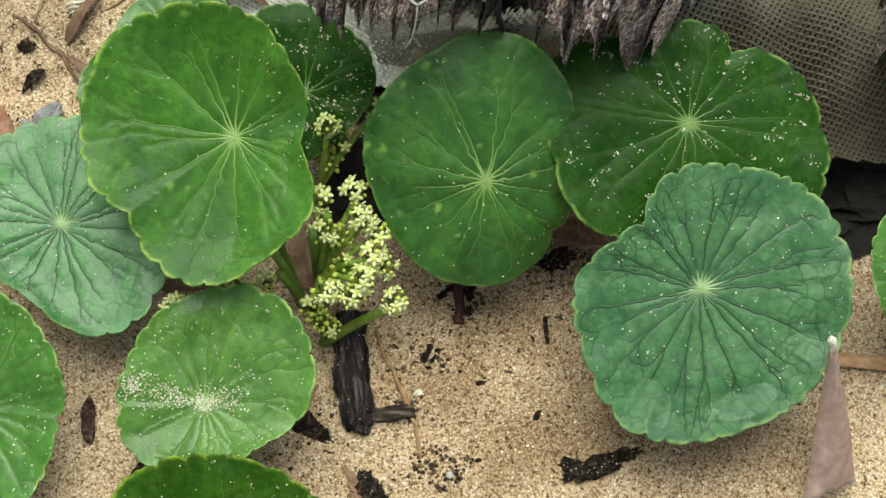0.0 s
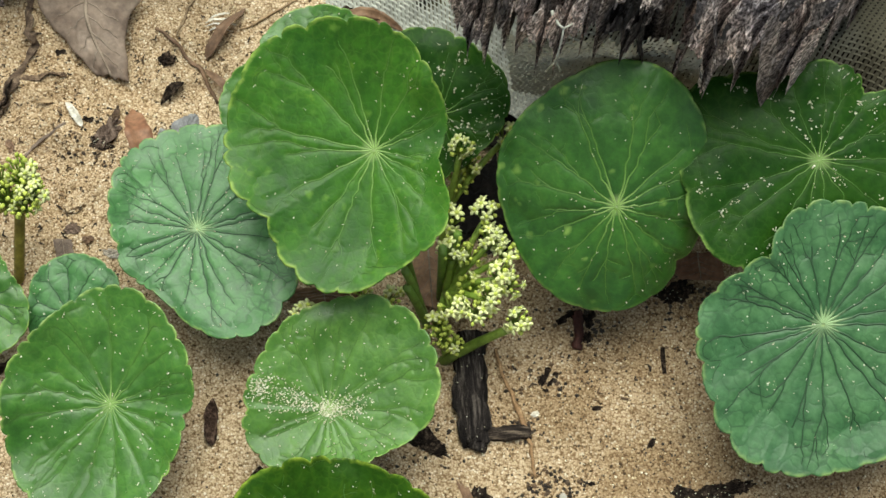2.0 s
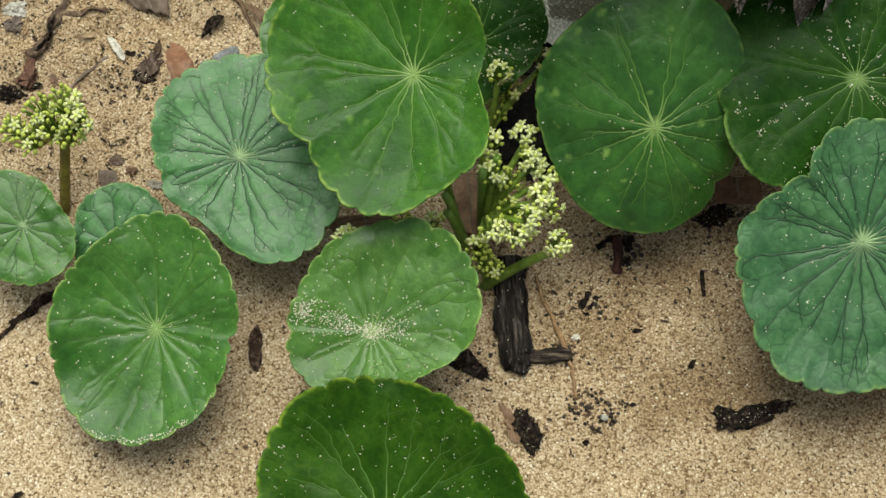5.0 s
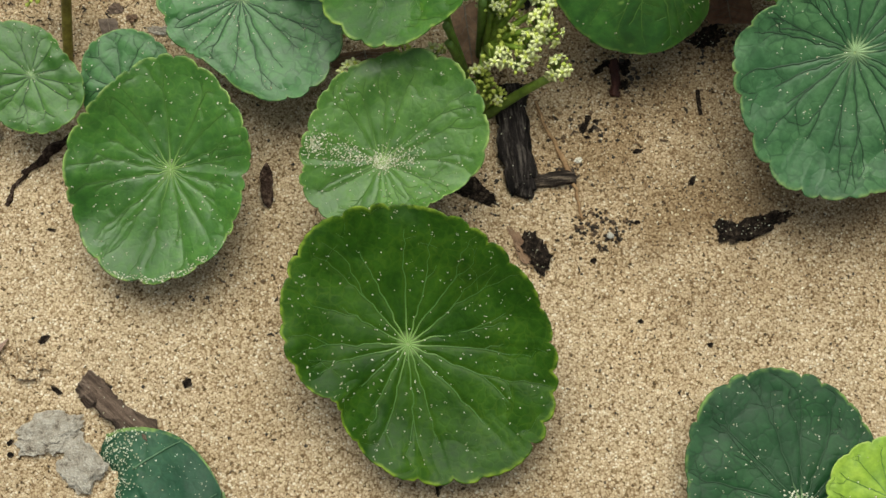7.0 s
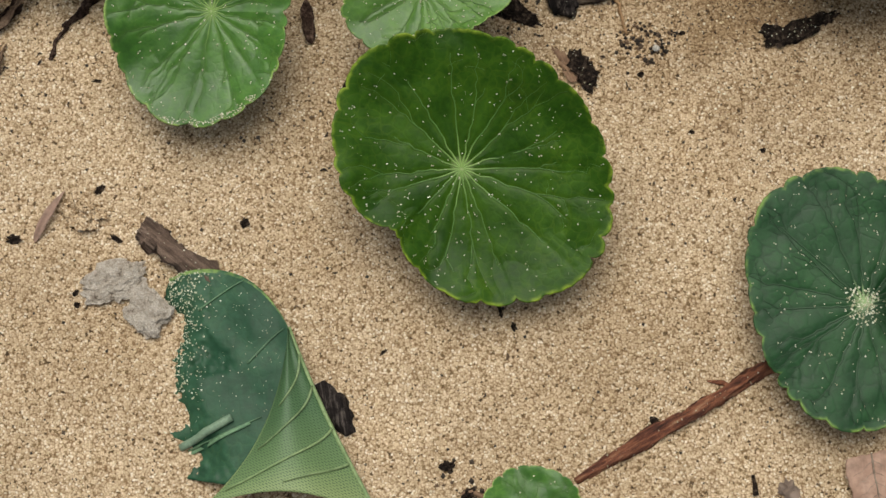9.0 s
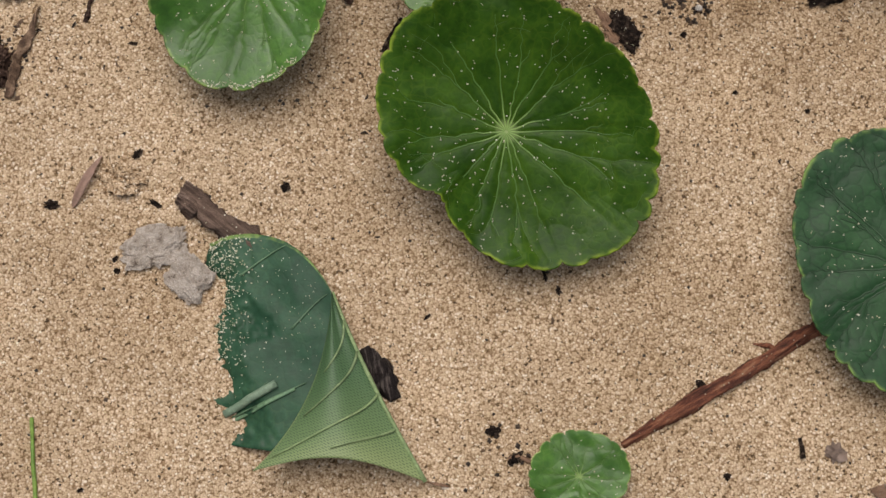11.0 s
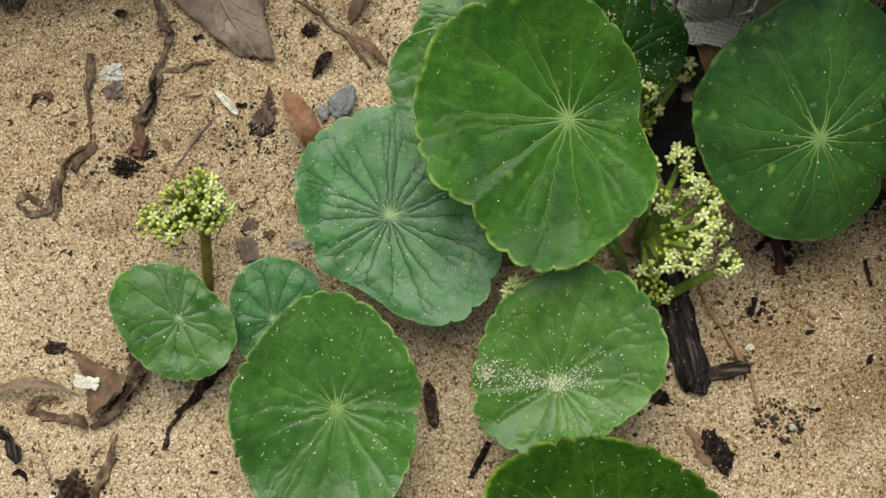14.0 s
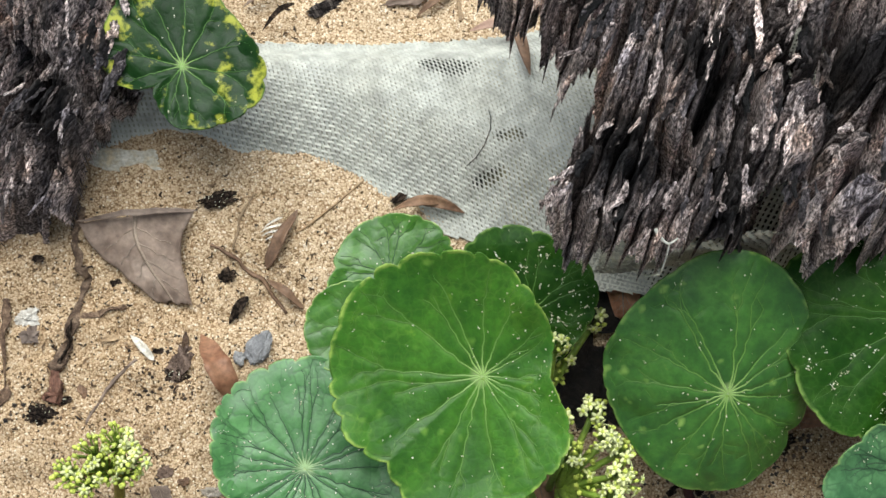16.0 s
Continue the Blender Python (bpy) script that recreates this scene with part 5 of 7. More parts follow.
def lump(name, label, at, size, mat, seed=0, squash=0.6, turn=0.0, sink=0.25, category="fragment", jag=0.75, lift=0.0, parent=None):
    """An irregular fragment resting in the sand. size: half lengths along and across."""
    if mat is CHAR:
        size = (size[0] * 0.82, size[1] * 0.82)
    bm = bmesh.new()
    bmesh.ops.create_icosphere(bm, subdivisions=4 if max(size) > 0.003 else 3, radius=1.0)
    for q in bm.verts:
        k = 1 + jag * noise.noise(q.co * 1.6 + Vector((seed * 5.3, 0, 0))) + 0.6 * jag * noise.noise(q.co * 4.5 + Vector((0, seed * 3.1, 0))) + 0.4 * jag * noise.noise(q.co * 9 + Vector((0, 0, seed * 2.1))) + 0.2 * jag * noise.noise(q.co * 21 + Vector((seed * 1.3, 0, 0)))
        q.co = Vector((q.co.x * size[0] * k, q.co.y * size[1] * k, q.co.z * min(size) * squash * k))
    me = finish(name, bm, mat, False)
    ob = put(name, me, parent, label=label, category=category)
    h = min(size) * squash
    ob.matrix_basis = pose(at[0], at[1], ground_z(*at[:2]) + h * (1 - 2 * sink) + lift, 0, 0, turn)
    if mat is CHAR and max(size) > 0.0025:
        LITTER_TOPS.extend(ob.matrix_basis @ q.co for q in me.vertices if q.normal.z > 0.25)
    return ob


def patch(name, label, corners, mat, bow=(0.0, 0.0), heights=(0.001, 0.001, 0.001, 0.001), rag=0.04, seed=0, sag=0.0, category="dead leaf", ridge=0.0, base=None):
    """A dead leaf as a bent sheet between four corners, with a ragged edge and a thickness. bow: bulge of the two long edges, as a share of the width."""
    n = 26
    c = [Vector((p[0], p[1], (ground_z(*p[:2]) if base is None else base) + h)) for p, h in zip(corners, heights)]
    top, low, faces = [], [], []
    for j in range(n + 1):
        for i in range(n + 1):
            u, v = i / n, j / n
            eu = u + rag * noise.noise(Vector((seed + 3.0 * (u > 0.5), v * 6, 1))) * (2 * abs(u - 0.5)) ** 3
            ev = v + rag * noise.noise(Vector((u * 6, seed + 3.0 * (v > 0.5), 2))) * (2 * abs(v - 0.5)) ** 3
            eu += (bow[0] * (1 - u) * -1 + bow[1] * u) * 4 * ev * (1 - ev)
            p = c[0] * (1 - eu) * (1 - ev) + c[1] * eu * (1 - ev) + c[2] * eu * ev + c[3] * (1 - eu) * ev
            size = (c[1] - c[0]).length + (c[3] - c[0]).length
            p.z += sag * size * 4 * u * (1 - u) + ridge * size * (1 - abs(2 * u - 1)) + 0.02 * size * noise.noise(Vector((u * 4, v * 4, seed)))
            top.append(p)
            low.append(p - Vector((0, 0, 0.00025)))
    w = n + 1
    k = len(top)
    for j in range(n):
        for i in range(n):
            a = j * w + i
            faces.append((a, a + 1, a + 1 + w, a + w))
            faces.append((k + a, k + a + w, k + a + 1 + w, k + a + 1))
    rim = [i for i in range(w)] + [j * w + n for j in range(1, w)] + [n * w + i for i in range(n - 1, -1, -1)] + [j * w for j in range(n - 1, 0, -1)]
    for a, b in zip(rim, rim[1:] + rim[:1]):
        faces.append((a, k + a, k + b, b))
    ob = put(name, mesh_of(name, top + low, faces, mat), label=label, category=category)
    span = max((c[1] - c[0]).length, (c[3] - c[0]).length)
    if category == "dead leaf" and span > 0.006:
        lines = [("midrib", [(0.5, t) for t in range(w)], 0.020)]
        lines += [("side_vein", [(0.5 + e * t / 8, q + 0.9 * t) for t in range(8)], 0.006) for q in (3, 8, 13, 18) for e in (-0.42, 0.42)]
        for part_name, line, wide in lines:
            pts = [top[min(n, round(b)) * w + round(n * a)] + Vector((0, 0, 0.00012)) for a, b in line]
            v, f = tube_data(pts, [span * wide * (1 - 0.6 * k / len(pts)) for k in range(len(pts))], 5, 0, 0, 0.5)
            put(part_name, mesh_of(part_name, v, f, RIB), ob)
    return ob


def sliver(name, label, tip, end, width, mat, seed=0, arch=0.003, twist=0.6, lift=0.0006, category="dead leaf", base=None, side=0.0):
    """A narrow curled leaf or fibre ribbon from tip to end."""
    a, b = Vector((*tip[:2], 0)), Vector((*end[:2], 0))
    d = b - a
    s = Vector((-d.y, d.x, 0)).normalized()
    n, m = 18, 4
    top, low, faces = [], [], []
    for k in range(n + 1):
        t = k / n
        p = a + d * t + s * (side * d.length * 4 * t * (1 - t))
        z = (ground_z(p.x, p.y) if base is None else base) + lift + arch * math.sin(math.pi * t)
        w = width * (0.03 + 1.75 * t ** 0.85 * (1 - t) ** 0.55) * (1 + 0.25 * noise.noise(Vector((t * 6, seed, 0))))
        roll = twist * math.sin(t * 3.5 + seed)
        for q in range(m + 1):
            f = q / m - 0.5
            e = p + s * (f * w * math.cos(roll)) + Vector((0, 0, z + f * w * math.sin(roll) + w * 0.8 * f * f))
            top.append(e)
            low.append(e - Vector((0, 0, 0.0002)))
    r, c = m + 1, len(top)
    for k in range(n):
        for q in range(m):
            i = k * r + q
            faces.append((i, i + 1, i + 1 + r, i + r))
            faces.append((c + i, c + i + r, c + i + 1 + r, c + i + 1))
        for i, j in ((k * r, (k + 1) * r), ((k + 1) * r + m, k * r + m)):
            faces.append((i, j, c + j, c + i))
    return put(name, mesh_of(name, top + low, faces, mat), label=label, category=category)


# charred sticks by the flowers
ROOT_BROWN = plain("brown_root", [(0.3, (0.16, 0.085, 0.04)), (0.6, (0.30, 0.18, 0.09)), (0.8, (0.46, 0.33, 0.20))], 350, 0.7, 0.6, 0.0004)
twig("charred_stick", "short black charred stick half buried under flowers", [(-0.0290, 0.0439), (-0.0270, 0.0295), (-0.0252, 0.0150), (-0.0245, 0.0112)], (0.0046, 0.0045, 0.0041, 0.0022), WOOD_DARK, 1, 0.35, 0.42, 0.8, 20, "stick")
twig("charred_twig", "black twig stub lying beside a charred stick", [(-0.0220, 0.0157), (-0.0163, 0.0164), (-0.0101, 0.0172)], (0.0019, 0.0023, 0.0017), WOOD_CROSS, 2, 0.5, 0.4)
twig("root_thread", "thin brown root thread on the sand", [(-0.0210, 0.0410), (-0.0190, 0.0340), (-0.0152, 0.0270), (-0.0110, 0.0175), (-0.0095, 0.0128), (-0.0081, 0.0051)], (0.0008, 0.0010, 0.0011, 0.0011, 0.0008, 0.0005), ROOT_BROWN, 3, 0.9)
lump("bark_chip", "dark brown flaking bark chip", (-0.0214, -0.0048), (0.0062, 0.0038), CHAR, 4, 0.35, -50)
lump("bark_chip", "small red-brown bark flake leaning on a chip", (-0.0253, -0.0031), (0.0045, 0.0016), DRY_BROWN, 41, 0.4, -60)
coal = put("charcoal", None, label="long wedge of black charcoal dusted with sand", category="fragment")
lump("broken_piece", "", (0.0380, 0.0029), (0.0085, 0.0028), CHAR, 5, 0.5, 22, category="", parent=coal)
lump("broken_piece", "", (0.0463, 0.0071), (0.0055, 0.0018), CHAR, 6, 0.5, 18, category="", parent=coal)
lump("broken_piece", "", (0.0323, 0.0040), (0.0034, 0.0022), CHAR, 61, 0.5, -15, category="", parent=coal)
lump("pebble", "tiny white pebble among black crumbs", (-0.0003, 0.0001), (0.0010, 0.0009), PALE, 7, 0.9, 0, 0.1, "pebble", 0.15, 0.0006)
lump("shell_fragment", "tiny pale shell fragment beside a twig", (-0.0090, 0.0227), (0.0011, 0.0007), PALE, 8, 0.6, 15, 0.2, "shell")
lump("bark_chip", "small curled dark bark chip", (0.0230, 0.0173), (0.0019, 0.0008), CHAR, 9, 0.7, 60)
DRY_DARK_RED = plain("dark_red_sheath", [(0.3, (0.022, 0.006, 0.005)), (0.6, (0.060, 0.016, 0.011)), (0.8, (0.11, 0.040, 0.028))], 400, 0.6, 0.8, 0.0005, (1.6, 0.3, 1.0))
twig("stem_stump", "dark red-brown stem stump standing in the sand", [(0.0008, 0.0535), (0.0014, 0.0500), (0.0018, 0.0465), (0.0014, 0.0425)], (0.0013, 0.0014, 0.0013, 0.0012), DRY_DARK_RED, 10, 0.7, 0.5, 0.8, 12, "stem")
for at, size, turn in (((-0.0030, 0.0510), (0.0021, 0.0012), 40), ((0.0042, 0.0512), (0.0013, 0.0024), 20), ((0.0042, 0.0462), (0.0018, 0.0012), 50)):
    lump("charcoal", "black charcoal flake against a stem stump", at, size, CHAR, 70 + turn, 0.6, turn, 0.25)
for at, size, turn in (((-0.0078, 0.0322), (0.0013, 0.0009), -60), ((-0.0053, 0.0322), (0.0014, 0.0007), 60), ((-0.0040, 0.0348), (0.0012, 0.0006), 10)):
    lump("charcoal", "tiny black charcoal crumb on bare sand", at, size, CHAR, 130 + turn, 0.6, turn, 0.25)
lump("bark_chip", "dark bark chip by a leaf", (-0.0002, 0.0526), (0.0022, 0.0014), CHAR, 11, 0.6, 10)
lump("bark_chip", "small dark bark chip beside another", (0.0050, 0.0527), (0.0016, 0.0012), CHAR, 12, 0.6, 40)
twig("dark_splinter", "thin dark wood splinter on the sand", [(0.0253, 0.0451), (0.0258, 0.0375)], (0.0007, 0.0006), CHAR, 13)
twig("dark_splinter", "short dark wood splinter on sand", [(-0.0061, 0.0365), (-0.0071, 0.0323)], (0.0008, 0.0005), CHAR, 14)
sliver("dead_leaf", "dark brown ragged dead leaf scrap on sand", (-0.0972, 0.0200), (-0.0958, 0.0062), 0.0062, CLUMP, 15, 0.002, 0.7)
lump("humus_crumb", "dark crumbling soil under a leaf edge", (-0.0387, 0.0124), (0.0075, 0.0030), CHAR, 16, 0.4, -25, 0.35)
twig("root_thread", "pale root thread standing by a leaf", [(-0.0365, 0.0240), (-0.0390, 0.0165), (-0.0405, 0.0059)], (0.0004, 0.0005, 0.0004), STRAW, 17, 1.5)
twig("root_thread", "dark root thread by a leaf edge", [(-0.0389, 0.0157), (-0.0343, 0.0112), (-0.0310, 0.0083)], (0.0005, 0.0005, 0.0003), WOOD_DARK, 18, 1.0)
twig("dark_splinter", "dark splinter at the edge of a large leaf", [(-0.0816, 0.0015), (-0.0843, -0.0031), (-0.0871, -0.0076)], (0.0009, 0.0010, 0.0006), CHAR, 19)
patch("dead_leaf", "red-brown dead leaf wedged under round leaves", [(0.0270, 0.0723), (0.0405, 0.0735), (0.0420, 0.0659), (0.0286, 0.0655)], DRY_RED, (0, 0), (0.004, 0.006, 0.003, 0.002), 0.05, 20)
lump("humus_crumb", "dark soil crumbs under a leaf", (0.0285, 0.0618), (0.0055, 0.0030), CHAR, 21, 0.4, 20, 0.4)
patch("dead_leaf", "red-brown dead leaf under the bark edge", [(-0.0180, 0.1174), (-0.0054, 0.1130), (-0.0093, 0.0995), (-0.0139, 0.1016)], DRY_RED, (0, 0.1), (0.008, 0.008, 0.004, 0.004), 0.04, 22)
patch("dead_leaf", "brown dead leaf lying between leaf stalks", [(-0.0461, 0.0658), (-0.0384, 0.0700), (-0.0337, 0.0495), (-0.0450, 0.0519)], DRY_BROWN, (0, 0), (0.004, 0.006, 0.002, 0.001), 0.06, 23)
patch("dead_leaf", "brown dead leaf edge showing under round leaves", [(-0.0801, 0.0524), (-0.0612, 0.0549), (-0.0592, 0.0507), (-0.0797, 0.0490)], DRY_BROWN, (0, 0), (0.003, 0.004, 0.001, 0.001), 0.08, 24)
# near-black lumps fill the dark gaps below stalks, fabric edge and bark
lump("humus", "near-black lump between the leaf stalks", (-0.0269, 0.0847), (0.010, 0.014), NEAR_BLACK, 25, 0.25, 0, 0.4, "soil")
lump("humus", "near-black lump in a hollow under the fabric edge", (0.1167, 0.0872), (0.030, 0.014), NEAR_BLACK, 26, 0.3, 0, 0.4, "soil")
lump("humus", "near-black lump under the splintered bark", (-0.0067, 0.1131), (0.022, 0.010), NEAR_BLACK, 27, 0.3, 0, 0.4, "soil")

# litter beyond the leaves
patch("dead_leaf", "large grey-brown dead leaf with a folded top edge", [(-0.1657, 0.1384), (-0.1321, 0.1400), (-0.1345, 0.1138), (-0.1446, 0.1155)], DRY_GREY, (0.10, -0.16), (0.004, 0.006, 0.002, 0.001), 0.05, 31, 0.02)
sliver("dead_leaf", "dark folded edge of a dead leaf", (-0.1661, 0.1384), (-0.1315, 0.1396), 0.0026, DRY_GREY, 32, 0.002, 0.3, 0.006)
twig("dead_stalk", "long dark shrivelled leaf stalk on the sand", [(-0.1644, 0.1443), (-0.1672, 0.1369), (-0.1659, 0.1273), (-0.1641, 0.1246), (-0.1682, 0.1130), (-0.1702, 0.1045), (-0.1730, 0.0972)], (0.0010, 0.0012, 0.0014, 0.0011, 0.0013, 0.0017, 0.0019), DRY_BROWN, 33, 0.6, 0.5, 0.6)
twig("dead_stalk", "black shrivelled end of a leaf stalk", [(-0.1687, 0.1124), (-0.1699, 0.1045), (-0.1731, 0.0980)], (0.0010, 0.0020, 0.0016), CHAR, 34, 0.9, 0.5, 0.6)
twig("leaf_sheath", "red-brown frayed stump of a leaf sheath", [(-0.1730, 0.0990), (-0.1740, 0.0950), (-0.1740, 0.0910), (-0.1750, 0.0890)], (0.0011, 0.0014, 0.0023, 0.0027), DRY_SHEATH, 35, 0.5, 0.9, 0.45, 14, "dead leaf")
lump("charcoal", "crumbly black charcoal cluster", (-0.1779, 0.0851), (0.0055, 0.0032), CHAR, 36, 0.6, -20, 0.3)
lump("charcoal", "black charcoal crumb beside a stalk", (-0.1710, 0.0891), (0.0035, 0.0012), CHAR, 361, 0.7, 5, 0.3)
twig("dead_stalk", "curled brown dry leaf stalk", [(-0.1679, 0.1133), (-0.1615, 0.1129), (-0.1567, 0.1136), (-0.1528, 0.1147)], (0.0006, 0.0010, 0.0009, 0.0005), DRY_BROWN, 37, 0.7, 0.4, 0.6)
twig("dead_stalk", "grey-brown shrivelled stalk among litter", [(-0.1862, 0.1192), (-0.1876, 0.1082), (-0.1880, 0.0966), (-0.1866, 0.0912), (-0.1925, 0.0845)], (0.0012, 0.0015, 0.0013, 0.0015, 0.0010), DRY_BROWN, 38, 0.6, 0.5, 0.6)
twig("dead_stalk", "curled end of a shrivelled stalk on sand", [(-0.1890, 0.0920), (-0.1940, 0.0870), (-0.1970, 0.0810), (-0.1990, 0.0740), (-0.2040, 0.0730), (-0.2080, 0.0760), (-0.2060, 0.0790), (-0.2010, 0.0760)], (0.0012, 0.0015, 0.0012, 0.0012, 0.0009, 0.0010, 0.0014, 0.0009), DRY_BROWN, 381, 0.7, 0.5, 0.6)
twig("dead_stalk", "forked fibre of a shrivelled stalk", [(-0.1950, 0.0840), (-0.1960, 0.0760), (-0.1980, 0.0710)], (0.0008, 0.0010, 0.0006), DRY_BROWN, 382, 0.7, 0.5, 0.6)
twig("dead_stalk", "bent brown bit of dry stalk", [(-0.2050, 0.1050), (-0.2030, 0.1090), (-0.2000, 0.1080), (-0.1960, 0.1030)], (0.0008, 0.0016, 0.0014, 0.0007), DRY_BROWN, 383, 0.6, 0.5, 0.5)
lump("crumpled_scrap", "crumpled whitish leaf scrap", (-0.1820, 0.1143), (0.0032, 0.0026), PALE, 39, 0.5, 20, 0.3)
lump("crumpled_scrap", "small pale crumb of leaf", (-0.1804, 0.1086), (0.0024, 0.0020), DRY_GREY, 40, 0.5, 50, 0.3)
twig("dry_twig", "thin brown twig crossing leaf litter", [(-0.1283, 0.1305), (-0.1205, 0.1256), (-0.1143, 0.1203), (-0.1078, 0.1100)], (0.0010, 0.0009, 0.0010, 0.0007), DRY_BROWN, 42, 0.8, 0.3)
twig("dry_twig", "thin straw-coloured twig on sand", [(-0.1152, 0.1446), (-0.1196, 0.1378), (-0.1220, 0.1287)], (0.0005, 0.0007, 0.0005), STRAW, 43, 1.0)
sliver("dead_leaf", "narrow curled brown leaf", (-0.1029, 0.1397), (-0.1128, 0.1234), 0.0058, DRY_BROWN, 44, 0.003, 0.5)
twig("dry_twig", "long thin pale grass stem", [(-0.0830, 0.1473), (-0.0927, 0.1398), (-0.1038, 0.1330)], (0.0004, 0.0005, 0.0005), STRAW, 45, 1.2)
for k, (p, q) in enumerate((((-0.1141, 0.1329), (-0.1057, 0.1358)), ((-0.1138, 0.1320), (-0.1050, 0.1340)), ((-0.1130, 0.1338), (-0.1073, 0.1377)), ((-0.1128, 0.1307), (-0.1067, 0.1320)))):
    sliver("white_bristle", "white bristle of a dry seed tuft", p, q, 0.0010, PALE, 46 + k, 0.002, 0.2, 0.001, "seed tuft")
sliver("dead_leaf", "dark narrow seed husk on sand", (-0.1243, 0.1077), (-0.1185, 0.1155), 0.0042, CHAR, 51, 0.002, 0.5)
sliver("dead_leaf", "brown curled leaf scrap by a round leaf", (-0.1130, 0.1206), (-0.1029, 0.1110), 0.0040, DRY_BROWN, 52, 0.003, 0.6)
sliver("dead_leaf", "red-brown pointed dead leaf standing in sand", (-0.1322, 0.1048), (-0.1231, 0.0839), 0.0105, DRY_RED, 53, 0.006, 0.35, 0.002)
lump("stone", "small smooth grey stone on sand", (-0.1161, 0.0997), (0.0050, 0.0032), STONE, 54, 0.7, 60, 0.25, "stone", 0.25)
lump("stone", "small grey stone chip beside a larger stone", (-0.1219, 0.0974), (0.0018, 0.0024), STONE, 55, 0.6, 20, 0.25, "stone", 0.3)
sliver("pale_husk", "whitish curled dry husk on sand", (-0.1525, 0.1069), (-0.1458, 0.0984), 0.0034, PALE, 56, 0.002, 0.4)
sliver("pale_husk", "pale straw husk on sand", (-0.1608, 0.1051), (-0.1552, 0.1054), 0.0026, STRAW, 57, 0.001, 0.3)
lump("leaf_tuft", "dark frayed tuft of dead stalk", (-0.1385, 0.0982), (0.0026, 0.0058), WOOD_GREY, 58, 0.6, -20, 0.3)
lump("leaf_tuft", "dark crumbs around a dead stalk", (-0.1411, 0.0942), (0.0042, 0.0024), CHAR, 581, 0.4, 0, 0.35)
twig("dead_stalk", "frayed brown dead stalk end", [(-0.1365, 0.1065), (-0.1375, 0.1006), (-0.1403, 0.0950)], (0.0006, 0.0012, 0.0009), DRY_BROWN, 59, 0.8)
lump("charcoal", "black charcoal crumb on sand", (-0.1254, 0.1435), (0.0055, 0.0024), CHAR, 60, 0.6, 10, 0.2)
lump("charcoal", "rounded black charcoal crumb", (-0.1243, 0.1217), (0.0027, 0.0021), CHAR, 62, 0.7, 10, 0.2)
lump("charcoal", "small black crumb on sand", (-0.1775, 0.1294), (0.0020, 0.0013), CHAR, 63, 0.6, 0, 0.3)
lump("charcoal", "small black crumb by a dead leaf", (-0.1566, 0.1223), (0.0020, 0.0011), CHAR, 64, 0.6, 0, 0.3)
lump("charcoal", "dark crumb near a husk", (-0.1448, 0.1013), (0.0018, 0.0009), CHAR, 65, 0.6, 0, 0.3)
twig("root_thread", "wavy brown root half buried in sand", [(-0.1649, 0.0811), (-0.1599, 0.0903), (-0.1567, 0.0944), (-0.1506, 0.0987)], (0.0005, 0.0008, 0.0010, 0.0008), DRY_GREY, 66, 0.2)
lump("bark_chip", "small brown bark chip on sand", (-0.1665, 0.0921), (0.0022, 0.0012), DRY_BROWN, 67, 0.5, -60)
lump("bark_chip", "flat grey-brown wood chip on sand", (-0.1434, 0.0661), (0.0022, 0.0014), WOOD_GREY, 68, 0.5, 0)
lump("bark_chip", "small round brown chip", (-0.1382, 0.0629), (0.0014, 0.0012), DRY_BROWN, 69, 0.6, 0)
patch("dead_leaf", "grey leaf scrap behind small leaf", [(-0.1479, 0.0619), (-0.1424, 0.0620), (-0.1406, 0.0555), (-0.1457, 0.0553)], DRY_GREY, (0, 0), (0.002, 0.002, 0.003, 0.001), 0.08, 70)
lump("stone", "flat tan stone at a leaf edge", (-0.1304, 0.0599), (0.0030, 0.0014), FLAKE, 71, 0.5, 0)
for k, (p, s) in enumerate((((-0.1979, 0.1033), 0.0030), ((-0.1436, 0.0735), 0.0026), ((-0.2011, 0.1065), 0.0022), ((-0.1405, 0.0725), 0.0020))):
    lump("sand_clod", "small clod of caked sand", p, (s, s * 0.7), SAND, 80 + k, 0.5, 30 * k, 0.3, "sand clod")

# dead leaf heap and clumps at the open side
patch("dead_leaf", "grey-brown dead leaf folded over sand", [(-0.1920, 0.0330), (-0.1760, 0.0230), (-0.1880, 0.0140), (-0.1890, 0.0240)], DRY_BROWN, (0.10, 0.03), (0.003, 0.012, 0.004, 0.002), 0.16, 91, 0.02, "leaf scrap")
patch("dead_leaf", "dark curled underside of a dead leaf on sand", [(-0.1860, 0.0150), (-0.1780, 0.0230), (-0.1770, 0.0200), (-0.1840, 0.0130)], CLUMP, (0.05, 0.08), (0.0005, 0.004, 0.001, 0.0005), 0.16, 911, 0.01, "leaf scrap")
sliver("dead_leaf", "brown shred hanging from a dead leaf", (-0.1930, 0.0170), (-0.1890, 0.0120), 0.0042, DRY_BROWN, 912, 0.003, 0.9, 0.001)
twig("dead_stalk", "dark curled tip of a dead leaf", [(-0.1770, 0.0320), (-0.1750, 0.0260), (-0.1760, 0.0230), (-0.1810, 0.0160), (-0.1880, 0.0120)], (0.0007, 0.0020, 0.0026, 0.0016, 0.0010), DRY_BROWN, 92, 2.6, 0.5, 0.8)
sliver("dead_leaf", "long tan ribbon of dead leaf", (-0.1910, 0.0210), (-0.2170, 0.0220), 0.0038, DRY_RIBBON, 93, 0.004, 0.25, 0.001, side=-0.13)
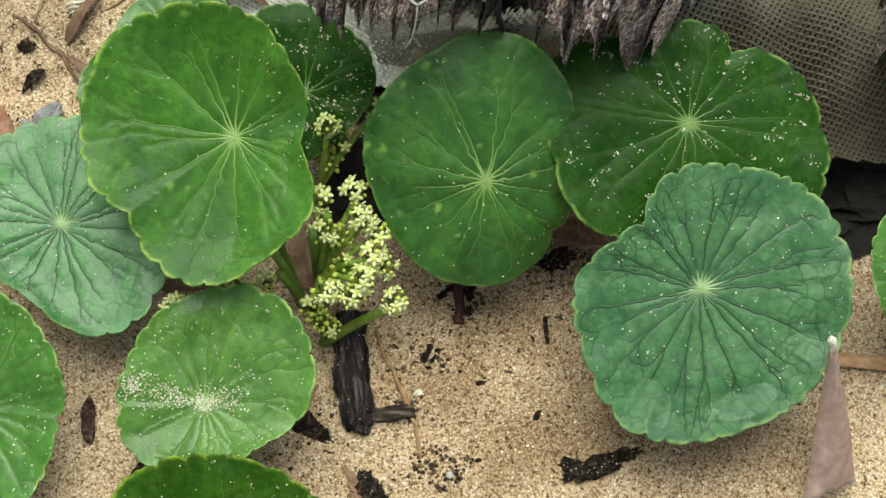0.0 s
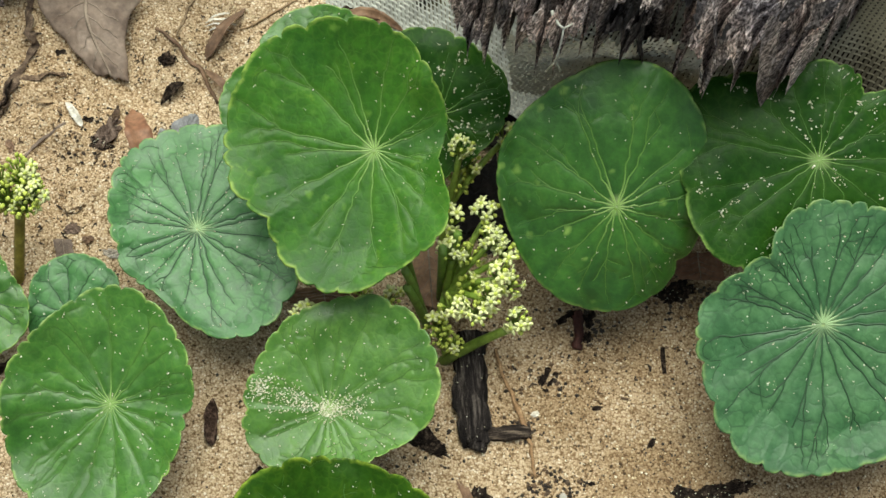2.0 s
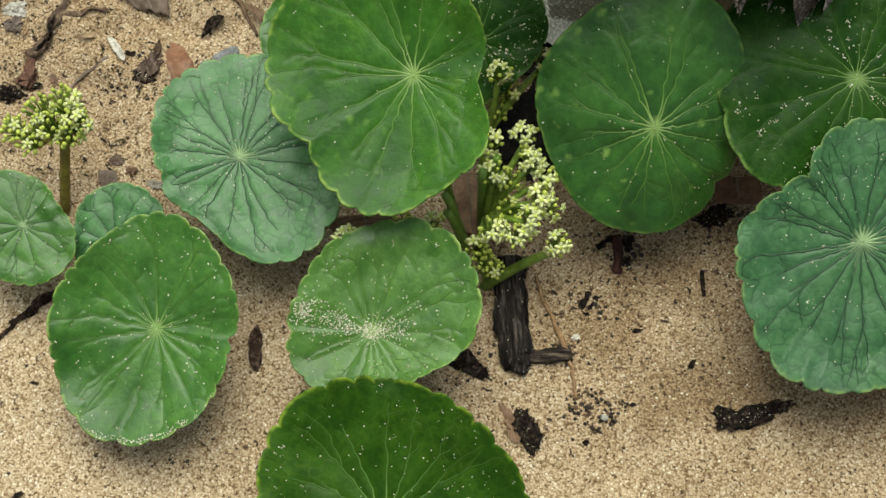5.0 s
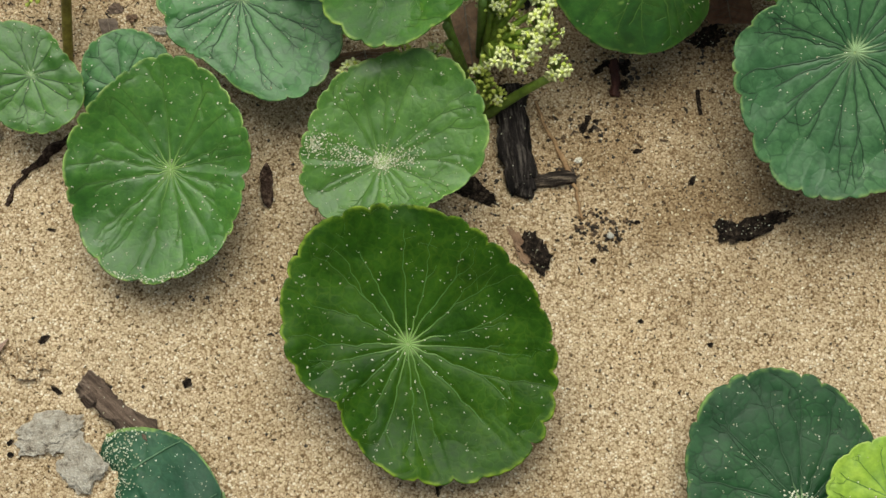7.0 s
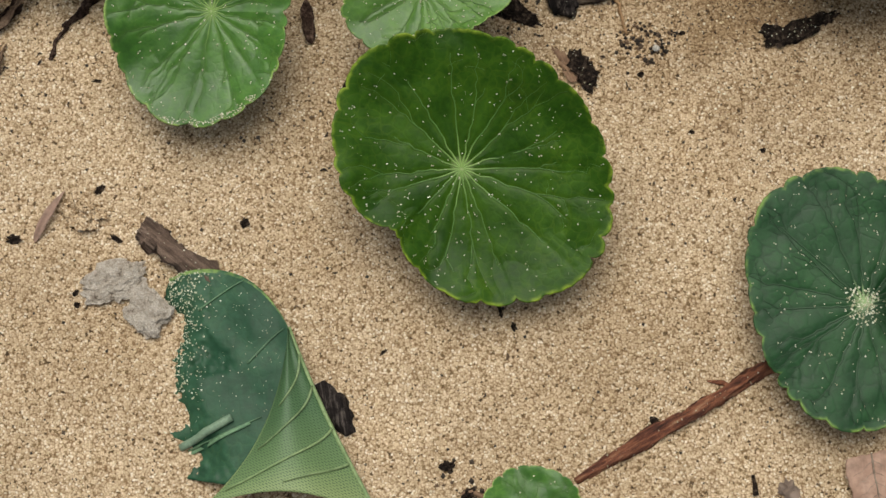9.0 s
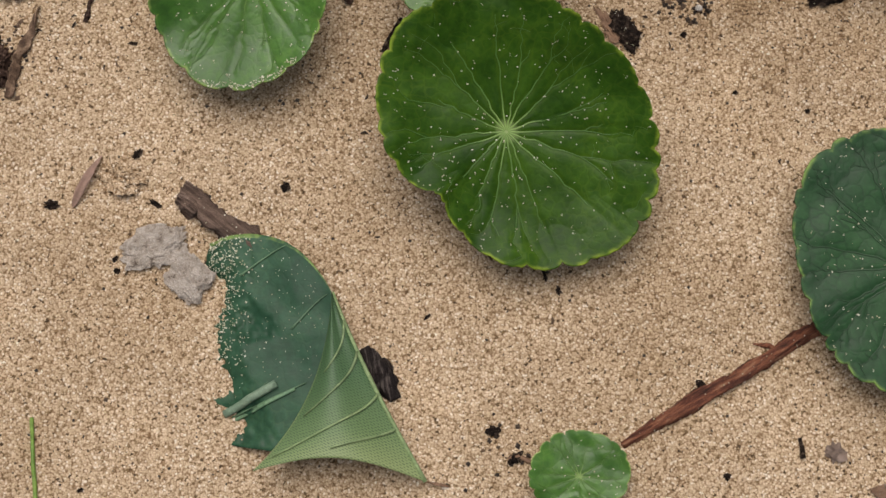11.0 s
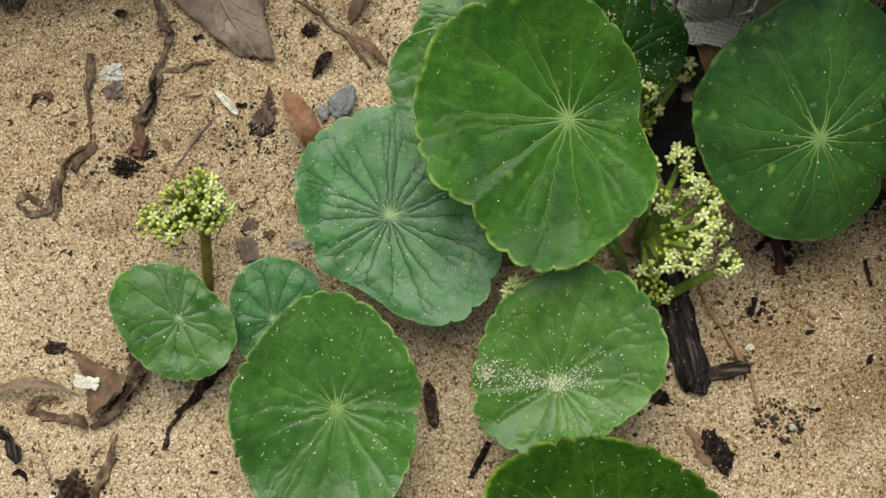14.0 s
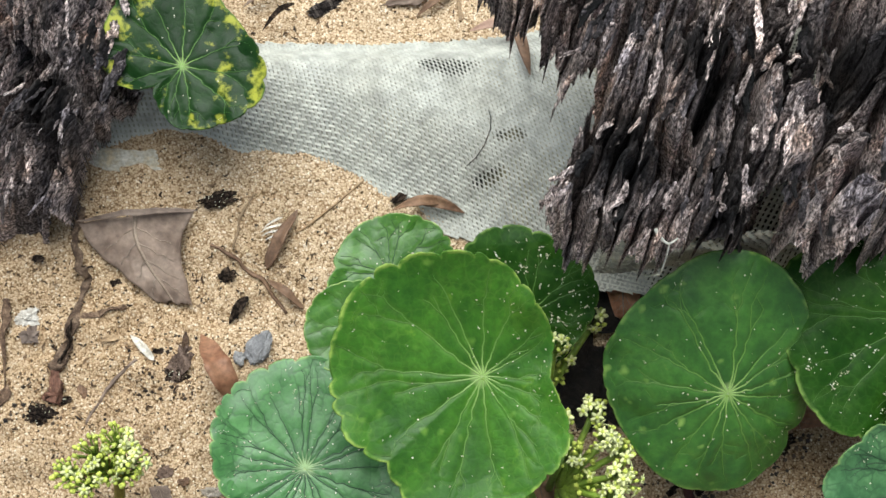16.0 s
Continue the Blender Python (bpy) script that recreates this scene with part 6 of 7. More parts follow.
twig("dead_stalk", "thin rim of a decayed leaf", [(-0.1970, 0.0210), (-0.2030, 0.0210), (-0.2050, 0.0180), (-0.2000, 0.0160), (-0.1940, 0.0150), (-0.1890, 0.0130)], (0.0006, 0.0010, 0.0012, 0.0011, 0.0012, 0.0008), DRY_BROWN, 94, 0.8)
twig("dead_stalk", "pale rim of a decayed leaf", [(-0.1960, 0.0200), (-0.2020, 0.0200), (-0.2030, 0.0180)], (0.0005, 0.0007, 0.0006), STRAW, 95, 0.8)
lump("bark_chip", "black chip beside a dead leaf", (-0.1980, 0.0350), (0.0026, 0.0018), CLUMP, 96, 0.6, -15)
twig("dead_stalk", "thin stalk between chip and leaf", [(-0.1960, 0.0350), (-0.1910, 0.0320)], (0.0006, 0.0008), DRY_BROWN, 97, 0.8)
patch("pale_scrap", "whitish torn leaf scrap on a dead leaf", [(-0.1910, 0.0260), (-0.1840, 0.0240), (-0.1850, 0.0210), (-0.1920, 0.0230)], PALE, (0, 0), (0.0068, 0.0085, 0.0078, 0.0060), 0.16, 98, 0.0, "leaf scrap")
twig("root", "dark root running out from under a leaf", [(-0.1510, 0.0270), (-0.1580, 0.0210), (-0.1630, 0.0160), (-0.1670, 0.0110), (-0.1690, 0.0050)], (0.0012, 0.0019, 0.0016, 0.0010, 0.0012), CLUMP, 99, 0.5, 0.9)
lump("humus_crumb", "dark crumbling fibre clump", (-0.1931, -0.0063), (0.0056, 0.0038), CLUMP, 100, 0.6, 70, 0.25)
lump("crumpled_scrap", "white papery scrap beside a dark clump", (-0.1945, -0.0130), (0.0018, 0.0030), PALE, 101, 0.4, 20, 0.2, "fragment", 0.4)
lump("crumpled_scrap", "small white scrap by a dark clump", (-0.1984, -0.0069), (0.0012, 0.0018), PALE, 102, 0.4, 0, 0.2, "fragment", 0.4)
twig("dead_stalk", "brown leaf stalk beside a dark clump", [(-0.1811, 0.0099), (-0.1835, 0.0025), (-0.1871, -0.0051), (-0.1891, -0.0161)], (0.0007, 0.0014, 0.0016, 0.0012), DRY_BROWN, 103, 0.7, 0.4, 0.6)
twig("dead_stalk", "thin straw stem beside a dark clump", [(-0.2025, 0.0098), (-0.2007, 0.0035), (-0.1974, -0.0033)], (0.0004, 0.0005, 0.0005), STRAW, 104, 0.9)
twig("dead_stalk", "dark shrivelled stalk among litter", [(-0.2118, 0.0143), (-0.2090, 0.0087), (-0.2066, 0.0046)], (0.0018, 0.0016, 0.0014), WOOD_DARK, 105, 0.7, 0.5)
twig("dead_stalk", "curled dark dry stalk end", [(-0.2093, 0.0009), (-0.2072, 0.0023), (-0.2051, -0.0009)], (0.0006, 0.0010, 0.0006), WOOD_DARK, 106, 0.7)
twig("dead_stalk", "thin dark plant fibre on sand", [(-0.1862, 0.0065), (-0.1874, 0.0043)], (0.0005, 0.0004), DRY_BROWN, 107, 0.8)

# lower open sand
twig("wood_splinter", "grey-brown weathered wood splinter under a folded leaf", [(-0.1429, -0.0445), (-0.1341, -0.0519), (-0.1236, -0.0603)], (0.0030, 0.0032, 0.0028), WOOD_GREY, 110, 0.4, 1.1, 0.7, 18, "stick")
twig("charred_stub", "dark charred wood stub behind a folded leaf", [(-0.0960, -0.0897), (-0.0914, -0.0960), (-0.0875, -0.1031)], (0.0026, 0.0036, 0.0016), WOOD_DARK, 111, 0.4, 0.5, 0.7, 12, "stick")
flake = put("stone_flake", None, label="pitted pale grey two-lobed flake lying on sand", category="flake")
lump("upper_lobe", "", (-0.1504, -0.0593), (0.0085, 0.0050), FLAKE, 112, 0.30, 12, 0.2, "", 0.5, parent=flake)
lump("lower_lobe", "", (-0.1415, -0.0676), (0.0062, 0.0052), FLAKE, 113, 0.28, -70, 0.15, "", 0.42, parent=flake)
lump("sand_clod", "crumbly clod of caked sand", (-0.1586, -0.0399), (0.0048, 0.0036), SAND, 114, 0.6, -20, 0.3, "sand clod")
sliver("dead_leaf", "narrow tan dead leaf on sand", (-0.1641, -0.0332), (-0.1720, -0.0475), 0.0034, DRY_PINK, 115, 0.002, 0.4)
for k, (p, s, a) in enumerate((((-0.1777, -0.0464), (0.0024, 0.0012), -20), ((-0.1545, -0.0333), (0.0018, 0.0009), 40), ((-0.1147, -0.0445), (0.0014, 0.0012), 30), ((-0.1497, -0.0475), (0.0020, 0.0008), -35),
                               ((-0.1607, -0.0618), (0.0012, 0.0007), 50), ((-0.1604, -0.0652), (0.0009, 0.0008), 0), ((-0.0784, -0.0815), (0.0013, 0.0005), 35), ((-0.0076, -0.1029), (0.0014, 0.0016), 30),
                               ((-0.0623, -0.1126), (0.0020, 0.0016), 0), ((-0.0571, -0.1197), (0.0022, 0.0014), 30), ((-0.0028, -0.1271), (0.0012, 0.0010), 60), ((0.0079, -0.0240), (0.0008, 0.0007), 0),
                               ((0.0269, -0.0302), (0.0008, 0.0007), 0), ((-0.0467, -0.0719), (0.0006, 0.0020), 15), ((-0.0434, -0.0763), (0.0008, 0.0014), 15), ((-0.1704, -0.1227), (0.0010, 0.0006), 20),
                               ((-0.0050, -0.0069), (0.0009, 0.0009), 0), ((0.0073, 0.0046), (0.0010, 0.0007), 0), ((-0.0075, 0.0336), (0.0014, 0.0008), 20), ((-0.0065, 0.0298), (0.0010, 0.0006), 0),
                               ((0.0076, 0.0258), (0.0016, 0.0007), 20), ((-0.1557, -0.0018), (0.0014, 0.0005), -5))):
    lump("dark_speck", "tiny dark wood speck on sand", p, s, CHAR, 120 + k, 0.7, a, 0.3, "speck")
twig("grass_blade", "thin upright green grass stem", [(-0.1827, -0.1034), (-0.1824, -0.1147), (-0.1815, -0.1324)], (0.0005, 0.0006, 0.0006), STEM, 150, 1.2, 0.1, 1.0, 8, "grass")
twig("runner", "red-brown creeping runner half buried in sand", [(-0.0292, -0.1178), (-0.0176, -0.1118), (-0.0021, -0.1037), (0.0119, -0.0962), (0.0261, -0.0883)], (0.0008, 0.0019, 0.0021, 0.0018, 0.0017), STEM_RED, 151, 0.25, 0.55, 0.8, 16, "runner")
twig("runner_root", "short red-brown side root of a runner", [(0.0070, -0.0929), (0.0107, -0.0935), (0.0132, -0.0947)], (0.0003, 0.0006, 0.0006), STEM_RED, 152, 0.8)
twig("runner_root", "short dark root at a small leaf", [(-0.0590, -0.1199), (-0.0564, -0.1193), (-0.0531, -0.1210)], (0.0004, 0.0007, 0.0006), DRY_BROWN, 153, 0.8)
sliver("leaf_tip", "brown withered tip of a folded leaf", (-0.0808, -0.1249), (-0.0746, -0.1264), 0.0012, DRY_BROWN, 154, 0.001, 0.2)
patch("dead_leaf", "pale tan dead leaf at a round leaf's edge", [(0.0413, -0.1150), (0.0534, -0.1127), (0.0531, -0.1289), (0.0441, -0.1285)], DRY_PINK, (0.12, 0.1), (0.002, 0.004, 0.004, 0.002), 0.06, 155, 0.03)
patch("dead_leaf", "brown dead leaf scrap on sand", [(0.0335, -0.1320), (0.0413, -0.1298), (0.0425, -0.1357), (0.0364, -0.1351)], DRY_BROWN, (0, 0), (0.001, 0.003, 0.002, 0.001), 0.08, 156)
patch("dead_leaf", "dark brown dead leaf scrap on sand", [(0.0401, -0.1385), (0.0466, -0.1323), (0.0474, -0.1418), (0.0413, -0.1443)], DRY_BROWN, (0, 0), (0.001, 0.004, 0.003, 0.001), 0.08, 157)
lump("sand_clod", "grey-brown crumb on sand", (0.0259, -0.1223), (0.0024, 0.0022), DRY_GREY, 158, 0.5, 0)
twig("dark_splinter", "thin dark splinter beside a crumb", [(0.0167, -0.1181), (0.0174, -0.1233)], (0.0005, 0.0007), CHAR, 159, 0.8)

# at the fabric and the right edge
rolled = patch("dead_leaf", "pinkish-brown rolled dead leaf standing on its edge", [(0.0935, 0.0257, 0.0340), (0.0957, 0.0258, 0.0340), (0.1065, 0.0002, 0.0040), (0.0930, -0.0060, 0.0030)], DRY_MAUVE, (0.02, 0.10), (0.034, 0.034, 0.004, 0.003), 0.05, 160, 0.10, "dried leaf")
tv, tf = tube_data(curve_points((0.0946, 0.0262, 0.0350), (0.0932, 0.0290, 0.0385), (0.0006, 0, 0.0006), 6), [0.0010, 0.0009, 0.0008, 0.0009, 0.0011, 0.0008], 8, 0.5, 3.0)
put("petiole", mesh_of("petiole", tv, tf, PALE), rolled, label="pale torn leaf stalk")
patch("dead_leaf", "flat orange-brown leaf blade on shaded sand", [(0.1040, 0.0367), (0.1271, 0.0360), (0.1267, 0.0314), (0.1047, 0.0328)], DRY_TAN, (0, 0), (0.002, 0.002, 0.002, 0.002), 0.03, 161, 0.0, "dried leaf")
sliver("dead_leaf", "dark brown curled dead leaf at the fabric's edge", (-0.0759, 0.1366), (-0.0594, 0.1384), 0.0044, DRY_BROWN, 162, 0.004, 0.6, 0.003)
sliver("dead_leaf", "brown ragged dead leaf beside the fabric", (-0.0546, 0.1352), (-0.0693, 0.1397), 0.0048, DRY_BROWN, 1621, 0.003, -0.5, 0.002)
lump("charcoal", "black crumb beside a curled leaf", (-0.0734, 0.1407), (0.0024, 0.0012), CHAR, 1622, 0.6, 25, 0.2, lift=0.001)
lump("charcoal", "black crumb at the fabric's edge", (-0.0643, 0.1401), (0.0040, 0.0014), CHAR, 163, 0.6, -10, 0.2, lift=0.001)
patch("fabric_scrap", "white buried scrap of woven fabric", [(-0.1625, 0.1613), (-0.1426, 0.1591), (-0.1419, 0.1528), (-0.1625, 0.1553)], SCRAP, (0, 0), (0.0008, 0.0005, -0.0004, -0.0004), 0.22, 164, category="fabric")
sliver("dead_leaf", "brown curled dead leaf on pale fabric", (-0.0493, 0.1881, 0.0160), (-0.0332, 0.1894, 0.0160), 0.0045, DRY_PINK, 165, 0.003, 0.4, 0.001, base=0.0175)
sliver("dead_leaf", "drooping brown end of a dead leaf", (-0.0336, 0.1698, 0.0240), (-0.0370, 0.1885, 0.0200), 0.0050, DRY_BROWN, 166, 0.002, 0.5, 0.001, base=0.0235)
thread = [Vector((x, y, fabric_top(x, y) + 0.0004)) for x, y in ((-0.0463, 0.1607), (-0.0459, 0.1580), (-0.0463, 0.1548), (-0.0483, 0.1507), (-0.0508, 0.1480), (-0.0535, 0.1464))]
tv, tf = tube_data(thread, [0.00013] * 6, 6)
put("fibre", mesh_of("fibre", tv, tf, WOOD_DARK), label="thin dark thread curled on pale fabric", category="fibre")
sliver("dead_leaf", "grey curled leaf sliver above the fabric", (-0.1159, 0.2035), (-0.1000, 0.2110), 0.0040, DRY_GREY, 168, 0.004, 0.4, 0.002)
sliver("dead_leaf", "dark leaf sliver at the fabric's back edge", (-0.1103, 0.1936), (-0.1004, 0.2021), 0.0022, CHAR, 169, 0.003, 0.4, 0.006)
patch("dead_leaf", "brown dead leaf crumpled behind the fabric", [(-0.0744, 0.2021), (-0.0661, 0.2079), (-0.0520, 0.2083), (-0.0630, 0.2019)], DRY_GREY, (0, 0), (0.001, 0.004, 0.005, 0.002), 0.08, 170)
sliver("dead_leaf", "dry brown leaf sliver behind the fabric", (-0.0641, 0.1986), (-0.0522, 0.2057), 0.0034, DRY_BROWN, 171, 0.003, 0.4)
lump("bark_chip", "dark bark chip behind the fabric", (-0.0917, 0.2035), (0.0042, 0.0018), WOOD_DARK, 172, 0.5, 20)
lump("bark_chip", "grey-brown bark chip behind the fabric", (-0.0835, 0.2089), (0.0060, 0.0022), WOOD_GREY, 173, 0.5, 10)
twig("dead_stalk", "thin straw behind the fabric", [(-0.0507, 0.2076), (-0.0509, 0.1959)], (0.0006, 0.0005), STRAW, 174, 0.8)


# ---- broad folded leaf ----
FOLD_TOP = leaf_material("dull_blue_green_blade", (0.017, 0.060, 0.032), (0.032, 0.090, 0.050), (0.20, 0.30, 0.08), 0.42, 0.2)


def underside_material():
    m, n, link, b = material("pale_netted_underside", 0.5, 0.4)
    a = n.new("ShaderNodeAttribute")
    a.attribute_name = "rho"
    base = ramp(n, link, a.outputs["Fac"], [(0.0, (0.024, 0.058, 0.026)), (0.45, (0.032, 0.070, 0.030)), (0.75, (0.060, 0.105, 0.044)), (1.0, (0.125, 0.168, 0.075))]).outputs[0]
    c = n.new("ShaderNodeTexCoord")
    mp = n.new("ShaderNodeMapping")
    mp.inputs["Rotation"].default_value = (0, 0, 0.6)
    link(c.outputs["Object"], mp.inputs["Vector"])
    br = n.new("ShaderNodeTexBrick")
    br.inputs["Scale"].default_value = 430
    br.inputs["Mortar Size"].default_value = 0.09
    br.inputs["Color1"].default_value, br.inputs["Color2"].default_value, br.inputs["Mortar"].default_value = (0.55, 0.6, 0.55, 1), (0.8, 0.82, 0.8, 1), (2.1, 1.9, 1.8, 1)
    link(mp.outputs[0], br.inputs["Vector"])
    col = mix(n, link, 1.0, base, br.outputs["Color"], "MULTIPLY")
    link(col, b.inputs["Base Color"])
    bump(n, link, b, br.outputs["Fac"], 0.35, 0.0003)
    return m


FOLD_UNDER = underside_material()
FOLD_LINE = plain("dull_side_vein", [(0.3, (0.075, 0.15, 0.080)), (0.7, (0.115, 0.20, 0.11))], 300, 0.5)
FOLD_RIB = plain("pale_midrib", [(0.3, (0.10, 0.20, 0.11)), (0.7, (0.16, 0.27, 0.15))], 300, 0.5)
FOLD_VEIN = plain("pale_side_vein", [(0.3, (0.13, 0.20, 0.085)), (0.7, (0.24, 0.32, 0.15))], 300, 0.5)


def sheet(name, fn, nu, nv, mat, parent, shade=None, thick=0.0004):
    verts, faces, tone = [], [], []
    for s in (0, 1):
        for j in range(nv + 1):
            for i in range(nu + 1):
                p = fn(i / nu, j / nv)
                verts.append((p[0], p[1], p[2] - s * thick))
                tone.append(shade(i / nu, j / nv) if shade else 0.5)
    w, k = nu + 1, (nu + 1) * (nv + 1)
    for j in range(nv):
        for i in range(nu):
            a = j * w + i
            faces.append((a, a + 1, a + 1 + w, a + w))
            faces.append((k + a, k + a + w, k + a + 1 + w, k + a + 1))
    rim = [i for i in range(w)] + [j * w + nu for j in range(1, nv + 1)] + [nv * w + i for i in range(nu - 1, -1, -1)] + [j * w for j in range(nv - 1, 0, -1)]
    for a, b in zip(rim, rim[1:] + rim[:1]):
        faces.append((a, k + a, k + b, b))
    me = mesh_of(name, verts, faces, mat)
    me.attributes.new("rho", "FLOAT", "POINT").data.foreach_set("value", np.array(tone, np.float32))
    return put(name, me, parent)


def build_folded_leaf():
    thing = put("folded_leaf", None, label="broad blue-green leaf folded over, half buried in sand", category="leaf")
    tl, apex = Vector((-0.1363, -0.0591, 0.0040)), Vector((-0.1029, -0.0748, 0.0080))
    bl, br = Vector((-0.1397, -0.1104, 0.0010)), Vector((-0.0806, -0.1251, 0.0030))
    under_end = Vector((-0.0906, -0.1177, 0.0030))

    def lamina(u, v):
        top = tl.lerp(apex, u) + Vector((0.004, 0.010, 0)) * (4 * u * (1 - u)) * 0.75
        low = bl.lerp(under_end, u) + Vector((0, -0.002, 0)) * (4 * u * (1 - u))
        p = top.lerp(low, v)
        p.z = ground_z(p.x, p.y) + 0.0028 + 0.0025 * u - 0.0030 * smooth01(0.36, 0.04, u + 0.30 * noise.noise(Vector((u * 3, v * 4.2, 3.3))) + 0.07 * noise.noise(Vector((u * 40, v * 40, 1.3))) + 0.14 * (1 - smooth01(0.0, 0.25, v))) * 1.6
        if 0.70 < v < 0.9 and u < 0.3:
            p.z += 0.0018 * math.sin((v - 0.70) / 0.2 * math.pi)
        return p

    def edge(u, v):
        return 0.5 + 0.5 * smooth01(0.07, 0.015, v)

    def flap(u, v):
        right = apex.lerp(br, v) + Vector((-0.0015, 0.0008, 0)) * 4 * v * (1 - v)
        left = apex.lerp(Vector((-0.1244, -0.1206, 0.0050)), v) + Vector((0.0042, -0.0030, 0)) * (4 * v * (1 - v))
        p = right.lerp(left, u)
        p.y += 0.0042 * math.sin(math.pi * u) * v * v
        p.z = 0.005 + 0.006 * (0.35 + v) * math.sin(math.pi * (0.03 + 0.80 * u)) + 0.0006 * math.sin(u * 9 + v * 4)
        return p

    blade = sheet("blade", lamina, 60, 60, FOLD_TOP, thing, edge)
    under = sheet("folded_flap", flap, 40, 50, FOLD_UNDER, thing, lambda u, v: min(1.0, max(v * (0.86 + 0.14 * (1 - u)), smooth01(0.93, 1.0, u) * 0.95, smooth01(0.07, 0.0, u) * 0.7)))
    tv, tf = tube_data([flap(0.0, k / 14) for k in range(15)], [0.0006] * 15, 6)
    put("margin", mesh_of("fold_margin", tv, tf, FOLD_VEIN), under)

    def vein(fn, a, b, width, parent, mat, bend=0.0):
        pts = []
        for k in range(12):
            t = k / 11
            p = Vector(fn(a[0] + (b[0] - a[0]) * t, a[1] + (b[1] - a[1]) * t + bend * 4 * t * (1 - t)))
            pts.append((p.x, p.y, p.z + 0.0004))
        v, f = tube_data(pts, [width * (1 - 0.5 * k / 11) for k in range(12)], 6, 0, 0, 0.35)
        put("side_vein", mesh_of("side_vein", v, f, mat), parent)

    for a, b in (((0.22, 0.20), (0.55, 0.02)), ((0.55, 0.42), (0.9, 0.10)), ((0.05, 0.93), (0.62, 0.66))):
        vein(lamina, a, b, 0.00028, blade, FOLD_LINE)
    vein(lamina, (0.0, 0.97), (0.55, 0.70), 0.0009, blade, FOLD_RIB)
    for a, b in (((0.0, 0.33), (0.9, 0.66)), ((0.0, 0.56), (0.95, 0.92)), ((0.0, 0.74), (0.55, 0.93)), ((0.0, 0.16), (0.8, 0.42))):
        vein(flap, a, b, 0.0004, under, FOLD_VEIN)
    return lamina


lamina = build_folded_leaf()
twig_points = [lamina(0.14 + 0.30 * k / 8, 0.86 - 0.17 * k / 8) + Vector((0, 0, 0.0009)) for k in range(9)]
tv, tf = tube_data(twig_points, [0.0011] * 9, 9, 0.15, 2.0)
put("green_twig", mesh_of("green_twig", tv, tf, plain("grey_green_twig", [(0.3, (0.14, 0.22, 0.15)), (0.7, (0.22, 0.30, 0.21))], 250, 0.6)), label="short grey-green twig lying on a folded leaf", category="twig")


# ---- loose grains ----
def grain(verts, faces, p, s, rng):
    b = len(verts)
    k = [s * rng.uniform(0.6, 1.25) for _ in range(6)]
    a = rng.uniform(0, 1.6)
    c, d = math.cos(a), math.sin(a)
    verts += [(p[0] + c * k[0], p[1] + d * k[0], p[2]), (p[0] - d * k[1], p[1] + c * k[1], p[2]), (p[0] - c * k[2], p[1] - d * k[2], p[2]), (p[0] + d * k[3], p[1] - c * k[3], p[2]),
              (p[0], p[1], p[2] + 0.7 * k[4]), (p[0], p[1], p[2] - 0.7 * k[5])]
    faces += [(b, b + 1, b + 4), (b + 1, b + 2, b + 4), (b + 2, b + 3, b + 4), (b + 3, b, b + 4), (b + 1, b, b + 5), (b + 2, b + 1, b + 5), (b + 3, b + 2, b + 5), (b, b + 3, b + 5)]


def grain_material(name, stops):
    m, n, link, b = material(name, 0.55, 0.4)
    g = n.new("ShaderNodeNewGeometry")
    link(ramp(n, link, g.outputs["Random Per Island"], stops).outputs[0], b.inputs["Base Color"])
    return m


GRAIN = grain_material("pale_sand_grain", [(0.0, (0.34, 0.32, 0.20)), (0.5, (0.53, 0.50, 0.36)), (1.0, (0.76, 0.74, 0.62))])
GRAIN_MIXED = grain_material("mixed_sand_grain", [(0.0, (0.16, 0.10, 0.055)), (0.25, (0.42, 0.30, 0.17)), (0.7, (0.60, 0.47, 0.29)), (1.0, (0.80, 0.74, 0.60))])
SPECK = grain_material("dark_mineral_speck", [(0.0, (0.012, 0.009, 0.008)), (0.6, (0.05, 0.035, 0.025)), (1.0, (0.14, 0.085, 0.05))])


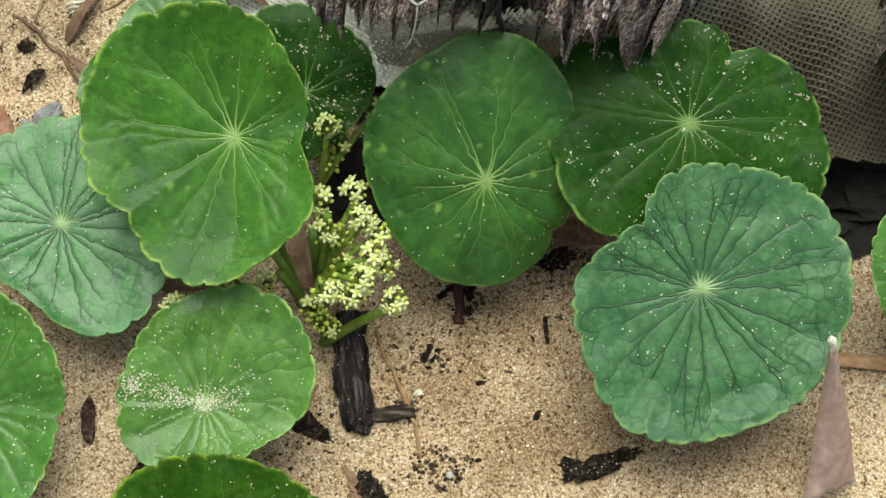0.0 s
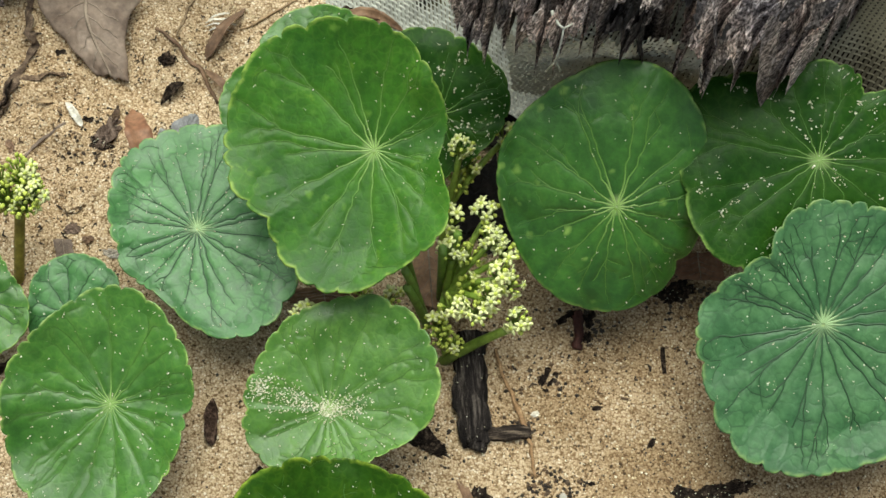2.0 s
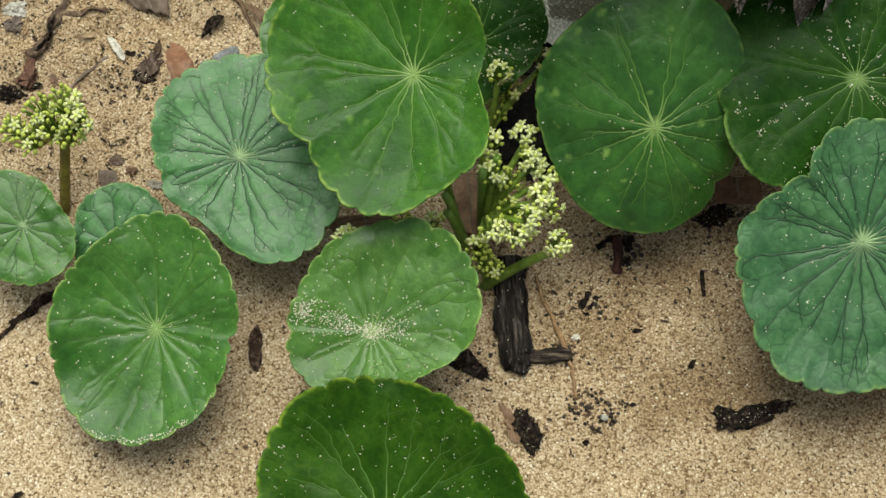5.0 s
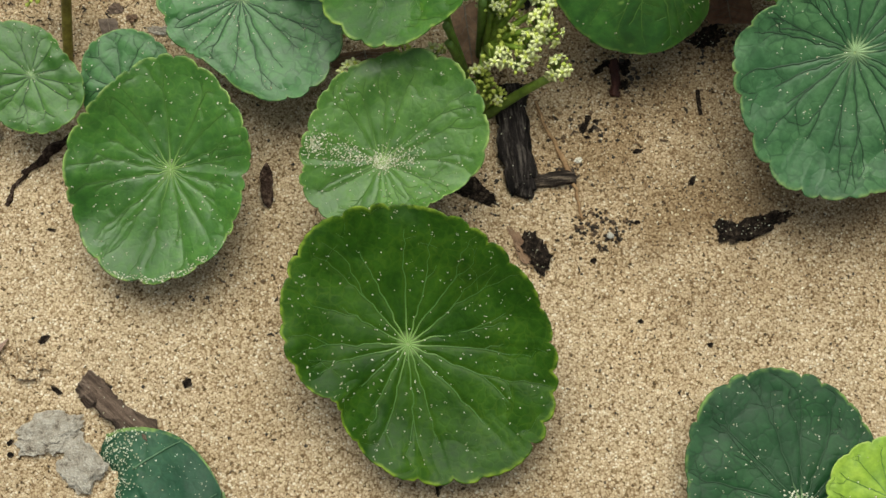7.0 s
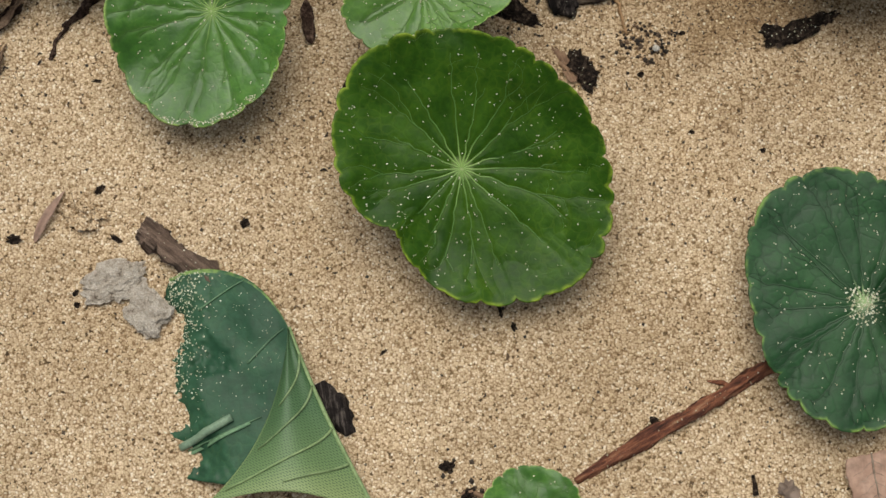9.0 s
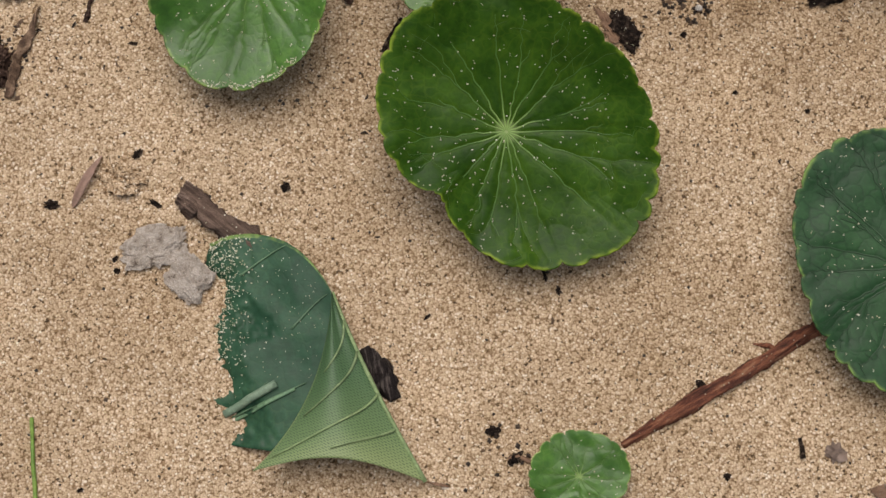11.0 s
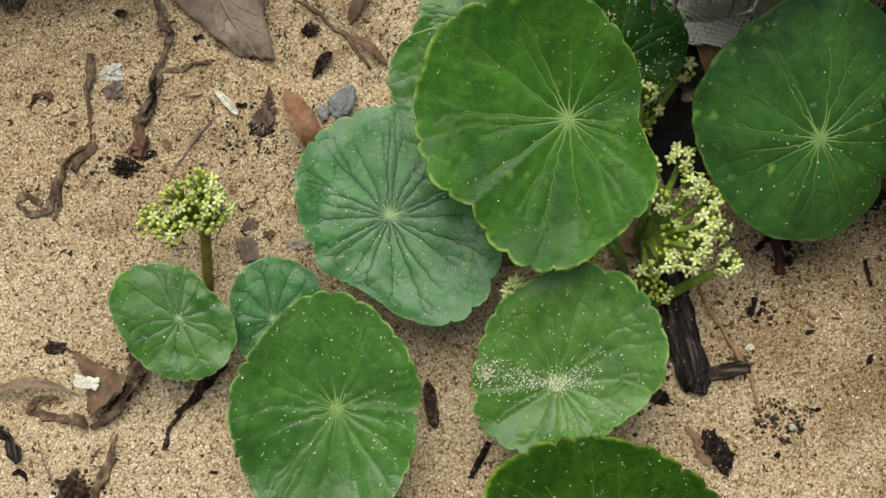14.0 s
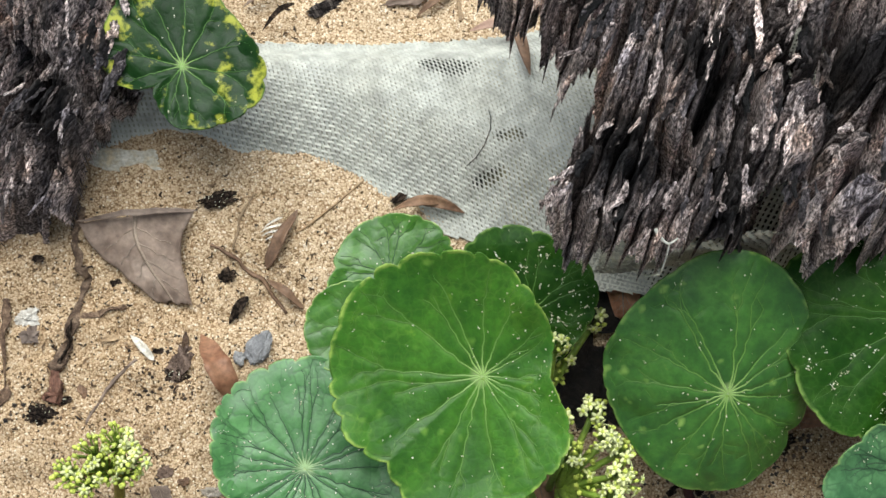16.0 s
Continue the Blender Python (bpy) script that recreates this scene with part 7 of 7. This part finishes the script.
def grains_on_leaves():
    verts, faces = [], []
    rng = random.Random(77)
    amount = {1: 70, 2: 190, 3: 80, 4: 230, 5: 170, 6: 160, 7: 150, 8: 260, 9: 45, 10: 30, 12: 210, 13: 25, 14: 30, 15: 30, 16: 25, 17: 230, 18: 25, 19: 30}
    for m, outline, surface, size, seed in LEAF_SURFACES:
        def drop(rho, a, s):
            e = float(outline(np.array([a]))[0]) * rho
            z = float(surface(np.array(rho), np.array(a))) + s * 0.3
            p = m @ Vector((e * math.cos(a), e * math.sin(a), z))
            grain(verts, faces, p, s, rng)
        for _ in range(round(amount[seed] * 1.2)):
            rho, a = math.sqrt(rng.random()) * 0.96, rng.uniform(0, 6.283)
            if seed in (4, 17) and rng.random() < 0.22:
                # small clumps
                for _ in range(rng.randrange(2, 7)):
                    drop(min(0.96, max(0.02, rho + rng.gauss(0, 0.02))), a + rng.gauss(0, 0.02), rng.uniform(0.00015, 0.00034))
            drop(rho, a, rng.uniform(0.0001, 0.00028))
            if rng.random() < 0.35:
                drop(min(0.97, rho + rng.uniform(0.004, 0.02)), a + rng.uniform(-0.02, 0.02), rng.uniform(0.0001, 0.00026))
        if seed == 6:
            for _ in range(420):
                drop(abs(rng.gauss(0, 0.07)) + 0.01, rng.uniform(0, 6.283), rng.uniform(0.00013, 0.0003))
            for _ in range(340):
                drop(min(0.93, abs(rng.gauss(0.42, 0.24))), rng.gauss(2.95, 0.20), rng.uniform(0.00013, 0.0003))
            for _ in range(200):
                drop(min(0.6, abs(rng.gauss(0.2, 0.16))), rng.gauss(0.25, 0.3), rng.uniform(0.00013, 0.0003))
            for _ in range(170):
                drop(min(0.95, abs(rng.gauss(0.84, 0.06))), rng.gauss(2.9, 0.10), rng.uniform(0.00014, 0.00032))
        if seed == 7:
            for _ in range(170):
                drop(rng.uniform(0.94, 0.995), rng.gauss(4.75, 0.36), rng.uniform(0.00015, 0.0003))
        if seed == 12:
            for _ in range(250):
                drop(abs(rng.gauss(0, 0.10)) + 0.01, rng.uniform(0, 6.283), rng.uniform(0.0002, 0.0004))
    # dust and grains on the folded leaf and on charcoal
    for _ in range(900):
        u, v = abs(rng.gauss(0.0, 0.11)) + 0.02, min(0.95, abs(rng.gauss(0.30, 0.24)))
        if u < 0.75:
            s = rng.uniform(0.00012, 0.00032)
            p = lamina(u, v)
            grain(verts, faces, (p.x, p.y, p.z + s * 0.4), s, rng)
    for _ in range(160):
        s = rng.uniform(0.0001, 0.0002)
        p = lamina(rng.uniform(0.05, 0.8), rng.uniform(0.05, 0.7))
        grain(verts, faces, (p.x, p.y, p.z + s * 0.4), s, rng)
    for p in LITTER_TOPS:
        if rng.random() < 0.09:
            grain(verts, faces, p, rng.uniform(0.00012, 0.0003), rng)
    put("sand_grains", mesh_of("sand_grains", verts, faces, GRAIN, False), label="pale sand grains scattered over leaves", category="sand", kind="stuff")


def grains_on_ground():
    rng = random.Random(78)
    verts, faces = [], []
    for _ in range(15000):
        x, y = rng.uniform(-0.22, 0.13), rng.uniform(-0.15, 0.16)
        s = rng.uniform(0.0002, 0.00042)
        grain(verts, faces, (x, y, ground_z(x, y) + s * 0.2), s, rng)
    put("loose_grains", mesh_of("loose_grains", verts, faces, GRAIN_MIXED, False), label="loose quartz grains on the sand surface", category="sand", kind="stuff")
    verts, faces = [], []
    for _ in range(3200):
        x, y = rng.uniform(-0.22, 0.13), rng.uniform(-0.15, 0.17)
        s = 0.00022 + 0.0004 * rng.random() ** 3
        grain(verts, faces, (x, y, ground_z(x, y) + s * 0.1), s, rng)
    for (cx, cy), spread, count in (((-0.0033, 0.0025), 0.0042, 110), ((-0.0119, 0.0184), 0.0030, 50), ((0.0036, 0.0492), 0.0045, 70), ((0.0285, 0.0622), 0.0060, 90), ((-0.1779, 0.0851), 0.0045, 50), ((-0.1931, -0.0063), 0.007, 90),
                                  ((-0.0386, 0.0116), 0.007, 60), ((-0.1395, 0.0958), 0.006, 60), ((-0.0067, 0.0331), 0.005, 40), ((-0.0582, -0.1185), 0.005, 25), ((-0.1078, -0.0158), 0.006, 15)):
        for _ in range(count):
            x, y = cx + rng.gauss(0, spread), cy + rng.gauss(0, spread * 0.8)
            s = rng.uniform(0.00025, 0.0009)
            grain(verts, faces, (x, y, ground_z(x, y) + s * 0.2), s, rng)
    for _ in range(650):
        x, y = rng.gauss(0.020, 0.034), rng.gauss(0.028, 0.024)
        s = rng.uniform(0.0002, 0.00045)
        grain(verts, faces, (x, y, ground_z(x, y) + s * 0.1), s, rng)
    # fine dark dust fields in the rough sand
    for _ in range(800):
        x, y = rng.gauss(-0.155, 0.035), rng.gauss(0.10, 0.035)
        s = rng.uniform(0.0002, 0.0005)
        grain(verts, faces, (x, y, ground_z(x, y) + s * 0.1), s, rng)
    put("dark_specks", mesh_of("dark_specks", verts, faces, SPECK, False), label="dark specks of charcoal and mineral in sand", category="sand", kind="stuff")


grains_on_leaves()
grains_on_ground()


def torn_threads():
    """Pale web of torn fabric threads hanging from the lower edge of the bark."""
    rng = random.Random(5)
    web = put("torn_threads", None, label="pale torn fabric threads hanging under the bark edge", category="fibre")
    joint, low = Vector((-0.0125, 0.0950, 0.0830)), Vector((-0.0137, 0.0905, 0.0740))
    for k, (a, b, w) in enumerate(((Vector((-0.0157, 0.0985, 0.0850)), joint, 0.00036), (Vector((-0.0092, 0.0975, 0.0850)), joint, 0.00026), (joint, low, 0.00026), (low, low + Vector((-0.0015, 0.004, -0.012)), 0.00025), (low, low + Vector((0.0022, 0.004, -0.011)), 0.00025))):
        v, f = tube_data(curve_points(a, b, (rng.gauss(0, 0.0004), rng.gauss(0, 0.0004), 0), 6), [w * rng.uniform(0.7, 1.3) for _ in range(6)], 6, 0.4, k)
        put("thread", mesh_of("thread", v, f, FABRIC), web)


def litter_crumbs():
    """Splinters, husks and leaf crumbs too many to count, among the litter and round the stalks."""
    rng = random.Random(91)
    verts, faces = [], []
    spots = [(-0.165, 0.095, 0.030, 0.034, 520), (-0.100, 0.118, 0.020, 0.014, 120), (0.02, 0.045, 0.022, 0.014, 70), (-0.19, 0.02, 0.015, 0.02, 70), (-0.08, 0.205, 0.05, 0.008, 160), (-0.03, -0.03, 0.09, 0.06, 110)]
    for cx, cy, sx, sy, count in spots:
        for _ in range(count):
            x, y = rng.gauss(cx, sx), rng.gauss(cy, sy)
            a, length, w = rng.uniform(0, 6.283), rng.uniform(0.0006, 0.0030) * rng.random() ** 0.5, rng.uniform(0.00014, 0.00045)
            d, q = Vector((math.cos(a), math.sin(a), rng.uniform(-0.1, 0.3))), Vector((-math.sin(a), math.cos(a), 0))
            z = ground_z(x, y) + w * 0.6
            bend = q * rng.gauss(0, 0.3) * length
            o = len(verts)
            for t, wide in ((0.0, 0.5), (0.5, 1.0), (1.0, 0.35)):
                p = Vector((x, y, z)) + d * (length * t) + bend * (4 * t * (1 - t))
                verts.extend((p + q * (w * wide), p + Vector((0, 0, w * 0.8 * wide)), p - q * (w * wide)))
            for r in (0, 3):
                faces.extend(((o + r, o + r + 1, o + r + 4, o + r + 3), (o + r + 1, o + r + 2, o + r + 5, o + r + 4), (o + r + 2, o + r, o + r + 3, o + r + 5)))
            faces.extend(((o, o + 2, o + 1), (o + 6, o + 7, o + 8)))
    put("litter_crumbs", mesh_of("litter_crumbs", verts, faces, CRUMB, False), label="dark and brown plant crumbs scattered on sand", category="litter", kind="stuff")


CRUMB = grain_material("plant_crumb", [(0.0, (0.012, 0.008, 0.006)), (0.45, (0.05, 0.030, 0.018)), (0.75, (0.15, 0.09, 0.05)), (1.0, (0.34, 0.24, 0.15))])
torn_threads()
litter_crumbs()
